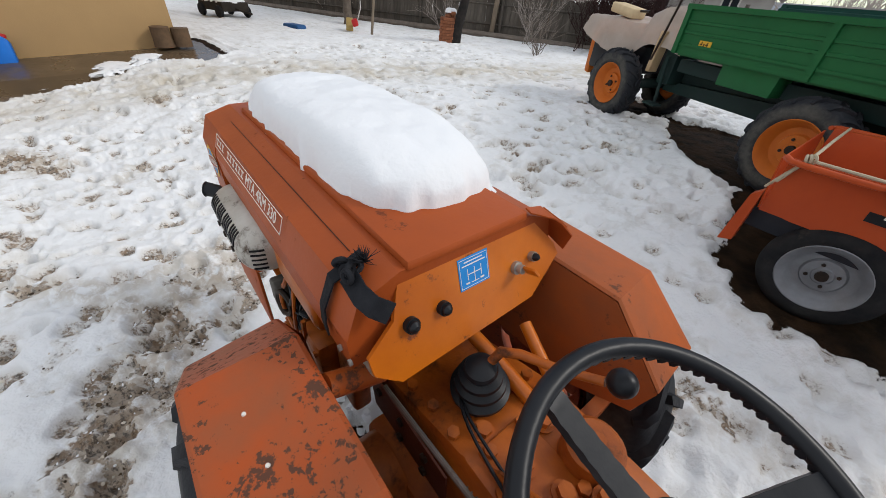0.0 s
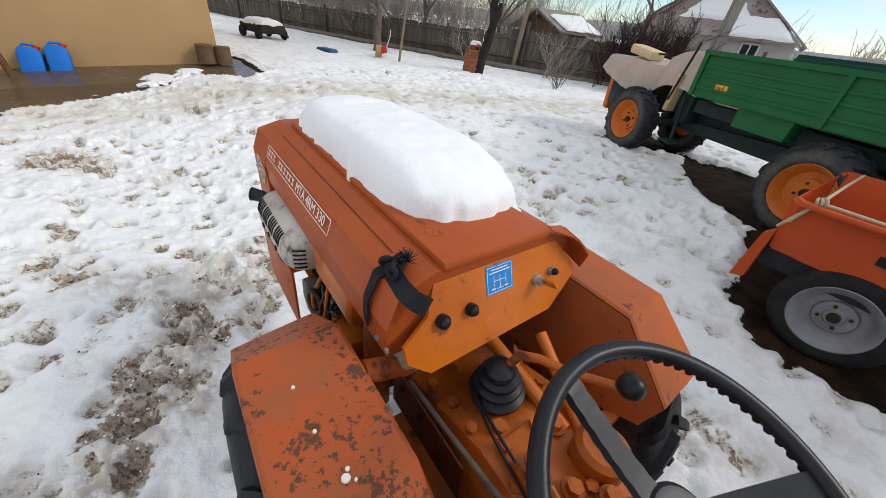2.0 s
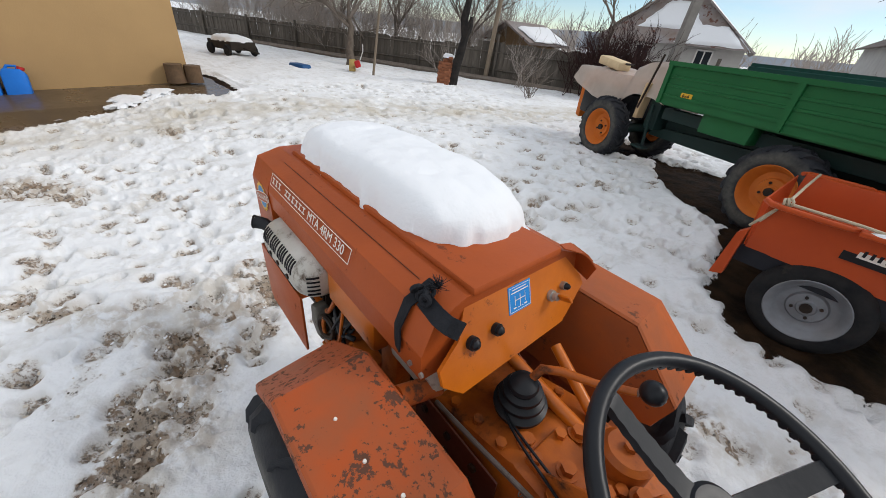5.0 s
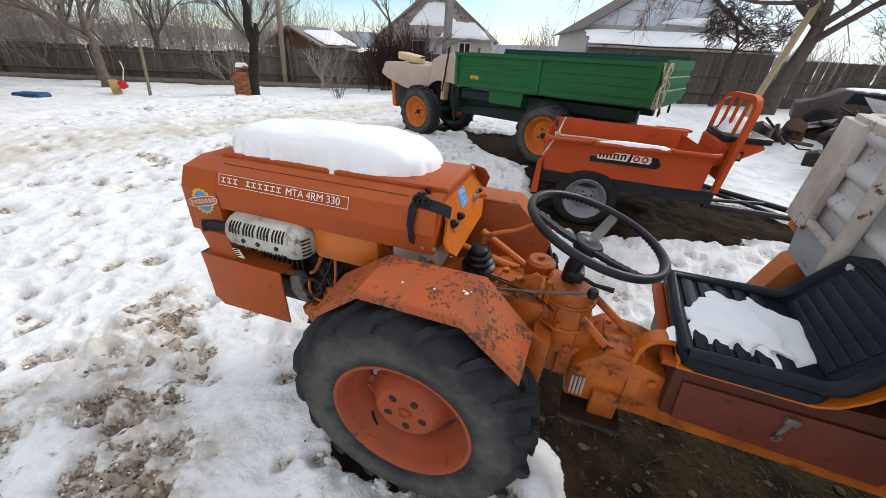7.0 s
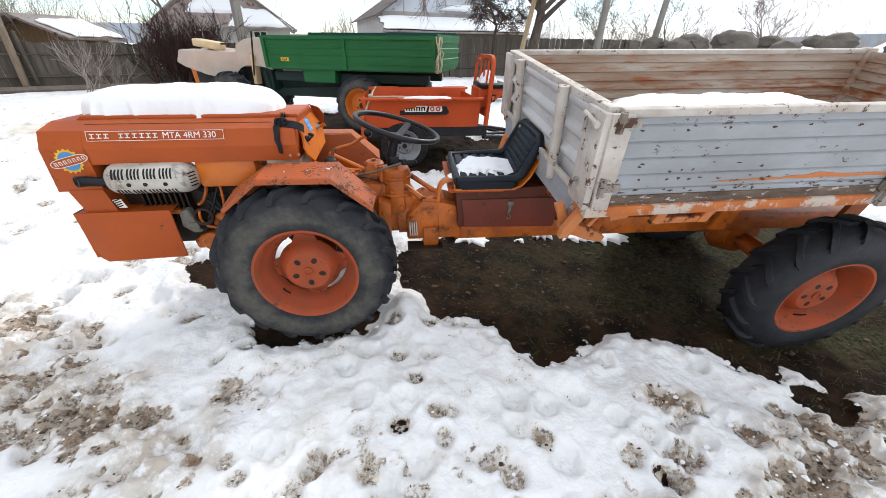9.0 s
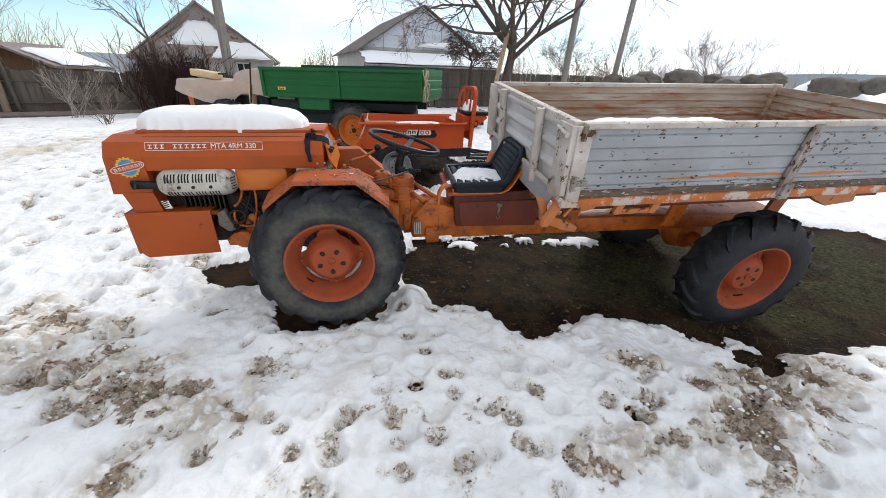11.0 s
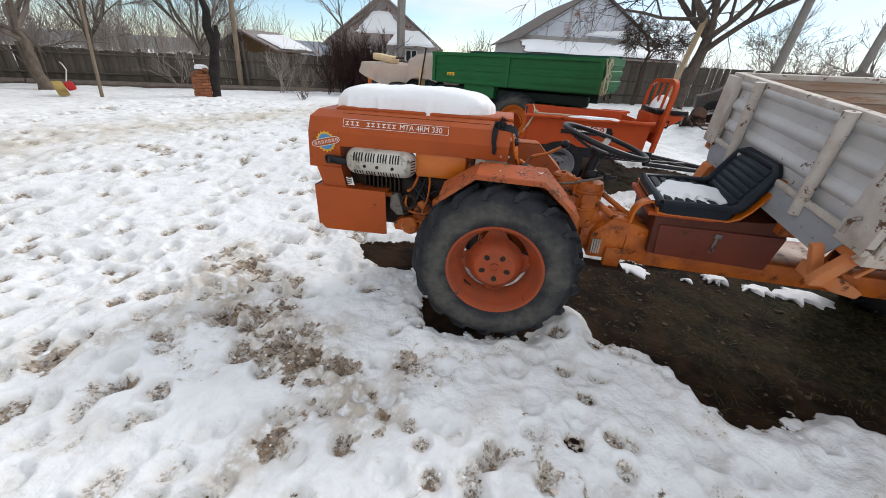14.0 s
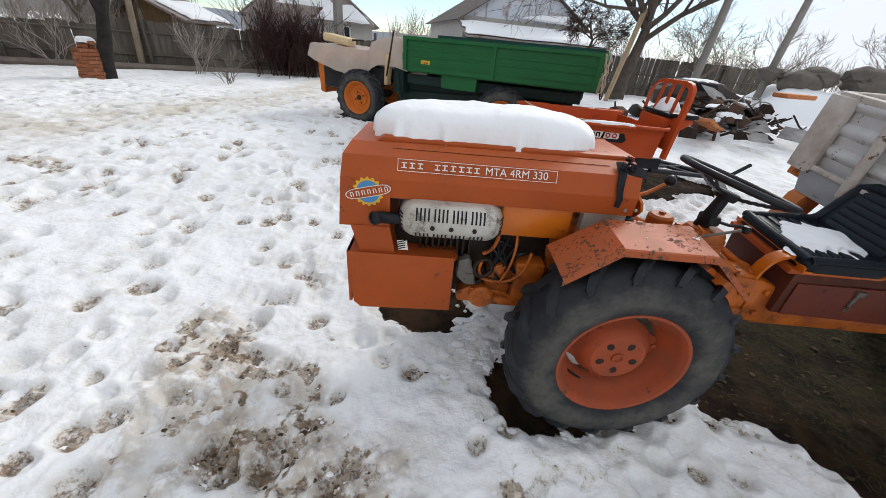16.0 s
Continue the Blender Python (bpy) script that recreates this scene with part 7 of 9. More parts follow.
bm = B()
for cx in (0.238, 0.288):
    ring(bm, pm @ Vector((cx, 0.006, 0.020)), pm.to_3x3() @ Vector((0, 0, 1)), 0.016, 0.005, 24, 6)
part("panel_rings", bm, red_print, panel)
# straps on its rear edge
rope = thing("tie_rope", "pale cloth rope tied over the cart's rear edge", "rope", (0.0, 2.7, 0.76))
bm = B()
c0 = EM @ Vector((-0.44, -0.06, 0.735))
for e in ((-0.44, 1.0, 0.735), (-0.53, 0.02, 0.55), (0.10, -0.08, 0.728), (-0.50, -0.02, 0.60)):
    p1 = EM @ Vector(e)
    tube(bm, [c0, (c0 + p1) / 2 + Vector((0, 0, 0.006)), p1], 0.007, 7)
part("rope_strand", bm, rope_fibre, rope)
bm = B()
for i in range(3):
    ring(bm, c0 + Vector((0.01 * i - 0.01, 0, 0.004 * i)), (1, 0.4 * i, 0.3), 0.016, 0.006, 14, 6)
part("rope_knot", bm, rope_fibre, rope)
snow_cap("snow", "thin strip of snow on the red cart's rim", -0.14, 0.36, -0.105, -0.03, 0.722, 0.018, EM, seed=31, n=30, edge=0.02, under=0.004)
snow_cap("snow", "round lump of snow on the cart's black seat", 0.70, 0.90, 0.22, 0.50, 0.834, 0.10, EM, seed=33, n=30, edge=0.04, round_off=2.4, power=0.6)

# ---------------------------------------------------------------- ochre house beside the yard
HC = Vector((-7.03, 0.79, 0.26))                       # its corner
hx = Vector((0.05, -1.0, 0)).normalized()         # along the yard wall
hy = Vector((-1.0, -0.05, 0)).normalized()        # away from the yard
HM = Matrix(((hx.x, hy.x, 0, HC.x), (hx.y, hy.y, 0, HC.y), (0, 0, 1, HC.z), (0, 0, 0, 1)))
house = thing("house", "plain ochre-plastered house wall beside a wet concrete apron", "house", (HC.x, HC.y, 0.30))
bm = B()
box(bm, 0, 2.72, 0, 0.35, -0.5, 3.6, HM)
box(bm, 3.72, 9.0, 0, 0.35, -0.5, 3.6, HM)
box(bm, 2.72, 3.72, 0, 0.35, 1.93, 3.6, HM)
box(bm, 2.72, 3.72, 0, 0.35, -0.5, -0.16, HM)
box(bm, 0, 0.35, 0.35, 6.0, -0.5, 3.6, HM)
box(bm, 0.35, 9.0, 5.65, 6.0, -0.5, 3.6, HM)
box(bm, 8.65, 9.0, 0.35, 5.65, -0.5, 3.6, HM)
pieces("wall", bm, wall_plaster, house)
bm = B()
box(bm, 2.56, 2.72, -0.03, 0.10, -0.25, 1.93, HM)
box(bm, 3.72, 3.88, -0.03, 0.10, -0.25, 1.93, HM)
box(bm, 2.56, 3.88, -0.03, 0.10, 1.93, 2.08, HM)
part("door_frame", bm, mat("cream_frame_paint", (0.58, 0.46, 0.28), 0.7, scale=4, amount=0.4), house, "cream door frame")
bm = B()
box(bm, 2.73, 3.71, 0.14, 0.19, -0.155, 1.92, HM)
hd = part("door", bm, brown_wood, house, "dark brown wooden door")
for z0, z1 in ((-0.04, 0.50), (0.60, 1.83)):
    bm = B()
    box(bm, 2.85, 3.59, 0.125, 0.142, z0, z1, HM, 0.01)
    part("door_panel", bm, brown_wood, hd)
bm = B()
prism(bm, [(-0.4, 3.55), (9.4, 3.55), (9.4, 3.65), (-0.4, 3.65)], "y", -0.4, 6.4)
prism(bm, [(-0.4, 3.65), (6.4, 3.65), (3.0, 5.4)], "x", -0.4, 9.4)
part("roof", moved(bm, HM), rust_sheet, house)

slab = B()
prism(slab, SLAB, "z", -0.10, 0.0)
for vtx in slab.verts:
    vtx.co.z += float(base_height(np.array(vtx.co.x), np.array(vtx.co.y))) + 0.005
solid("pavement", slab, concrete, "wet brown concrete apron along the house wall", "pavement", kind="structure", smooth=10)
bar = B()
tube(bar, [HM @ Vector((2.30, -0.52, -0.24)), HM @ Vector((2.72, -0.035, 2.2))], 0.035, 10)
solid("wooden_pole", bar, brown_wood, "brown wooden pole leaning on the ochre wall", "pole")


def canister(m):
    c = thing("canister", "blue plastic canister with a red cap leaning on the house wall", "canister", m.translation[:], "blue canisters at the wall")
    bm = B()
    prism(bm, [(-0.15, 0), (0.15, 0), (0.165, 0.03), (0.165, 0.42), (0.12, 0.50), (-0.10, 0.50), (-0.165, 0.44), (-0.165, 0.03)], "y", -0.11, 0.11, m, 0.025)
    part("body", bm, blue_plastic, c, "", 50)
    bm = B()
    tube(bm, [m @ Vector(p) for p in ((-0.06, 0.0, 0.50), (-0.05, 0.0, 0.545), (0.06, 0.0, 0.545), (0.09, 0.0, 0.50))], 0.016, 8)
    part("handle", bm, blue_plastic, c)
    bm = B()
    tube(bm, [m @ Vector((-0.10, -0.02, 0.49)), m @ Vector((-0.115, -0.02, 0.535))], 0.035, 14)
    part("cap", bm, red_plastic, c, "red cap")
    return c


for x, z, roll in ((2.17, -0.195, -6), (1.90, -0.165, -4)):
    canister(HM @ Matrix.Translation((x, -0.19, z)) @ Matrix.Rotation(radians(-14), 4, "X") @ Matrix.Rotation(radians(roll), 4, "Y") @ Matrix.Diagonal((0.68, 0.72, 0.78, 1.0)))
log_bark = mat("brown_log_bark", (0.17, 0.105, 0.06), 0.85, second=(0.10, 0.065, 0.04), scale=9, amount=1.0, bump=0.4, bump_scale=40)
for x, r, h in ((0.20, 0.12, 0.25), (-0.04, 0.115, 0.23)):
    st = thing("tree_stump", "sawn brown tree stump standing at the house corner", "stump", (HM @ Vector((x, -0.15, 0.06)))[:], "stumps at the corner")
    bm = B()
    rows = []
    for z, s in ((0.0, 1.06), (0.1, 0.98), (0.24, 0.97), (h, 1.0)):
        rows.append((r * s, z))
    lathe(bm, [(0, 0)] + rows + [(r * 0.97, h + 0.008), (0, h + 0.008)], 18, HM @ Matrix.Translation((x, -0.15, 0.06)))
    for vtx in bm.verts:
        vtx.co += Vector((noise.noise(vtx.co * 9), noise.noise(vtx.co * 9 + Vector((5, 0, 0))), 0)) * 0.012
    part("log", bm, log_bark, st)
basin = thing("basin", "red plastic basin standing on the wet concrete", "basin", (-5.30, -2.35, 0.24))
bm = B()
lathe(bm, [(0.0, 0.0), (0.16, 0.0), (0.20, 0.10), (0.215, 0.105), (0.205, 0.11), (0.15, 0.012), (0.0, 0.012)], 28, Matrix.Translation((-5.30, -2.35, 0.241)))
part("bowl", bm, red_plastic, basin)
for px, py, w, d, s in ((-6.15, -0.05, 0.36, 0.24, 41), (-6.0, -0.40, 0.20, 0.17, 43), (-6.35, 0.30, 0.26, 0.17, 45)):
    snow_cap("snow", "shovelled lump of old snow on the wet concrete", px - w, px + w, py - d, py + d, float(base_height(np.array(px), np.array(py))) + 0.005, 0.055, seed=s, n=40, edge=0.40, power=0.9, scallop=0.6)

# ---------------------------------------------------------------- fence of weathered boards
# the far side of the yard is laid out in its own measure, then set to the yard's scale by FAR
YARD_EYE = Vector((0.1, -0.6, 1.36))
FAR = Matrix.Translation(YARD_EYE) @ Matrix.Diagonal((0.83, 0.83, 0.83, 1)) @ Matrix.Translation(-YARD_EYE)
before_far = set(bpy.data.objects)


def far_z(x, y):
    """Height of the ground there, in the far side's own measure."""
    p = FAR @ Vector((x, y, 0))
    return YARD_EYE.z + (ground_z(p.x, p.y) - YARD_EYE.z) / 0.83


FENCE = [(-27.0, 1.6), (-18.4, 4.9), (-13.2, 7.0), (-8.4, 9.5), (-3.0, 12.0), (4.6, 14.4), (14.0, 16.0)]
fence = thing("fence", "weathered grey board fence with leaning boards and rails", "fence", (-8.4, 9.9, 0.15))
fb = Vector((-8.4, 9.9, 0.15))
variants = []
for v in range(5):
    bm = B()
    r = random.Random(70 + v)
    w, h = r.uniform(0.0625, 0.070), 1.0
    prism(bm, [(-w, 0), (w, 0), (w * 0.97, h - r.uniform(0.0, 0.03)), (r.uniform(-0.02, 0.02), h), (-w * 0.97, h - r.uniform(0.0, 0.04))], "y", -0.011, 0.011)
    variants.append(finish("board", bm, board_wood))
rnd = random.Random(17)
board_count = 0
far_bm = B()
for (xa, ya), (xb, yb) in zip(FENCE, FENCE[1:]):
    a, b = Vector((xa, ya, 0)), Vector((xb, yb, 0))
    n = int((b - a).length / 0.126)
    yaw = math.atan2(yb - ya, xb - xa)
    for i in range(n):
        p = a.lerp(b, (i + 0.5) / n)
        z = far_z(p.x, p.y) - 0.06
        hgt = (0.98 if p.x < -9 else 1.14 + 0.3 * min(max((p.x + 4) / 8, 0), 1)) + rnd.uniform(-0.012, 0.012)
        m = Matrix.Translation((p.x, p.y, z)) @ Matrix.Rotation(yaw, 4, "Z") @ Matrix.Rotation(rnd.gauss(0, 0.007), 4, "Y") @ Matrix.Rotation(rnd.gauss(0, 0.02), 4, "X") @ Matrix.Diagonal((1, 1, hgt, 1))
        if -17 < p.x < 6.5 and board_count < 298 and rnd.random() > 0.02:
            ob = new("board", variants[rnd.randrange(5)])
            ob.parent = fence
            ob.matrix_local = Matrix.Translation(-fb) @ m
            board_count += 1
        else:
            w = 0.062
            box(far_bm, -w, w, -0.011, 0.011, 0, 1, m)
tagged(part("far_fencing", far_bm, board_wood, fence), kind="stuff")
for (xa, ya), (xb, yb) in zip(FENCE, FENCE[1:]):
    for zf in (0.30, 0.80):
        bm = B()
        a, b = Vector((xa, ya, 0)), Vector((xb, yb, 0))
        d = (b - a).normalized()
        off = Vector((d.y, -d.x, 0)) * 0.035
        za, zb = far_z(xa, ya), far_z(xb, yb)
        tube(bm, [a + off + Vector((0, 0, za + zf)), b + off + Vector((0, 0, zb + zf))], 0.028, 4)
        part("rail", bm, board_wood, fence)
    n = max(2, int((b - a).length / 2.6))
    for i in range(n):
        p = a.lerp(b, i / n)
        bm = B()
        tube(bm, [(p.x + off.x * 2, p.y + off.y * 2, far_z(p.x, p.y) - 0.1), (p.x + off.x * 2, p.y + off.y * 2, far_z(p.x, p.y) + (1.02 if p.x < -9 else 1.3))], 0.045, 7)
        part("fence_post", bm, board_wood, fence, "round grey fence post")

# dark sill of old timber and snow along the fence foot
sill = B()
for (xa, ya), (xb, yb) in zip(FENCE[1:4], FENCE[2:5]):
    a, b = Vector((xa, ya, 0)), Vector((xb, yb, 0))
    d = (b - a).normalized()
    off = Vector((d.y, -d.x, 0)) * 0.30
    tube(sill, [a + off + Vector((0, 0, far_z(*(a + off).xy) + 0.05)), b + off + Vector((0, 0, far_z(*(b + off).xy) + 0.05))], 0.085, 6)
solid("timber_edging", sill, dark_bark, "dark old timber lying along the fence foot", "timber edging", smooth=20)


# ---------------------------------------------------------------- bare trees
def grow(bm, p, d, length, r, depth, rnd, up=0.15, spread=0.6, min_r=0.006, kids=(2, 3), seg=4, droop=0.0):
    """A branch of bent segments that forks into thinner ones."""
    pts, rs = [p.copy()], [r]
    q = d.copy()
    for i in range(seg):
        q = (q + Vector((rnd.gauss(0, 0.16), rnd.gauss(0, 0.16), rnd.gauss(0, 0.10) + up * 0.25 - droop))).normalized()
        p = p + q * (length / seg)
        pts.append(p.copy())
        rs.append(max(min_r * 0.6, r * (1 - 0.42 * (i + 1) / seg)))
    tube(bm, pts, rs, 8 if r > 0.06 else (5 if r > 0.018 else 3), cap=False)
    if depth <= 0:
        return
    for j in range(rnd.randint(*kids)):
        t = rnd.uniform(0.35, 1.0) if j else 1.0
        i = min(int(t * seg), seg)
        base = pts[i]
        a = rnd.uniform(0, 6.283)
        u, v = frame_of(q)
        nd = (q + (u * math.cos(a) + v * math.sin(a)) * spread * rnd.uniform(0.6, 1.4) + Vector((0, 0, up))).normalized()
        grow(bm, base, nd, length * rnd.uniform(0.6, 0.85), max(rs[i] * rnd.uniform(0.55, 0.75), min_r), depth - 1, rnd, up, spread, min_r, kids, seg, droop)


def tree(x, y, lean, height, r, seed, label, depth=5, spread=0.6, kids=(2, 3), limbs=4, material=None, crown_len=1.2, up=0.12, min_r=0.006, category="tree", group=""):
    rnd = random.Random(seed)
    z = far_z(x, y)
    t = thing("tree", label, category, (x, y, z - 0.05), group)
    bm = B()
    top = Vector((x + lean[0], y + lean[1], z + height))
    pts = []
    for i in range(7):
        f = i / 6
        pts.append(Vector((x, y, z - 0.08)).lerp(top, f) + Vector((rnd.gauss(0, 0.03), rnd.gauss(0, 0.03), 0)) * (1 if 0 < i < 6 else 0))
    tube(bm, pts, [r * (1.25 if i == 0 else 1.0) * (1 - 0.4 * i / 6) for i in range(7)], 10)
    part("trunk", bm, material or bark, t, "", 60)
    bm = B()
    d0 = (pts[-1] - pts[-2]).normalized()
    for j in range(limbs):
        a = 6.283 * j / limbs + rnd.uniform(-0.4, 0.4)
        d = (d0 * 0.5 + Vector((math.cos(a) * spread * 1.4, math.sin(a) * spread * 1.4, 0.45))).normalized()
        src = pts[-1] if j < limbs - 1 else pts[-2]
        grow(bm, src, d, crown_len * rnd.uniform(0.85, 1.15), r * 0.42, depth, rnd, up, spread, min_r, kids)
    part("crown", bm, dark_bark if material is None else material, t, "bare twiggy crown", 60)
    return t


tree(-11.3, 5.9, (-0.55, 0.25), 1.25, 0.14, 101, "bare old fruit tree with spreading limbs before the fence", 5, 0.8, (2, 4), 6, None, 1.55, up=0.06)
tree(5.40, 12.6, (0.34, 0.0), 2.15, 0.23, 104, "large bare tree with long spreading limbs behind the cart", 5, 0.85, (2, 4), 7, mat("dark_old_bark", (0.115, 0.092, 0.075), 0.9, second=(0.06, 0.048, 0.04), scale=6, amount=1.0, bump=0.5, bump_scale=30), 3.0, up=0.02)
tree(-13.5, 8.9, (0.2, 0.1), 1.2, 0.10, 107, "bare garden tree behind the board fence", 5, 0.6, (3, 4), 6, None, 1.6, group="bare trees behind the fence")
tree(-10.6, 10.2, (-0.1, 0.2), 1.1, 0.09, 109, "bare garden tree behind the board fence", 5, 0.45, (3, 4), 6, None, 1.5, up=0.3, group="bare trees behind the fence")
tree(-16.2, 8.0, (-0.3, 0.1), 1.2, 0.11, 111, "bare garden tree behind the board fence", 5, 0.65, (3, 4), 6, None, 1.7, group="bare trees behind the fence")
tree(-6.6, 12.4, (0.3, 0.0), 1.9, 0.10, 113, "crooked bare tree beside the grey house", 5, 0.7, (1, 3), 4, None, 1.0, up=0.2, group="bare trees behind the fence")
tree(-19.5, 8.2, (0.3, 0.1), 1.4, 0.12, 117, "bare garden tree behind the board fence", 5, 0.6, (2, 4), 5, None, 1.3, group="bare trees behind the fence")
tree(11.5, 13.5, (0.2, 0.1), 0.9, 0.10, 119, "small bare tree behind the rubble heap", 5, 0.65, (2, 3), 4, None, 0.85, up=0.2, group="bare trees by the heap")
tree(15.5, 13.0, (0.2, 0.1), 0.9, 0.10, 121, "small bare tree behind the rubble heap", 5, 0.65, (2, 3), 4, None, 0.9, up=0.2, group="bare trees by the heap")
tree(9.3, 14.6, (0.1, 0.1), 0.8, 0.09, 123, "small bare tree behind the rubble heap", 5, 0.75, (2, 4), 5, None, 0.95, up=0.1, group="bare trees by the heap")

tree(4.35, 13.6, (0.1, 0.0), 1.75, 0.07, 127, "dark twiggy bush-like tree before the barn", 5, 0.7, (3, 4), 5, mat("brown_bush_bark", (0.085, 0.062, 0.05), 0.9, scale=6, amount=0.8), 0.62, up=-0.05, category="tree")

# thicket behind the fence and far woods, the haze put into their twig colour
rnd = random.Random(44)
bm = B()
for i in range(190):
    x = rnd.uniform(-27, 10) if i % 2 else rnd.uniform(-24, -9)
    k = 0
    for (xa, ya), (xb, yb) in zip(FENCE, FENCE[1:]):
        if xa <= x <= xb:
            fy = ya + (yb - ya) * (x - xa) / (xb - xa)
    y = fy + rnd.uniform(0.5, 6.5)
    tall = (1.9 if x < -9.5 else (0.75 if x < 0 else 0.9)) * rnd.uniform(0.6, 1.25)
    for s in range(5):
        a = rnd.uniform(0, 6.283)
        d = Vector((math.cos(a) * 0.4, math.sin(a) * 0.4, 1)).normalized()
        grow(bm, Vector((x + rnd.gauss(0, 0.15), y + rnd.gauss(0, 0.15), 0.05)), d, tall * 0.62, 0.018, 3, rnd, 0.25, 0.55, 0.0055, (2, 3), 3)
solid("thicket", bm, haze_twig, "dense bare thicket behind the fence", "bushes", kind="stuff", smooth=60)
bm = B()
for i in range(230):
    x = rnd.uniform(-75, 75)
    y = 34 + rnd.uniform(0, 22) + abs(x) * 0.1
    for s in range(3):
        a = rnd.uniform(0, 6.283)
        d = Vector((math.cos(a) * 0.35, math.sin(a) * 0.35, 1)).normalized()
        grow(bm, Vector((x + rnd.gauss(0, 0.4), y + rnd.gauss(0, 0.4), -0.3)), d, rnd.uniform(1.2, 2.3), 0.06, 2, rnd, 0.25, 0.5, 0.022, (2, 4), 3)
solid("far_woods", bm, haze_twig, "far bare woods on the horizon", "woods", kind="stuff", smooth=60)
# near shrubs before the fence
for x, y, s, lab in ((-5.7, 7.95, 55, "thorny bare rose bush in the snow"), (-7.0, 9.2, 56, "pale bare bush at the fence"), (-9.9, 8.4, 57, "pale bare bush at the fence"), (-14.4, 6.6, 58, "bare young fruit tree at the fence")):
    r2 = random.Random(s)
    b_ = thing("bush", lab, "bush", (x, y, far_z(x, y)))
    bm = B()
    for i in range(9):
        a = r2.uniform(0, 6.283)
        grow(bm, Vector((x + r2.gauss(0, 0.08), y + r2.gauss(0, 0.08), far_z(x, y) - 0.03)), Vector((math.cos(a) * 0.6, math.sin(a) * 0.6, 1)).normalized(), r2.uniform(0.3, 0.5) if s == 55 else r2.uniform(0.4, 0.8), 0.012, 3, r2, 0.2, 0.55, 0.004, (2, 3), 3)
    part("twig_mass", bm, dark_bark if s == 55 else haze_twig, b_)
bush = thing("ivy_bush", "dense dark vine-covered bush at the fence corner", "bush", (-5.3, 10.6, 0.15))
bm = B()
r2 = random.Random(88)
for i in range(110):
    a = r2.uniform(0, 6.283)
    grow(bm, Vector((-5.3 + r2.gauss(0, 0.5), 10.6 + r2.gauss(0, 0.3), 0.1)), Vector((math.cos(a) * 0.3, math.sin(a) * 0.3, 1)).normalized(), r2.uniform(0.5, 0.95), 0.014, 3, r2, 0.2, 0.6, 0.006, (2, 4), 3)
part("vines", bm, mat("dark_vine", (0.045, 0.022, 0.020), 0.9, scale=5, amount=0.8), bush)

# ---------------------------------------------------------------- charred trunk, brick stack, posts
ch = thing("charred_trunk", "charred black dead tree trunk with a broken top", "dead tree", (-7.56, 7.02, 0.12))
bm = B()
pts = [(-7.60, 7.02, 0.08), (-7.57, 7.04, 0.5), (-7.46, 7.08, 0.9), (-7.40, 7.12, 1.3), (-7.46, 7.10, 1.7), (-7.42, 7.14, 2.05), (-7.50, 7.12, 2.38)]
tube(bm, pts, [0.15, 0.135, 0.115, 0.10, 0.098, 0.085, 0.045], 12)
tube(bm, [(-7.40, 7.10, 1.25), (-7.28, 7.14, 1.55), (-7.26, 7.16, 1.75)], [0.09, 0.075, 0.035], 8)
for vtx in bm.verts:
    vtx.co += Vector((noise.noise(vtx.co * 6), noise.noise(vtx.co * 6 + Vector((9, 0, 0))), 0)) * 0.03
part("trunk", bm, charred, ch, "", 40)

stack = thing("brick_stack", "small round stack of old red bricks", "bricks", (-7.79, 6.97, 0.10))
rnd = random.Random(6)
bm = B()
box(bm, -0.12, 0.12, -0.055, 0.055, 0, 0.062, None, 0.006)
brick_me = finish("brick", bm, brick_mat)
for layer in range(9):
    n = 7
    R = 0.235 - 0.004 * layer
    for i in range(n):
        a = 6.283 * (i + 0.5 * (layer % 2)) / n + rnd.gauss(0, 0.04)
        ob = new("brick", brick_me)
        ob.parent = stack
        ob.matrix_local = Matrix.Translation((R * math.cos(a) * 0.85, R * math.sin(a) * 0.85, layer * 0.066)) @ Matrix.Rotation(a + 1.57 + rnd.gauss(0, 0.12), 4, "Z")
for i in range(4):
    ob = new("brick", brick_me)
    ob.parent = stack
    ob.matrix_local = Matrix.Translation((rnd.gauss(0, 0.06), rnd.gauss(0, 0.06), 0.594 + 0.064 * (i // 2))) @ Matrix.Rotation(rnd.uniform(0, 3), 4, "Z")
snow_cap("snow", "cap of snow on the brick stack", -7.91, -7.67, 6.85, 7.09, 0.81, 0.09, seed=51, n=20, edge=0.05)

sp = thing("wooden_post", "thin leaning wooden post standing in the snow", "post", (-9.28, 5.54, 0.15))
bm = B()
tube(bm, [(-9.28, 5.54, 0.05), (-9.20, 5.62, 1.1), (-9.13, 5.70, 2.05)], [0.035, 0.032, 0.028], 8)
part("shaft", bm, pole_wood, sp)


def pole(x, y, h, r, lean, material, label, square=False, crossarm=False, z0=0.0):
    p = thing("utility_pole", label, "pole", (x, y, z0))
    bm = B()
    tube(bm, [(x, y, z0 - 0.2), (x + lean[0] / 2, y + lean[1] / 2, h / 2), (x + lean[0], y + lean[1], h)], [r, r * 0.9, r * 0.8], 4 if square else 10)
    part("shaft", bm, material, p, "", 50)
    return p


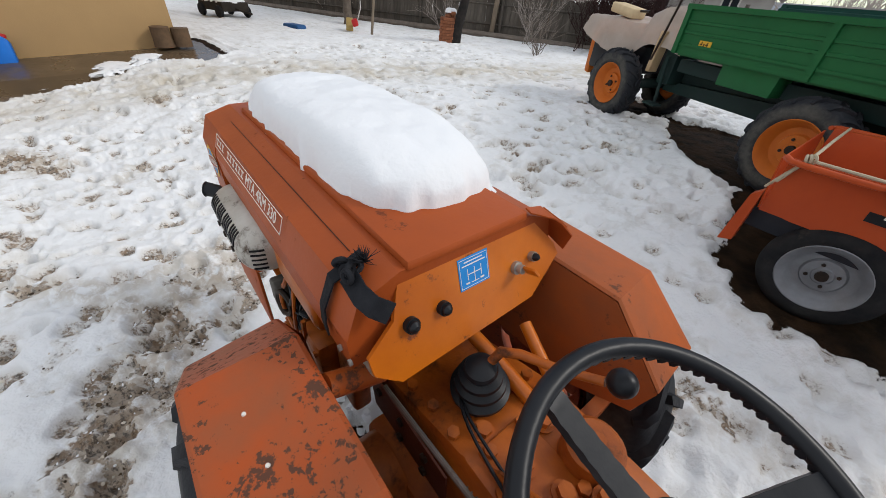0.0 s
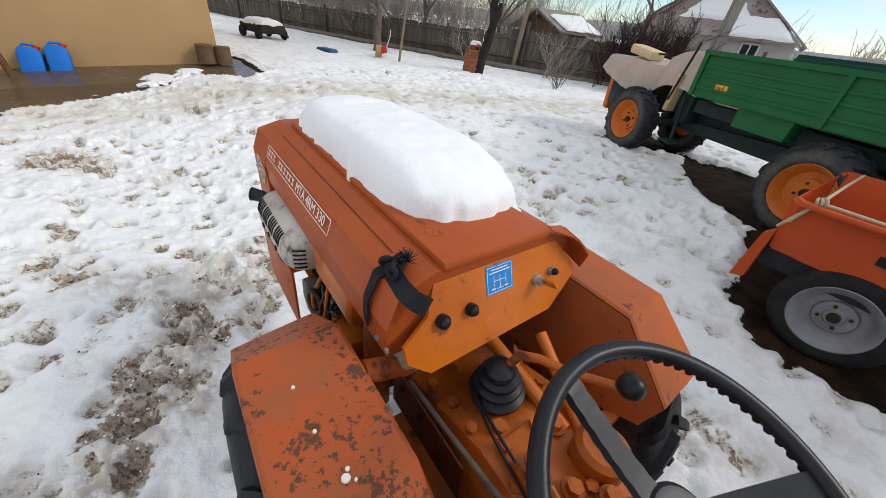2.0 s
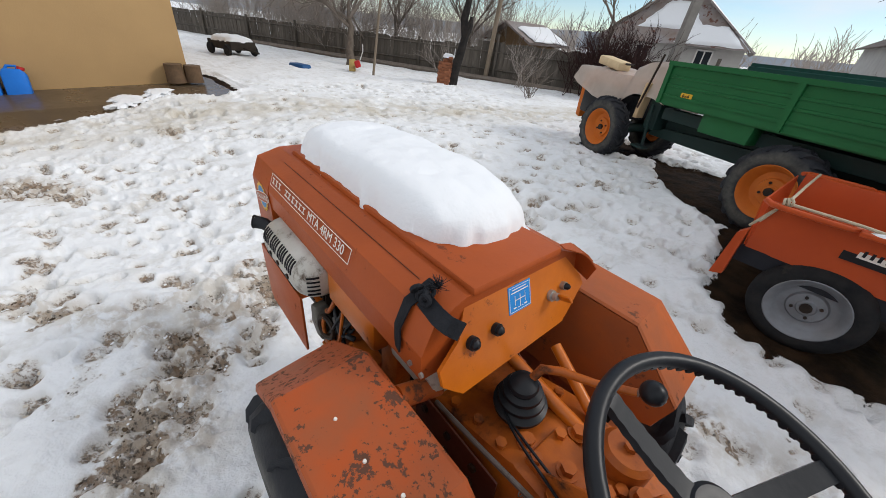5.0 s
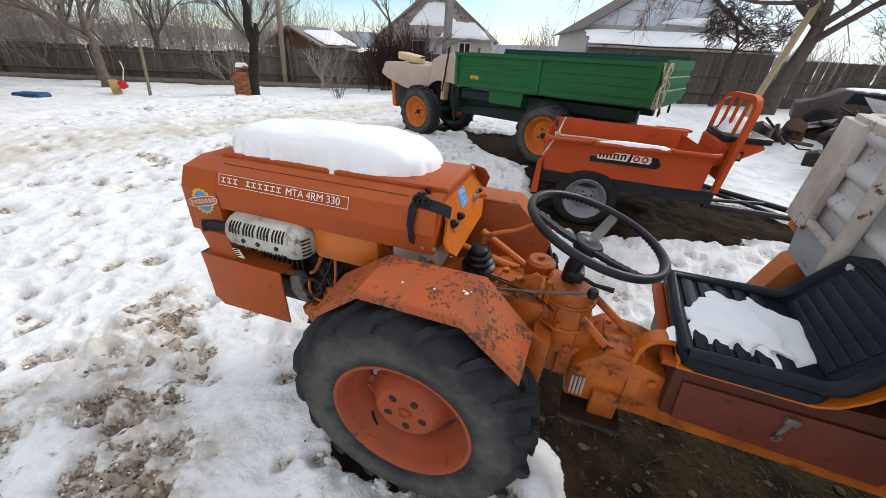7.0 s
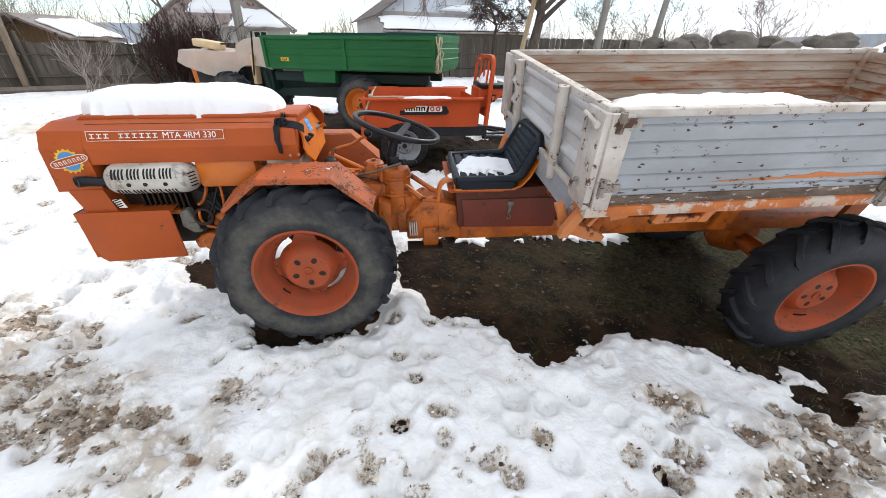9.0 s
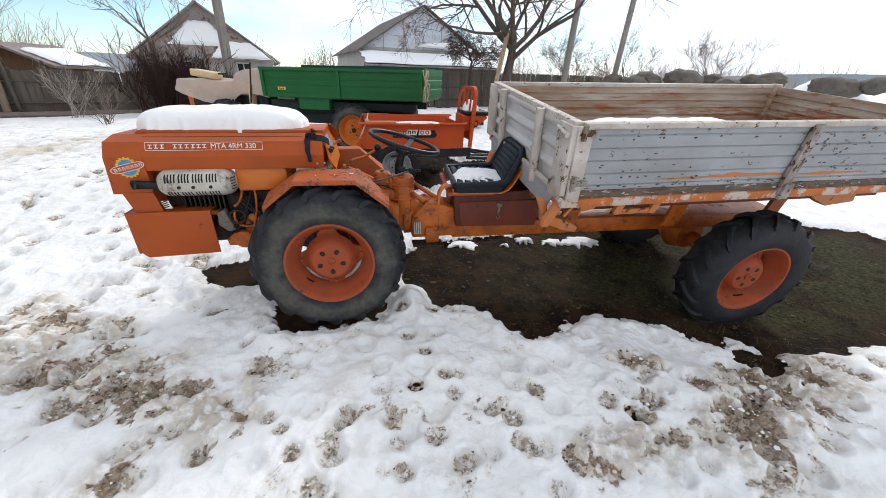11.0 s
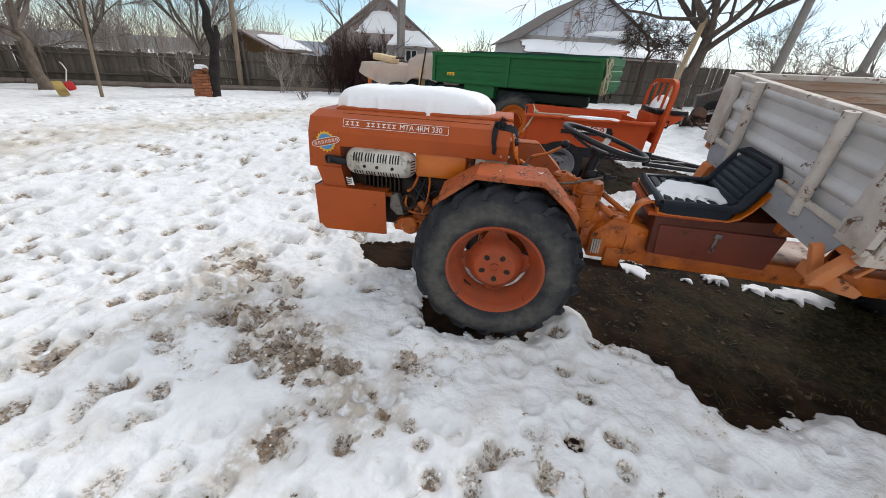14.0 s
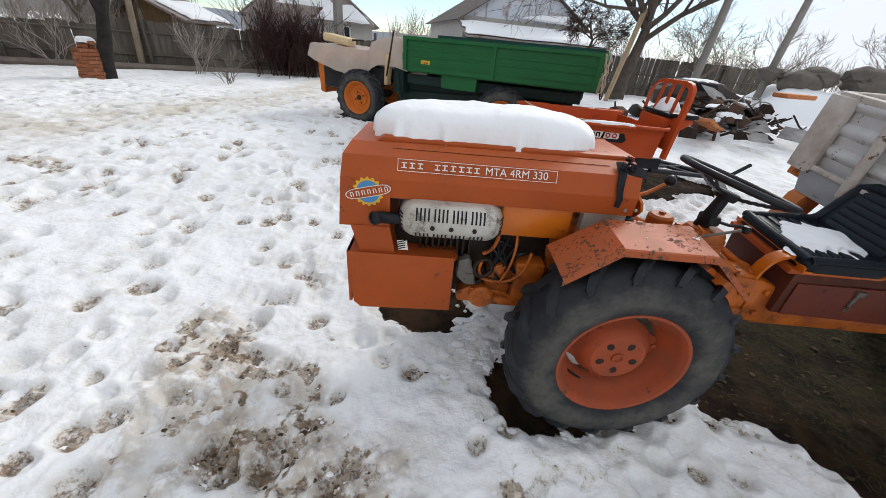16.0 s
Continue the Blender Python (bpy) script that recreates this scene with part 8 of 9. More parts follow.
pole(-4.25, 12.25, 7.5, 0.155, (0.25, 0.0), concrete_pole, "square concrete utility pole behind the green trailer", True)
pole(-8.55, 9.25, 6.0, 0.075, (0.45, 0.1), pole_wood, "brown wooden pole by the charred trunk")
pole(8.3, 13.2, 6.5, 0.14, (0.35, 0.1), concrete_pole, "grey utility pole beyond the cargo bed")
pole(9.2, 11.2, 6.0, 0.11, (0.45, 0.1), concrete_pole, "slim grey utility pole beyond the cargo bed")
plank = thing("wooden_beam", "pale sawn beam leaning on the large bare tree", "beam", (4.85, 12.0, 0.2))
bm = B()
tube(bm, [(4.78, 11.9, 0.15), (5.36, 12.25, 2.80)], 0.085, 4)
part("beam", bm, mat("greying_sawn_wood", (0.40, 0.30, 0.185), 0.8, second=(0.27, 0.20, 0.125), scale=5, amount=1.0, bump=0.1, stretch=(3, 3, 1)), plank)
wires = B()
for (xa, ya, za), (xb, yb, zb) in (((-4.05, 12.25, 6.9), (-30, 6, 5.6)), ((-4.05, 12.25, 6.6), (-30, 6.4, 5.2)), ((-4.05, 12.25, 7.0), (8.4, 13.2, 6.2))):
    a, b = Vector((xa, ya, za)), Vector((xb, yb, zb))
    tube(wires, [a.lerp(b, t) - Vector((0, 0, 4 * 0.4 * t * (1 - t))) for t in np.linspace(0, 1, 15)], 0.009, 4)
solid("overhead_wire", wires, dark_steel, "thin overhead wires between the utility poles", "wire")

# ---------------------------------------------------------------- clutter along the fence
tubo = thing("plastic_tub", "upturned navy plastic tub in the snow", "tub", (-10.45, 3.95, 0.15))
bm = B()
prism(bm, [(-0.32, 0.0), (0.32, 0.0), (0.28, 0.11), (-0.28, 0.11)], "y", -0.14, 0.14, Matrix.Translation((-10.45, 3.95, 0.14)) @ Matrix.Rotation(0.3, 4, "Z"), 0.03)
part("shell", bm, navy_plastic, tubo, "", 50)
wb = thing("wheelbarrow", "yellow and red garden barrow lying at the tree foot", "wheelbarrow", (-10.25, 5.45, 0.15))
wm = Matrix.Translation((-10.2, 5.4, 0.16)) @ Matrix.Rotation(-0.5, 4, "Z")
bm = B()
prism(bm, [(-0.14, 0.24), (0.02, 0.28), (0.50, 0.06), (0.46, 0.0)], "y", -0.09, 0.09, wm, 0.02)
part("tray", bm, mat("faded_yellow_plastic", (0.42, 0.30, 0.10), 0.6, scale=6, amount=0.6), wb, "faded yellow plastic tray")
bm = B()
box(bm, 0.36, 0.52, 0.12, 0.28, 0.06, 0.24, wm @ Matrix.Rotation(0.3, 4, "X"), 0.04)
part("bucket", bm, red_plastic, wb, "red plastic bucket")
bm = B()
tube(bm, [wm @ Vector(p) for p in ((-0.95, 0.3, 0.62), (-0.72, 0.3, 0.60), (-0.42, 0.3, 0.48), (-0.36, 0.2, 0.20), (-0.10, 0.0, 0.20))], 0.014, 8)
part("handle", bm, window_paint, wb, "white bent handle")
hc = thing("handcart", "dark wooden handcart heaped with snow by the fence", "handcart", (-13.1, 2.95, 0.15))
cm = Matrix.Translation((-13.1, 2.95, 0.15)) @ Matrix.Rotation(0.35, 4, "Z")
bm = B()
box(bm, -0.55, 0.55, -0.4, 0.4, 0.16, 0.38, cm, 0.02)
tube(bm, [cm @ Vector((0.5, 0.0, 0.22)), cm @ Vector((1.2, 0.0, 0.16))], 0.03, 8)
part("box", bm, cart_wood, hc)
for x in (-0.4, 0.4):
    for y in (-0.42, 0.42):
        bm = B()
        lathe(bm, [(0.0, -0.04), (0.14, -0.04), (0.16, 0.0), (0.14, 0.04), (0.0, 0.04)], 18, cm @ axis_frame((x, y, 0.15), (0, 1, 0)))
        part("wheel", bm, rubber, hc)
snow_cap("snow", "heap of snow on the dark handcart", -0.56, 0.56, -0.42, 0.42, 0.375, 0.15, cm, seed=71, n=26, edge=0.12)


# ---------------------------------------------------------------- houses beyond the fence
def gable_house(name, label, m, w, d, eave, ridge, wall_m, roof_m, gable_m, window=None, snow_patches=(), chimney=False):
    """Local x along the gable front, y into depth; the ridge runs along y."""
    h = thing(name, label, "house", m.translation[:])
    bm = B()
    t = 0.25
    box(bm, -w, w, 0, t, 0, eave, m)
    box(bm, -w, w, d - t, d, 0, eave, m)
    box(bm, -w, -w + t, t, d - t, 0, eave, m)
    box(bm, w - t, w, t, d - t, 0, eave, m)
    part("wall", bm, wall_m, h)
    bm = B()
    prism(bm, [(-w, eave), (w, eave), (0, ridge - 0.05)], "y", 0.02, t, m)
    part("gable", bm, gable_m, h, smooth=10)
    for s in (-1, 1):
        bm = B()
        ex, ez = s * (w + 0.35), eave - 0.35 * (ridge - eave) / w
        sheet(bm, [[(0, -0.3, ridge), (ex, -0.3, ez)], [(0, d + 0.3, ridge), (ex, d + 0.3, ez)]], 0.06, m)
        part("roof", bm, roof_m, h, smooth=10)
    if window:
        for wx, wz, ww, wh in window:
            bm = B()
            for q in ((wx - ww, wx - ww + 0.06, wz, wz + wh), (wx + ww - 0.06, wx + ww, wz, wz + wh), (wx - ww, wx + ww, wz, wz + 0.06), (wx - ww, wx + ww, wz + wh - 0.06, wz + wh), (wx - 0.025, wx + 0.025, wz, wz + wh)):
                box(bm, q[0], q[1], -0.05, 0.05, q[2], q[3], m)
            wo = part("window", bm, window_paint, h, "white window frame")
            bm = B()
            box(bm, wx - ww + 0.02, wx + ww - 0.02, -0.02, -0.006, wz + 0.02, wz + wh - 0.02, m)
            part("pane", bm, glass_pane, wo)
    return h


def roof_snow(m, pts, label, thick=0.09, seed=1):
    """A sheet of snow on a roof slope: corner points in order, wavy edge, real thickness."""
    bm = B()
    a, b, c, d = [Vector(p) for p in pts]
    n = (b - a).cross(d - a).normalized()
    if n.z < 0:
        n = -n
    K = 18
    rows = []
    for i in range(K + 1):
        row = []
        for j in range(K + 1):
            u, v = i / K, j / K
            e = min(u, v, 1 - u, 1 - v)
            uu = u + (0.09 * (noise.noise(Vector((u * 4, v * 4, seed))))) * (1 - min(1, e * 6))
            vv = v + (0.09 * (noise.noise(Vector((u * 4 + 7, v * 4, seed))))) * (1 - min(1, e * 6))
            p = (a * (1 - uu) + b * uu) * (1 - vv) + (d * (1 - uu) + c * uu) * vv
            row.append(p + n * (0.04 + thick * min(1, e * 9) ** 0.5))
        rows.append(row)
    sheet(bm, rows, 0.03, m)
    return solid("snow", bm, snow, label, "snow", smooth=60)


H1 = Matrix.Translation((-7.35, 19.6, 0.0)) @ Matrix.Rotation(radians(14), 4, "Z")
gable_house("cottage", "grey plastered cottage with a rusty snow-covered hip roof", H1, 2.9, 7.0, 2.05, 4.2, house_plaster, rust_sheet, rust_sheet, window=[(-1.0, 1.05, 0.33, 0.72), (1.5, 1.05, 0.33, 0.72)])
hip = B()
sheet(hip, [[(-3.0, -0.42, 1.86), (3.0, -0.42, 1.86)], [(-0.05, 0.30, 4.16), (0.05, 0.30, 4.16)]], 0.05, H1)
solid("hip_roof", hip, rust_sheet, "rusty sheet hip slope of the cottage roof", "roof", smooth=10)
roof_snow(H1, [(-1.5, -0.22, 2.42), (1.2, -0.22, 2.42), (0.30, 0.10, 3.45), (-0.45, 0.10, 3.45)], "snow patch on the cottage roof", 0.10, 3)
roof_snow(H1, [(0.2, -0.40, 1.92), (2.8, -0.40, 1.92), (2.0, -0.15, 2.62), (0.75, -0.15, 2.62)], "snow patch low on the cottage roof", 0.10, 5)
roof_snow(H1, [(2.95, -0.1, 1.9), (2.95, 6.5, 1.9), (0.6, 6.5, 3.72), (0.6, 0.6, 3.72)], "snow on the far cottage roof slope", 0.10, 6)

H2 = Matrix.Translation((3.65, 22.0, 0.0)) @ Matrix.Rotation(radians(13), 4, "Z")
gable_house("barn", "grey sheet-metal gabled barn with snow round its roof", H2, 3.6, 9.0, 2.80, 4.98, house_plaster, mat("dark_barn_roof", (0.085, 0.066, 0.056), 0.85, second=(0.15, 0.125, 0.11), scale=2, amount=1.0), sheet_metal)
lean = B()
sheet(lean, [[(-3.9, -1.8, 1.82), (4.5, -1.8, 1.82)], [(-3.9, 0.0, 2.50), (4.5, 0.0, 2.50)]], 0.06, H2)
solid("lean_to_roof", lean, rust_sheet, "low lean-to roof before the barn", "roof", smooth=10)
lw = B()
box(lw, -3.8, 4.4, -1.6, -1.4, 0.0, 1.82, H2)
solid("lean_to_wall", lw, board_wood, "dark board wall under the lean-to roof", "wall", smooth=10)
roof_snow(H2, [(-3.8, -1.75, 1.90), (4.4, -1.75, 1.90), (4.4, -0.1, 2.51), (-3.8, -0.1, 2.51)], "snow on the low lean-to roof", 0.10, 8)
roof_snow(H2, [(-0.4, -0.12, 2.90), (3.5, -0.12, 2.78), (2.4, 0.0, 3.20), (0.2, 0.0, 3.05)], "drift of snow against the barn gable", 0.12, 9)
seam = B()
for x in (-2.4, -1.2, 0.0, 1.2, 2.4):
    top_z = 4.98 - abs(x) * (2.18 / 3.6) - 0.1
    box(seam, x - 0.02, x + 0.02, -0.03, 0.0, 2.55, top_z, H2)
for sm_ in [o for o in bpy.data.objects if o.name == "barn"]:
    pieces("gable_seam", seam, house_plaster, sm_)

shed_wood = mat("brown_shed_planks", (0.24, 0.155, 0.085), 0.8, second=(0.14, 0.09, 0.05), scale=4, amount=1.0, bump=0.3, bump_scale=20, stretch=(6, 6, 0.4))
HS = Matrix.Translation((-9.2, 10.9, 0.0)) @ Matrix.Rotation(radians(-18), 4, "Z")
gable_house("shed", "small brown plank shed with a snow-covered corrugated roof", HS, 1.35, 1.0, 1.42, 1.86, shed_wood, rust_sheet, shed_wood)
roof_snow(HS, [(1.68, -0.1, 1.33), (1.68, 1.2, 1.33), (0.35, 1.2, 1.76), (0.60, -0.1, 1.68)], "snow on the shed roof", 0.06, 12)

# ---------------------------------------------------------------- rubble heap and scrap beyond the bed
rnd = random.Random(91)
for i in range(16):
    t = i / 15
    x, y = 9.0 + 7.5 * t + rnd.gauss(0, 0.3), 10.9 - 2.5 * t + rnd.gauss(0, 0.4)
    z = 1.02 + rnd.uniform(-0.15, 0.22)
    b_ = B()
    r = rnd.uniform(0.28, 0.6)
    bmesh.ops.create_icosphere(b_, subdivisions=3, radius=r)
    for vtx in b_.verts:
        vtx.co *= 1 + 0.28 * noise.noise(vtx.co * 2.2 / r + Vector((i * 3, 0, 0)))
        vtx.co.z *= 0.62
    moved(b_, Matrix.Translation((x, y, z + 0.25)))
    solid("boulder", b_, stone, "rough grey-brown boulder on the rubble heap", "boulder", "boulders on the heap", smooth=50)
bm = B()
nx, ny = 60, 18
g = []
for i in range(nx):
    row = []
    for j in range(ny):
        u, v = i / (nx - 1), j / (ny - 1)
        x, y = 8.2 + 10 * u + (v - 0.5) * 0.8, 11.3 - 3.2 * u + (v - 0.5) * 2.6
        hh = 1.40 * math.sin(math.pi * v) ** 0.7 * (0.75 + 0.5 * noise.noise(Vector((u * 9, v * 3, 2)))) * min(1, u * 8, (1 - u) * 8)
        row.append(bm.verts.new((x, y, 0.05 + hh)))
    g.append(row)
for i in range(nx - 1):
    for j in range(ny - 1):
        bm.faces.new((g[i][j], g[i + 1][j], g[i + 1][j + 1], g[i][j + 1]))
solid("rubble_bank", bm, snow, "long snow-covered rubble heap at the yard's end", "heap", smooth=60)


before_scrap = set(bpy.data.objects)


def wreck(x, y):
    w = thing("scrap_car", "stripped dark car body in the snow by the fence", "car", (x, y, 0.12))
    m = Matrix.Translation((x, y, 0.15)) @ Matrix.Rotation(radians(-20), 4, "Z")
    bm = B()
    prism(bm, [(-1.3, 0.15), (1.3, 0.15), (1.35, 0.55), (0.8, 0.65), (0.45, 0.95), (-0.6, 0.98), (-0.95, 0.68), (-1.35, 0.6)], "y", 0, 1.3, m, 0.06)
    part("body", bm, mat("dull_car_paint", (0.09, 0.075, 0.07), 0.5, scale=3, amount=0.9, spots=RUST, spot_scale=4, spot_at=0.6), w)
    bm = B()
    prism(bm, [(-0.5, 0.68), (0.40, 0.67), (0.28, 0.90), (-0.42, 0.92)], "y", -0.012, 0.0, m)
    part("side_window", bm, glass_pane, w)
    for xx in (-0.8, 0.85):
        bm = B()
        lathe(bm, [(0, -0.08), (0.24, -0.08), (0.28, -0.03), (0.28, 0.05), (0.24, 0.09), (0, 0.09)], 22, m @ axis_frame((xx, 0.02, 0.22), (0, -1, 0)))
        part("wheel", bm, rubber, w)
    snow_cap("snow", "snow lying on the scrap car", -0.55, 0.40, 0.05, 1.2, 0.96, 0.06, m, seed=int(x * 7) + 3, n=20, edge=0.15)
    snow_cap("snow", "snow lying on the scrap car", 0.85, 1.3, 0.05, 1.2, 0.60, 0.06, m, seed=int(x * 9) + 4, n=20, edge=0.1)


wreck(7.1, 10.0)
scrap = thing("scrap_machine", "heap of dark and rusty scrap machinery in snow", "scrap heap", (6.2, 8.2, 0.1))
rust_iron = mat("rusty_scrap_iron", (0.10, 0.050, 0.030), 0.8, second=(0.045, 0.032, 0.028), scale=5, amount=1.0, bump=0.2, random_mix=0.4)
grey_iron = mat("grey_scrap_sheet", (0.20, 0.20, 0.205), 0.7, second=(0.10, 0.09, 0.085), scale=4, amount=1.0, bump=0.2, random_mix=0.4)


def heap_z(x, y):
    return 0.1 + 0.75 * math.exp(-((x - 7.0) / 1.6) ** 2 - ((y - 8.8) / 0.9) ** 2)


for name, count, material in (("scrap_bar", 46, dark_steel), ("scrap_bar", 24, rust_iron), ("scrap_block", 24, rust_iron), ("scrap_block", 18, dark_steel), ("scrap_sheet", 16, grey_iron)):
    for i in range(count):
        x, y = rnd.gauss(6.9, 1.1), rnd.gauss(8.6, 0.7)
        p = Vector((x, y, heap_z(x, y) * rnd.uniform(0.1, 1.0)))
        turn = Matrix.Translation(p) @ Euler((rnd.uniform(-0.6, 0.6), rnd.uniform(-0.6, 0.6), rnd.uniform(0, 3))).to_matrix().to_4x4()
        bm = B()
        if name == "scrap_bar":
            ln = rnd.uniform(0.25, 0.8)
            tube(bm, [turn @ Vector((-ln / 2, 0, 0)), turn @ Vector((0, 0.03, 0.02)), turn @ Vector((ln / 2, 0, rnd.uniform(-0.1, 0.25)))], rnd.uniform(0.012, 0.04), 7)
        elif name == "scrap_block":
            s = rnd.uniform(0.10, 0.26)
            prism(bm, [(-s, -s * 0.6), (s * 0.9, -s * 0.7), (s, s * 0.4), (s * 0.2, s * 0.8), (-s * 0.8, s * 0.5)], "y", -s * 0.6, s * 0.6, turn, 0.015)
        else:
            a, b = rnd.uniform(0.2, 0.45), rnd.uniform(0.15, 0.35)
            sheet(bm, [[(-a, -b, 0.05), (0, -b, 0.0), (a, -b, 0.08)], [(-a, b, 0.0), (0, b, 0.06), (a, b, 0.02)]], 0.008, turn)
        part(name, bm, material, scrap)
for k in range(9):
    x, y = rnd.gauss(7.0, 1.0), rnd.gauss(8.6, 0.5)
    w = rnd.uniform(0.12, 0.35)
    snow_cap("snow", "patch of old snow lying on the scrap heap", x - w, x + w, y - w * 0.6, y + w * 0.6, heap_z(x, y) * 0.75, 0.09, seed=130 + k, n=20, edge=0.15, round_off=3)
bm = B()
box(bm, -0.40, 0.40, -0.22, 0.22, 0, 0.10, Matrix.Translation((5.6, 7.15, 0.16)) @ Matrix.Rotation(0.5, 4, "Z") @ Matrix.Rotation(0.35, 4, "Y"), 0.03)
part("orange_cover", bm, bed_orange, scrap, "orange sheet cover")
bm = B()
box(bm, -0.5, 0.5, -0.2, 0.2, 0, 0.12, Matrix.Translation((8.2, 8.1, 0.95)) @ Matrix.Rotation(0.2, 4, "Z"), 0.03)
part("orange_cover", bm, bed_orange, scrap, "orange sheet cover")
bm = B()
for c in ((7.2, 8.9, 0.42), (8.0, 8.7, 0.45)):
    ring(bm, c, (0.35, 1, 0.1), 0.31, 0.02, 32, 6)
    for i in range(10):
        a = 6.283 * i / 10
        tube(bm, [c, (c[0] + 0.3 * math.cos(a), c[1] - 0.1 * math.cos(a), c[2] + 0.3 * math.sin(a))], 0.003, 3)
tube(bm, [(7.2, 8.9, 0.42), (7.45, 8.82, 0.85), (7.9, 8.72, 0.82), (8.0, 8.7, 0.45)], 0.018, 6)
tube(bm, [(7.45, 8.82, 0.85), (7.7, 8.75, 0.45), (7.9, 8.72, 0.82)], 0.018, 6)
pieces("bicycle_part", bm, steel, scrap, "old bicycle frame or wheel")

# the scrap lies on a low bank behind the cart
scrap_set = set(bpy.data.objects) - before_scrap
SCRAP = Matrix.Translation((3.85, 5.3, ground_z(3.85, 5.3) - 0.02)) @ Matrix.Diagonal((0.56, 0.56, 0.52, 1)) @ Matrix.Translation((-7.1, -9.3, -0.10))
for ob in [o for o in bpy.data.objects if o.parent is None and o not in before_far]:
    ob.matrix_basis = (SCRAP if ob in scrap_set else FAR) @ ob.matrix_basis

# ---------------------------------------------------------------- distance
bm = B()
prev = None
for i in range(140):
    a = 6.2831853 * i / 140
    R = 300
    hgt = 7 + 5 * noise.noise(Vector((math.cos(a) * 3, math.sin(a) * 3, 1)))
    lo_, hi_ = bm.verts.new((R * math.cos(a), R * math.sin(a), -12)), bm.verts.new((R * 1.05 * math.cos(a), R * 1.05 * math.sin(a), hgt))
    if prev:
        bm.faces.new((prev[0], lo_, hi_, prev[1]))
    else:
        first = (lo_, hi_)
    prev = (lo_, hi_)
bm.faces.new((prev[0], first[0], first[1], prev[1]))
# the bluish haze is mixed into the hills' own colour
solid("backdrop", bm, mat("haze_tinted_hill", (0.24, 0.27, 0.31), 0.95, second=(0.36, 0.38, 0.41), scale=0.02, amount=0.8), "hazy wooded hills on the horizon", "hills", kind="structure", smooth=60)

# ---------------------------------------------------------------- fine ground cover
rnd = random.Random(301)
bm = B()
done = 0
while done < 5200:
    x, y = rnd.uniform(0.35, 4.4), rnd.uniform(-0.7, 1.15)
    i, j = int(np.searchsorted(GX, x)), int(np.searchsorted(GY, y))
    if GBARE[i, j] < 0.75 or (x < 1.0 and rnd.random() < 0.5):
        continue
    z = float(GZ[i, j])
    a, e, ln = rnd.uniform(0, 6.283), rnd.uniform(0.05, 0.75), rnd.uniform(0.02, 0.065)
    d = Vector((math.cos(a) * math.cos(e), math.sin(a) * math.cos(e), math.sin(e)))
    s = Vector((-math.sin(a), math.cos(a), 0)) * rnd.uniform(0.0012, 0.0024)
    p0 = Vector((x, y, z - 0.002))
    p1, p2 = p0 + d * ln * 0.6, p0 + d * ln + Vector((0, 0, -0.2 * ln))
    va, vb, vc, vd, ve = [bm.verts.new(q) for q in (p0 - s, p0 + s, p1 + s * 0.8, p1 - s * 0.8, p2)]
    bm.faces.new((va, vb, vc, vd))
    bm.faces.new((vd, vc, ve))
    done += 1
solid("dead_grass", bm, dry_stalk, "flattened dead grass and moss on the bare soil", "grass", kind="stuff", smooth=None)


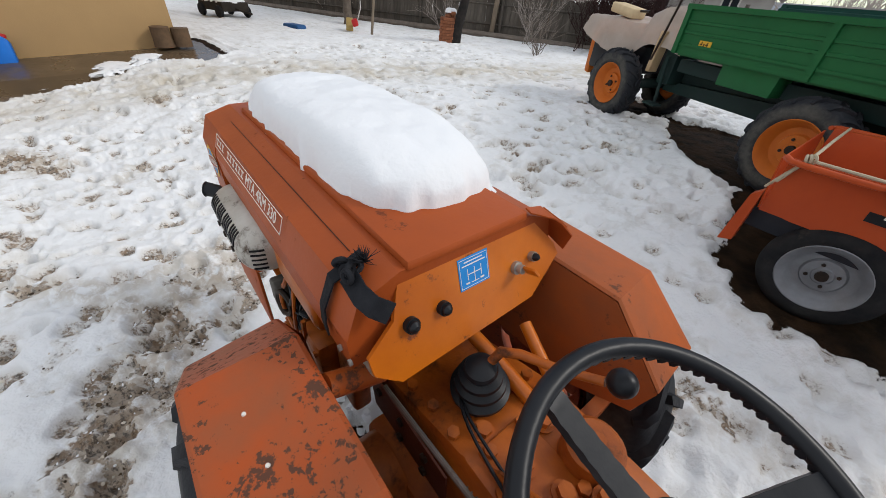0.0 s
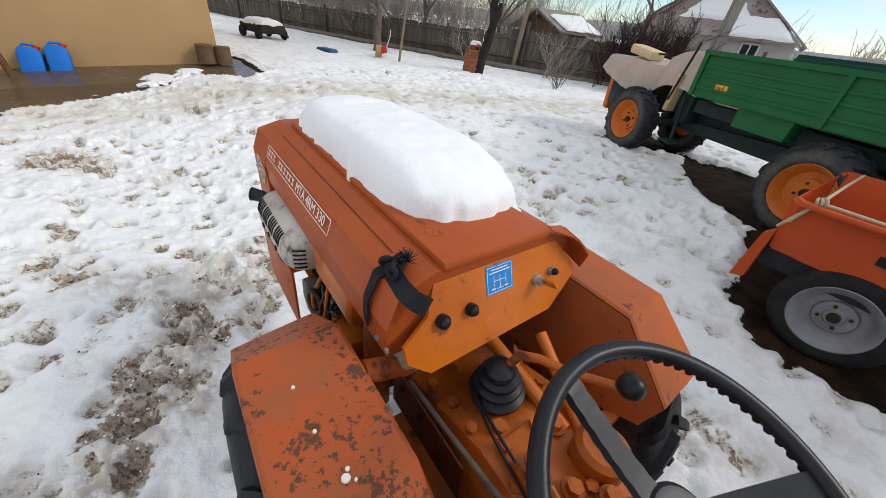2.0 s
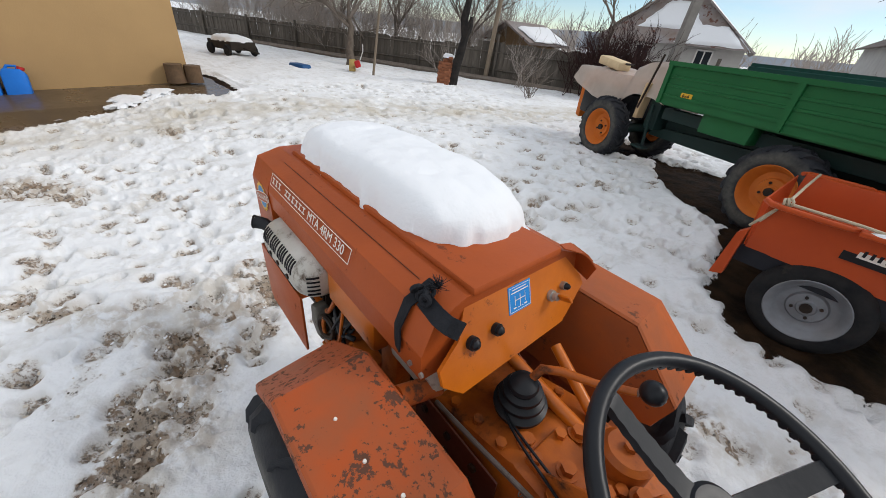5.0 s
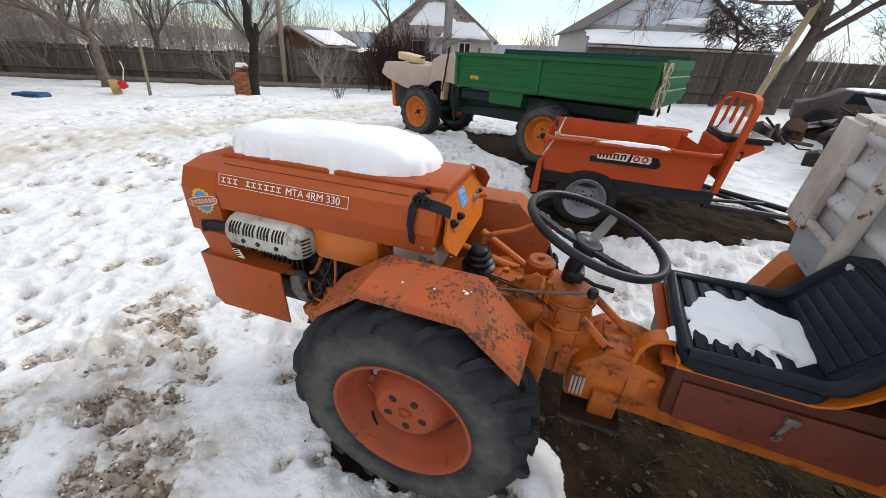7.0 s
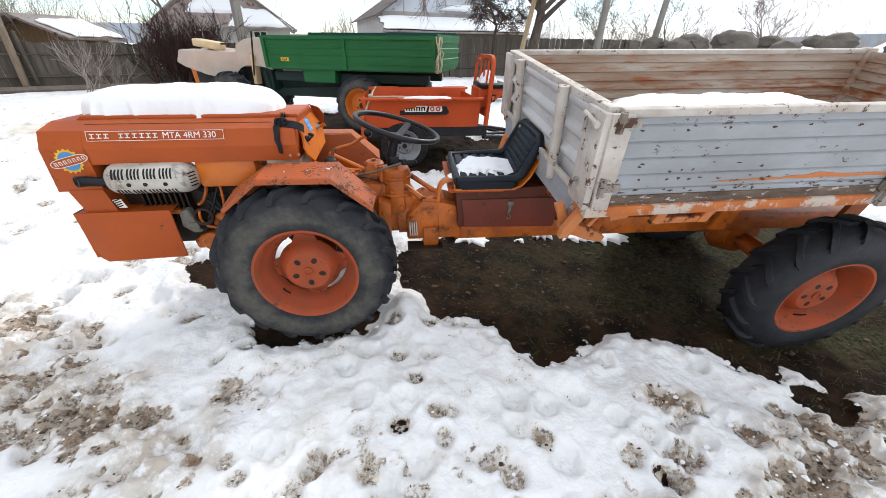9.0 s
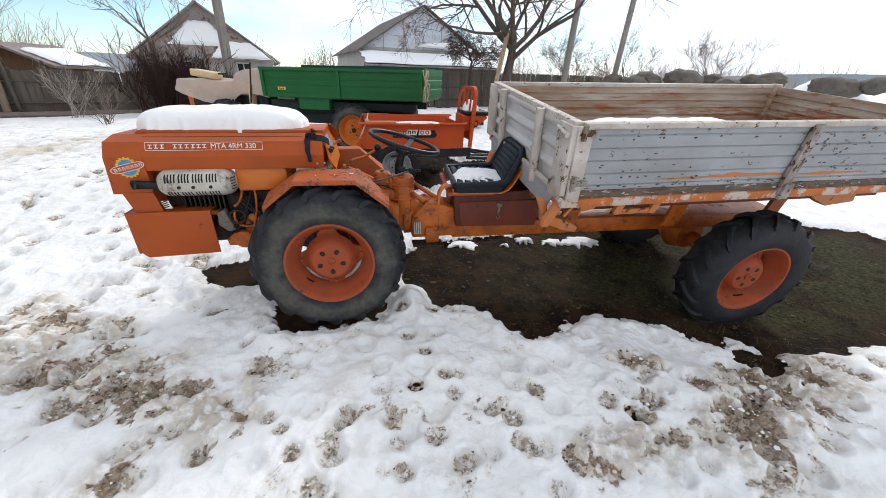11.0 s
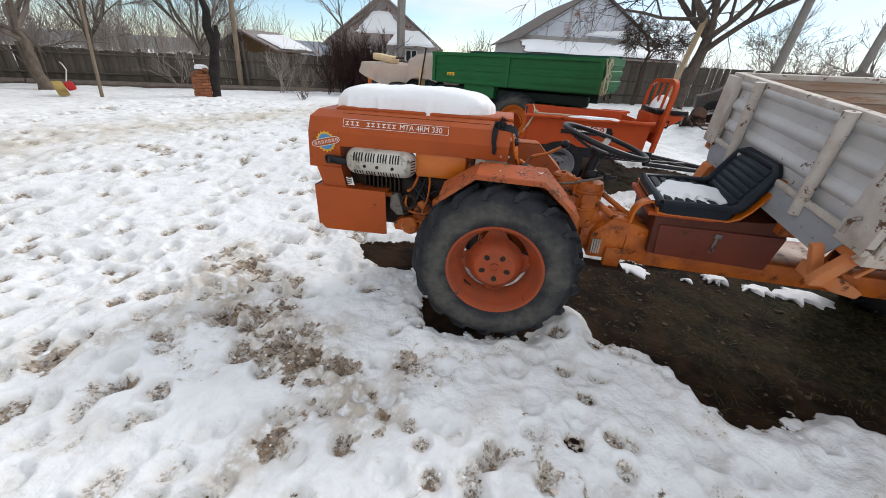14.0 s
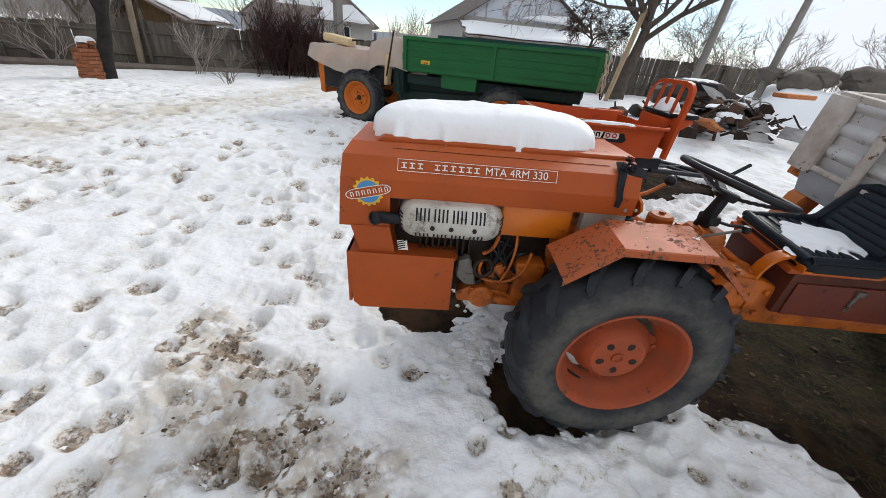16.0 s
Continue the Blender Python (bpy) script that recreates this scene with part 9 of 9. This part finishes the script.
def lumps(name, n, region, size, material, label, seed, bare_range, spread=0.16):
    """Crumbled lumps scattered over trodden ground: dented icosahedra."""
    r = random.Random(seed)
    g = 1.618
    corner = [Vector(c).normalized() for c in ((-1, g, 0), (1, g, 0), (-1, -g, 0), (1, -g, 0), (0, -1, g), (0, 1, g), (0, -1, -g), (0, 1, -g), (g, 0, -1), (g, 0, 1), (-g, 0, -1), (-g, 0, 1))]
    tri = [[i, j, k] for i in range(12) for j in range(i + 1, 12) for k in range(j + 1, 12) if (corner[i] - corner[j]).length < 1.1 and (corner[j] - corner[k]).length < 1.1 and (corner[i] - corner[k]).length < 1.1]
    for f in tri:
        if (corner[f[1]] - corner[f[0]]).cross(corner[f[2]] - corner[f[0]]).dot(corner[f[0]]) < 0:
            f.reverse()
    vs, fs, k = [], [], 0
    while k < n:
        x, y = r.uniform(region[0], region[1]), r.uniform(region[2], region[3])
        i, j = int(np.searchsorted(GX, x)), int(np.searchsorted(GY, y))
        if bare_range is None:
            if GDIRT_SHADE[i, j] < r.uniform(0.25, 0.9) or GBARE[i, j] > 0.45:
                continue
        elif not bare_range[0] < GBARE[i, j] < bare_range[1]:
            continue
        s = r.uniform(*size) * (0.6 + r.random() ** 3)
        rot = Euler((r.uniform(0, 3), r.uniform(0, 3), r.uniform(0, 3))).to_matrix()
        sc = (r.uniform(0.7, 1.6), r.uniform(0.6, 1.3), r.uniform(0.25, 0.5))
        z = float(GZ[i, j]) + s * 0.15
        for c in corner:
            v = rot @ (c * s * r.uniform(0.7, 1.25))
            vs.append((v.x * sc[0] + x, v.y * sc[1] + y, v.z * sc[2] + z))
        fs += [[q + 12 * k for q in f] for f in tri]
        k += 1
    me = bpy.data.meshes.new(name)
    me.from_pydata(vs, [], fs)
    me.materials.append(material)
    return tagged(new(name, me), label, "clods", kind="stuff")


slush = mat("grey_slush", (0.62, 0.57, 0.50), 0.7, second=(0.38, 0.31, 0.23), scale=14, amount=1.0, bump=0.3, random_mix=0.35)
earth = mat("wet_earth_clod", (0.045, 0.03, 0.018), 0.85, second=(0.095, 0.065, 0.038), scale=14, amount=1.0, bump=0.3, random_mix=0.4)
lumps("slush_lump", 700, (-2.2, 2.6, -1.2, 0.9), (0.003, 0.010), slush, "crumbled grey slush on the trodden snow", 5, None)
lumps("earth_clod", 900, (-2.2, 2.6, -1.2, 0.9), (0.002, 0.007), earth, "crumbs of wet brown earth on the trodden snow", 6, None)
lumps("white_crumb", 300, (-2.2, 2.6, -1.2, 0.9), (0.003, 0.010), snow, "white crumbs of broken snow", 8, None)
lumps("snow_crumb", 130, (-0.6, 2.6, -0.9, 0.9), (0.005, 0.016), snow, "crumbs of white snow along the melting edge", 7, (0.25, 0.55))
lumps("snow_clod", 90, (-0.55, -0.12, 0.15, 0.65), (0.012, 0.030), snow, "broken clods of snow before the front wheel", 10, (-0.01, 0.7))
lumps("soil_crumb", 500, (0.3, 3.2, -0.8, 1.0), (0.004, 0.012), earth, "crumbs of wet soil under the cargo bed", 9, (0.6, 1.01))
for k, (px, py, w) in enumerate(((0.93, 0.84, 0.13), (1.27, 0.79, 0.04), (1.48, 0.84, 0.09), (1.70, 0.80, 0.11), (1.96, 0.80, 0.13))):
    snow_cap("snow", "small leftover patch of snow on the bare soil", px - w, px + w, py - w * 0.5, py + w * 0.5, ground_z(px, py) + 0.004, 0.018, seed=91 + k, n=40, edge=0.16, round_off=3, scallop=0.5, lumpy=0.8)
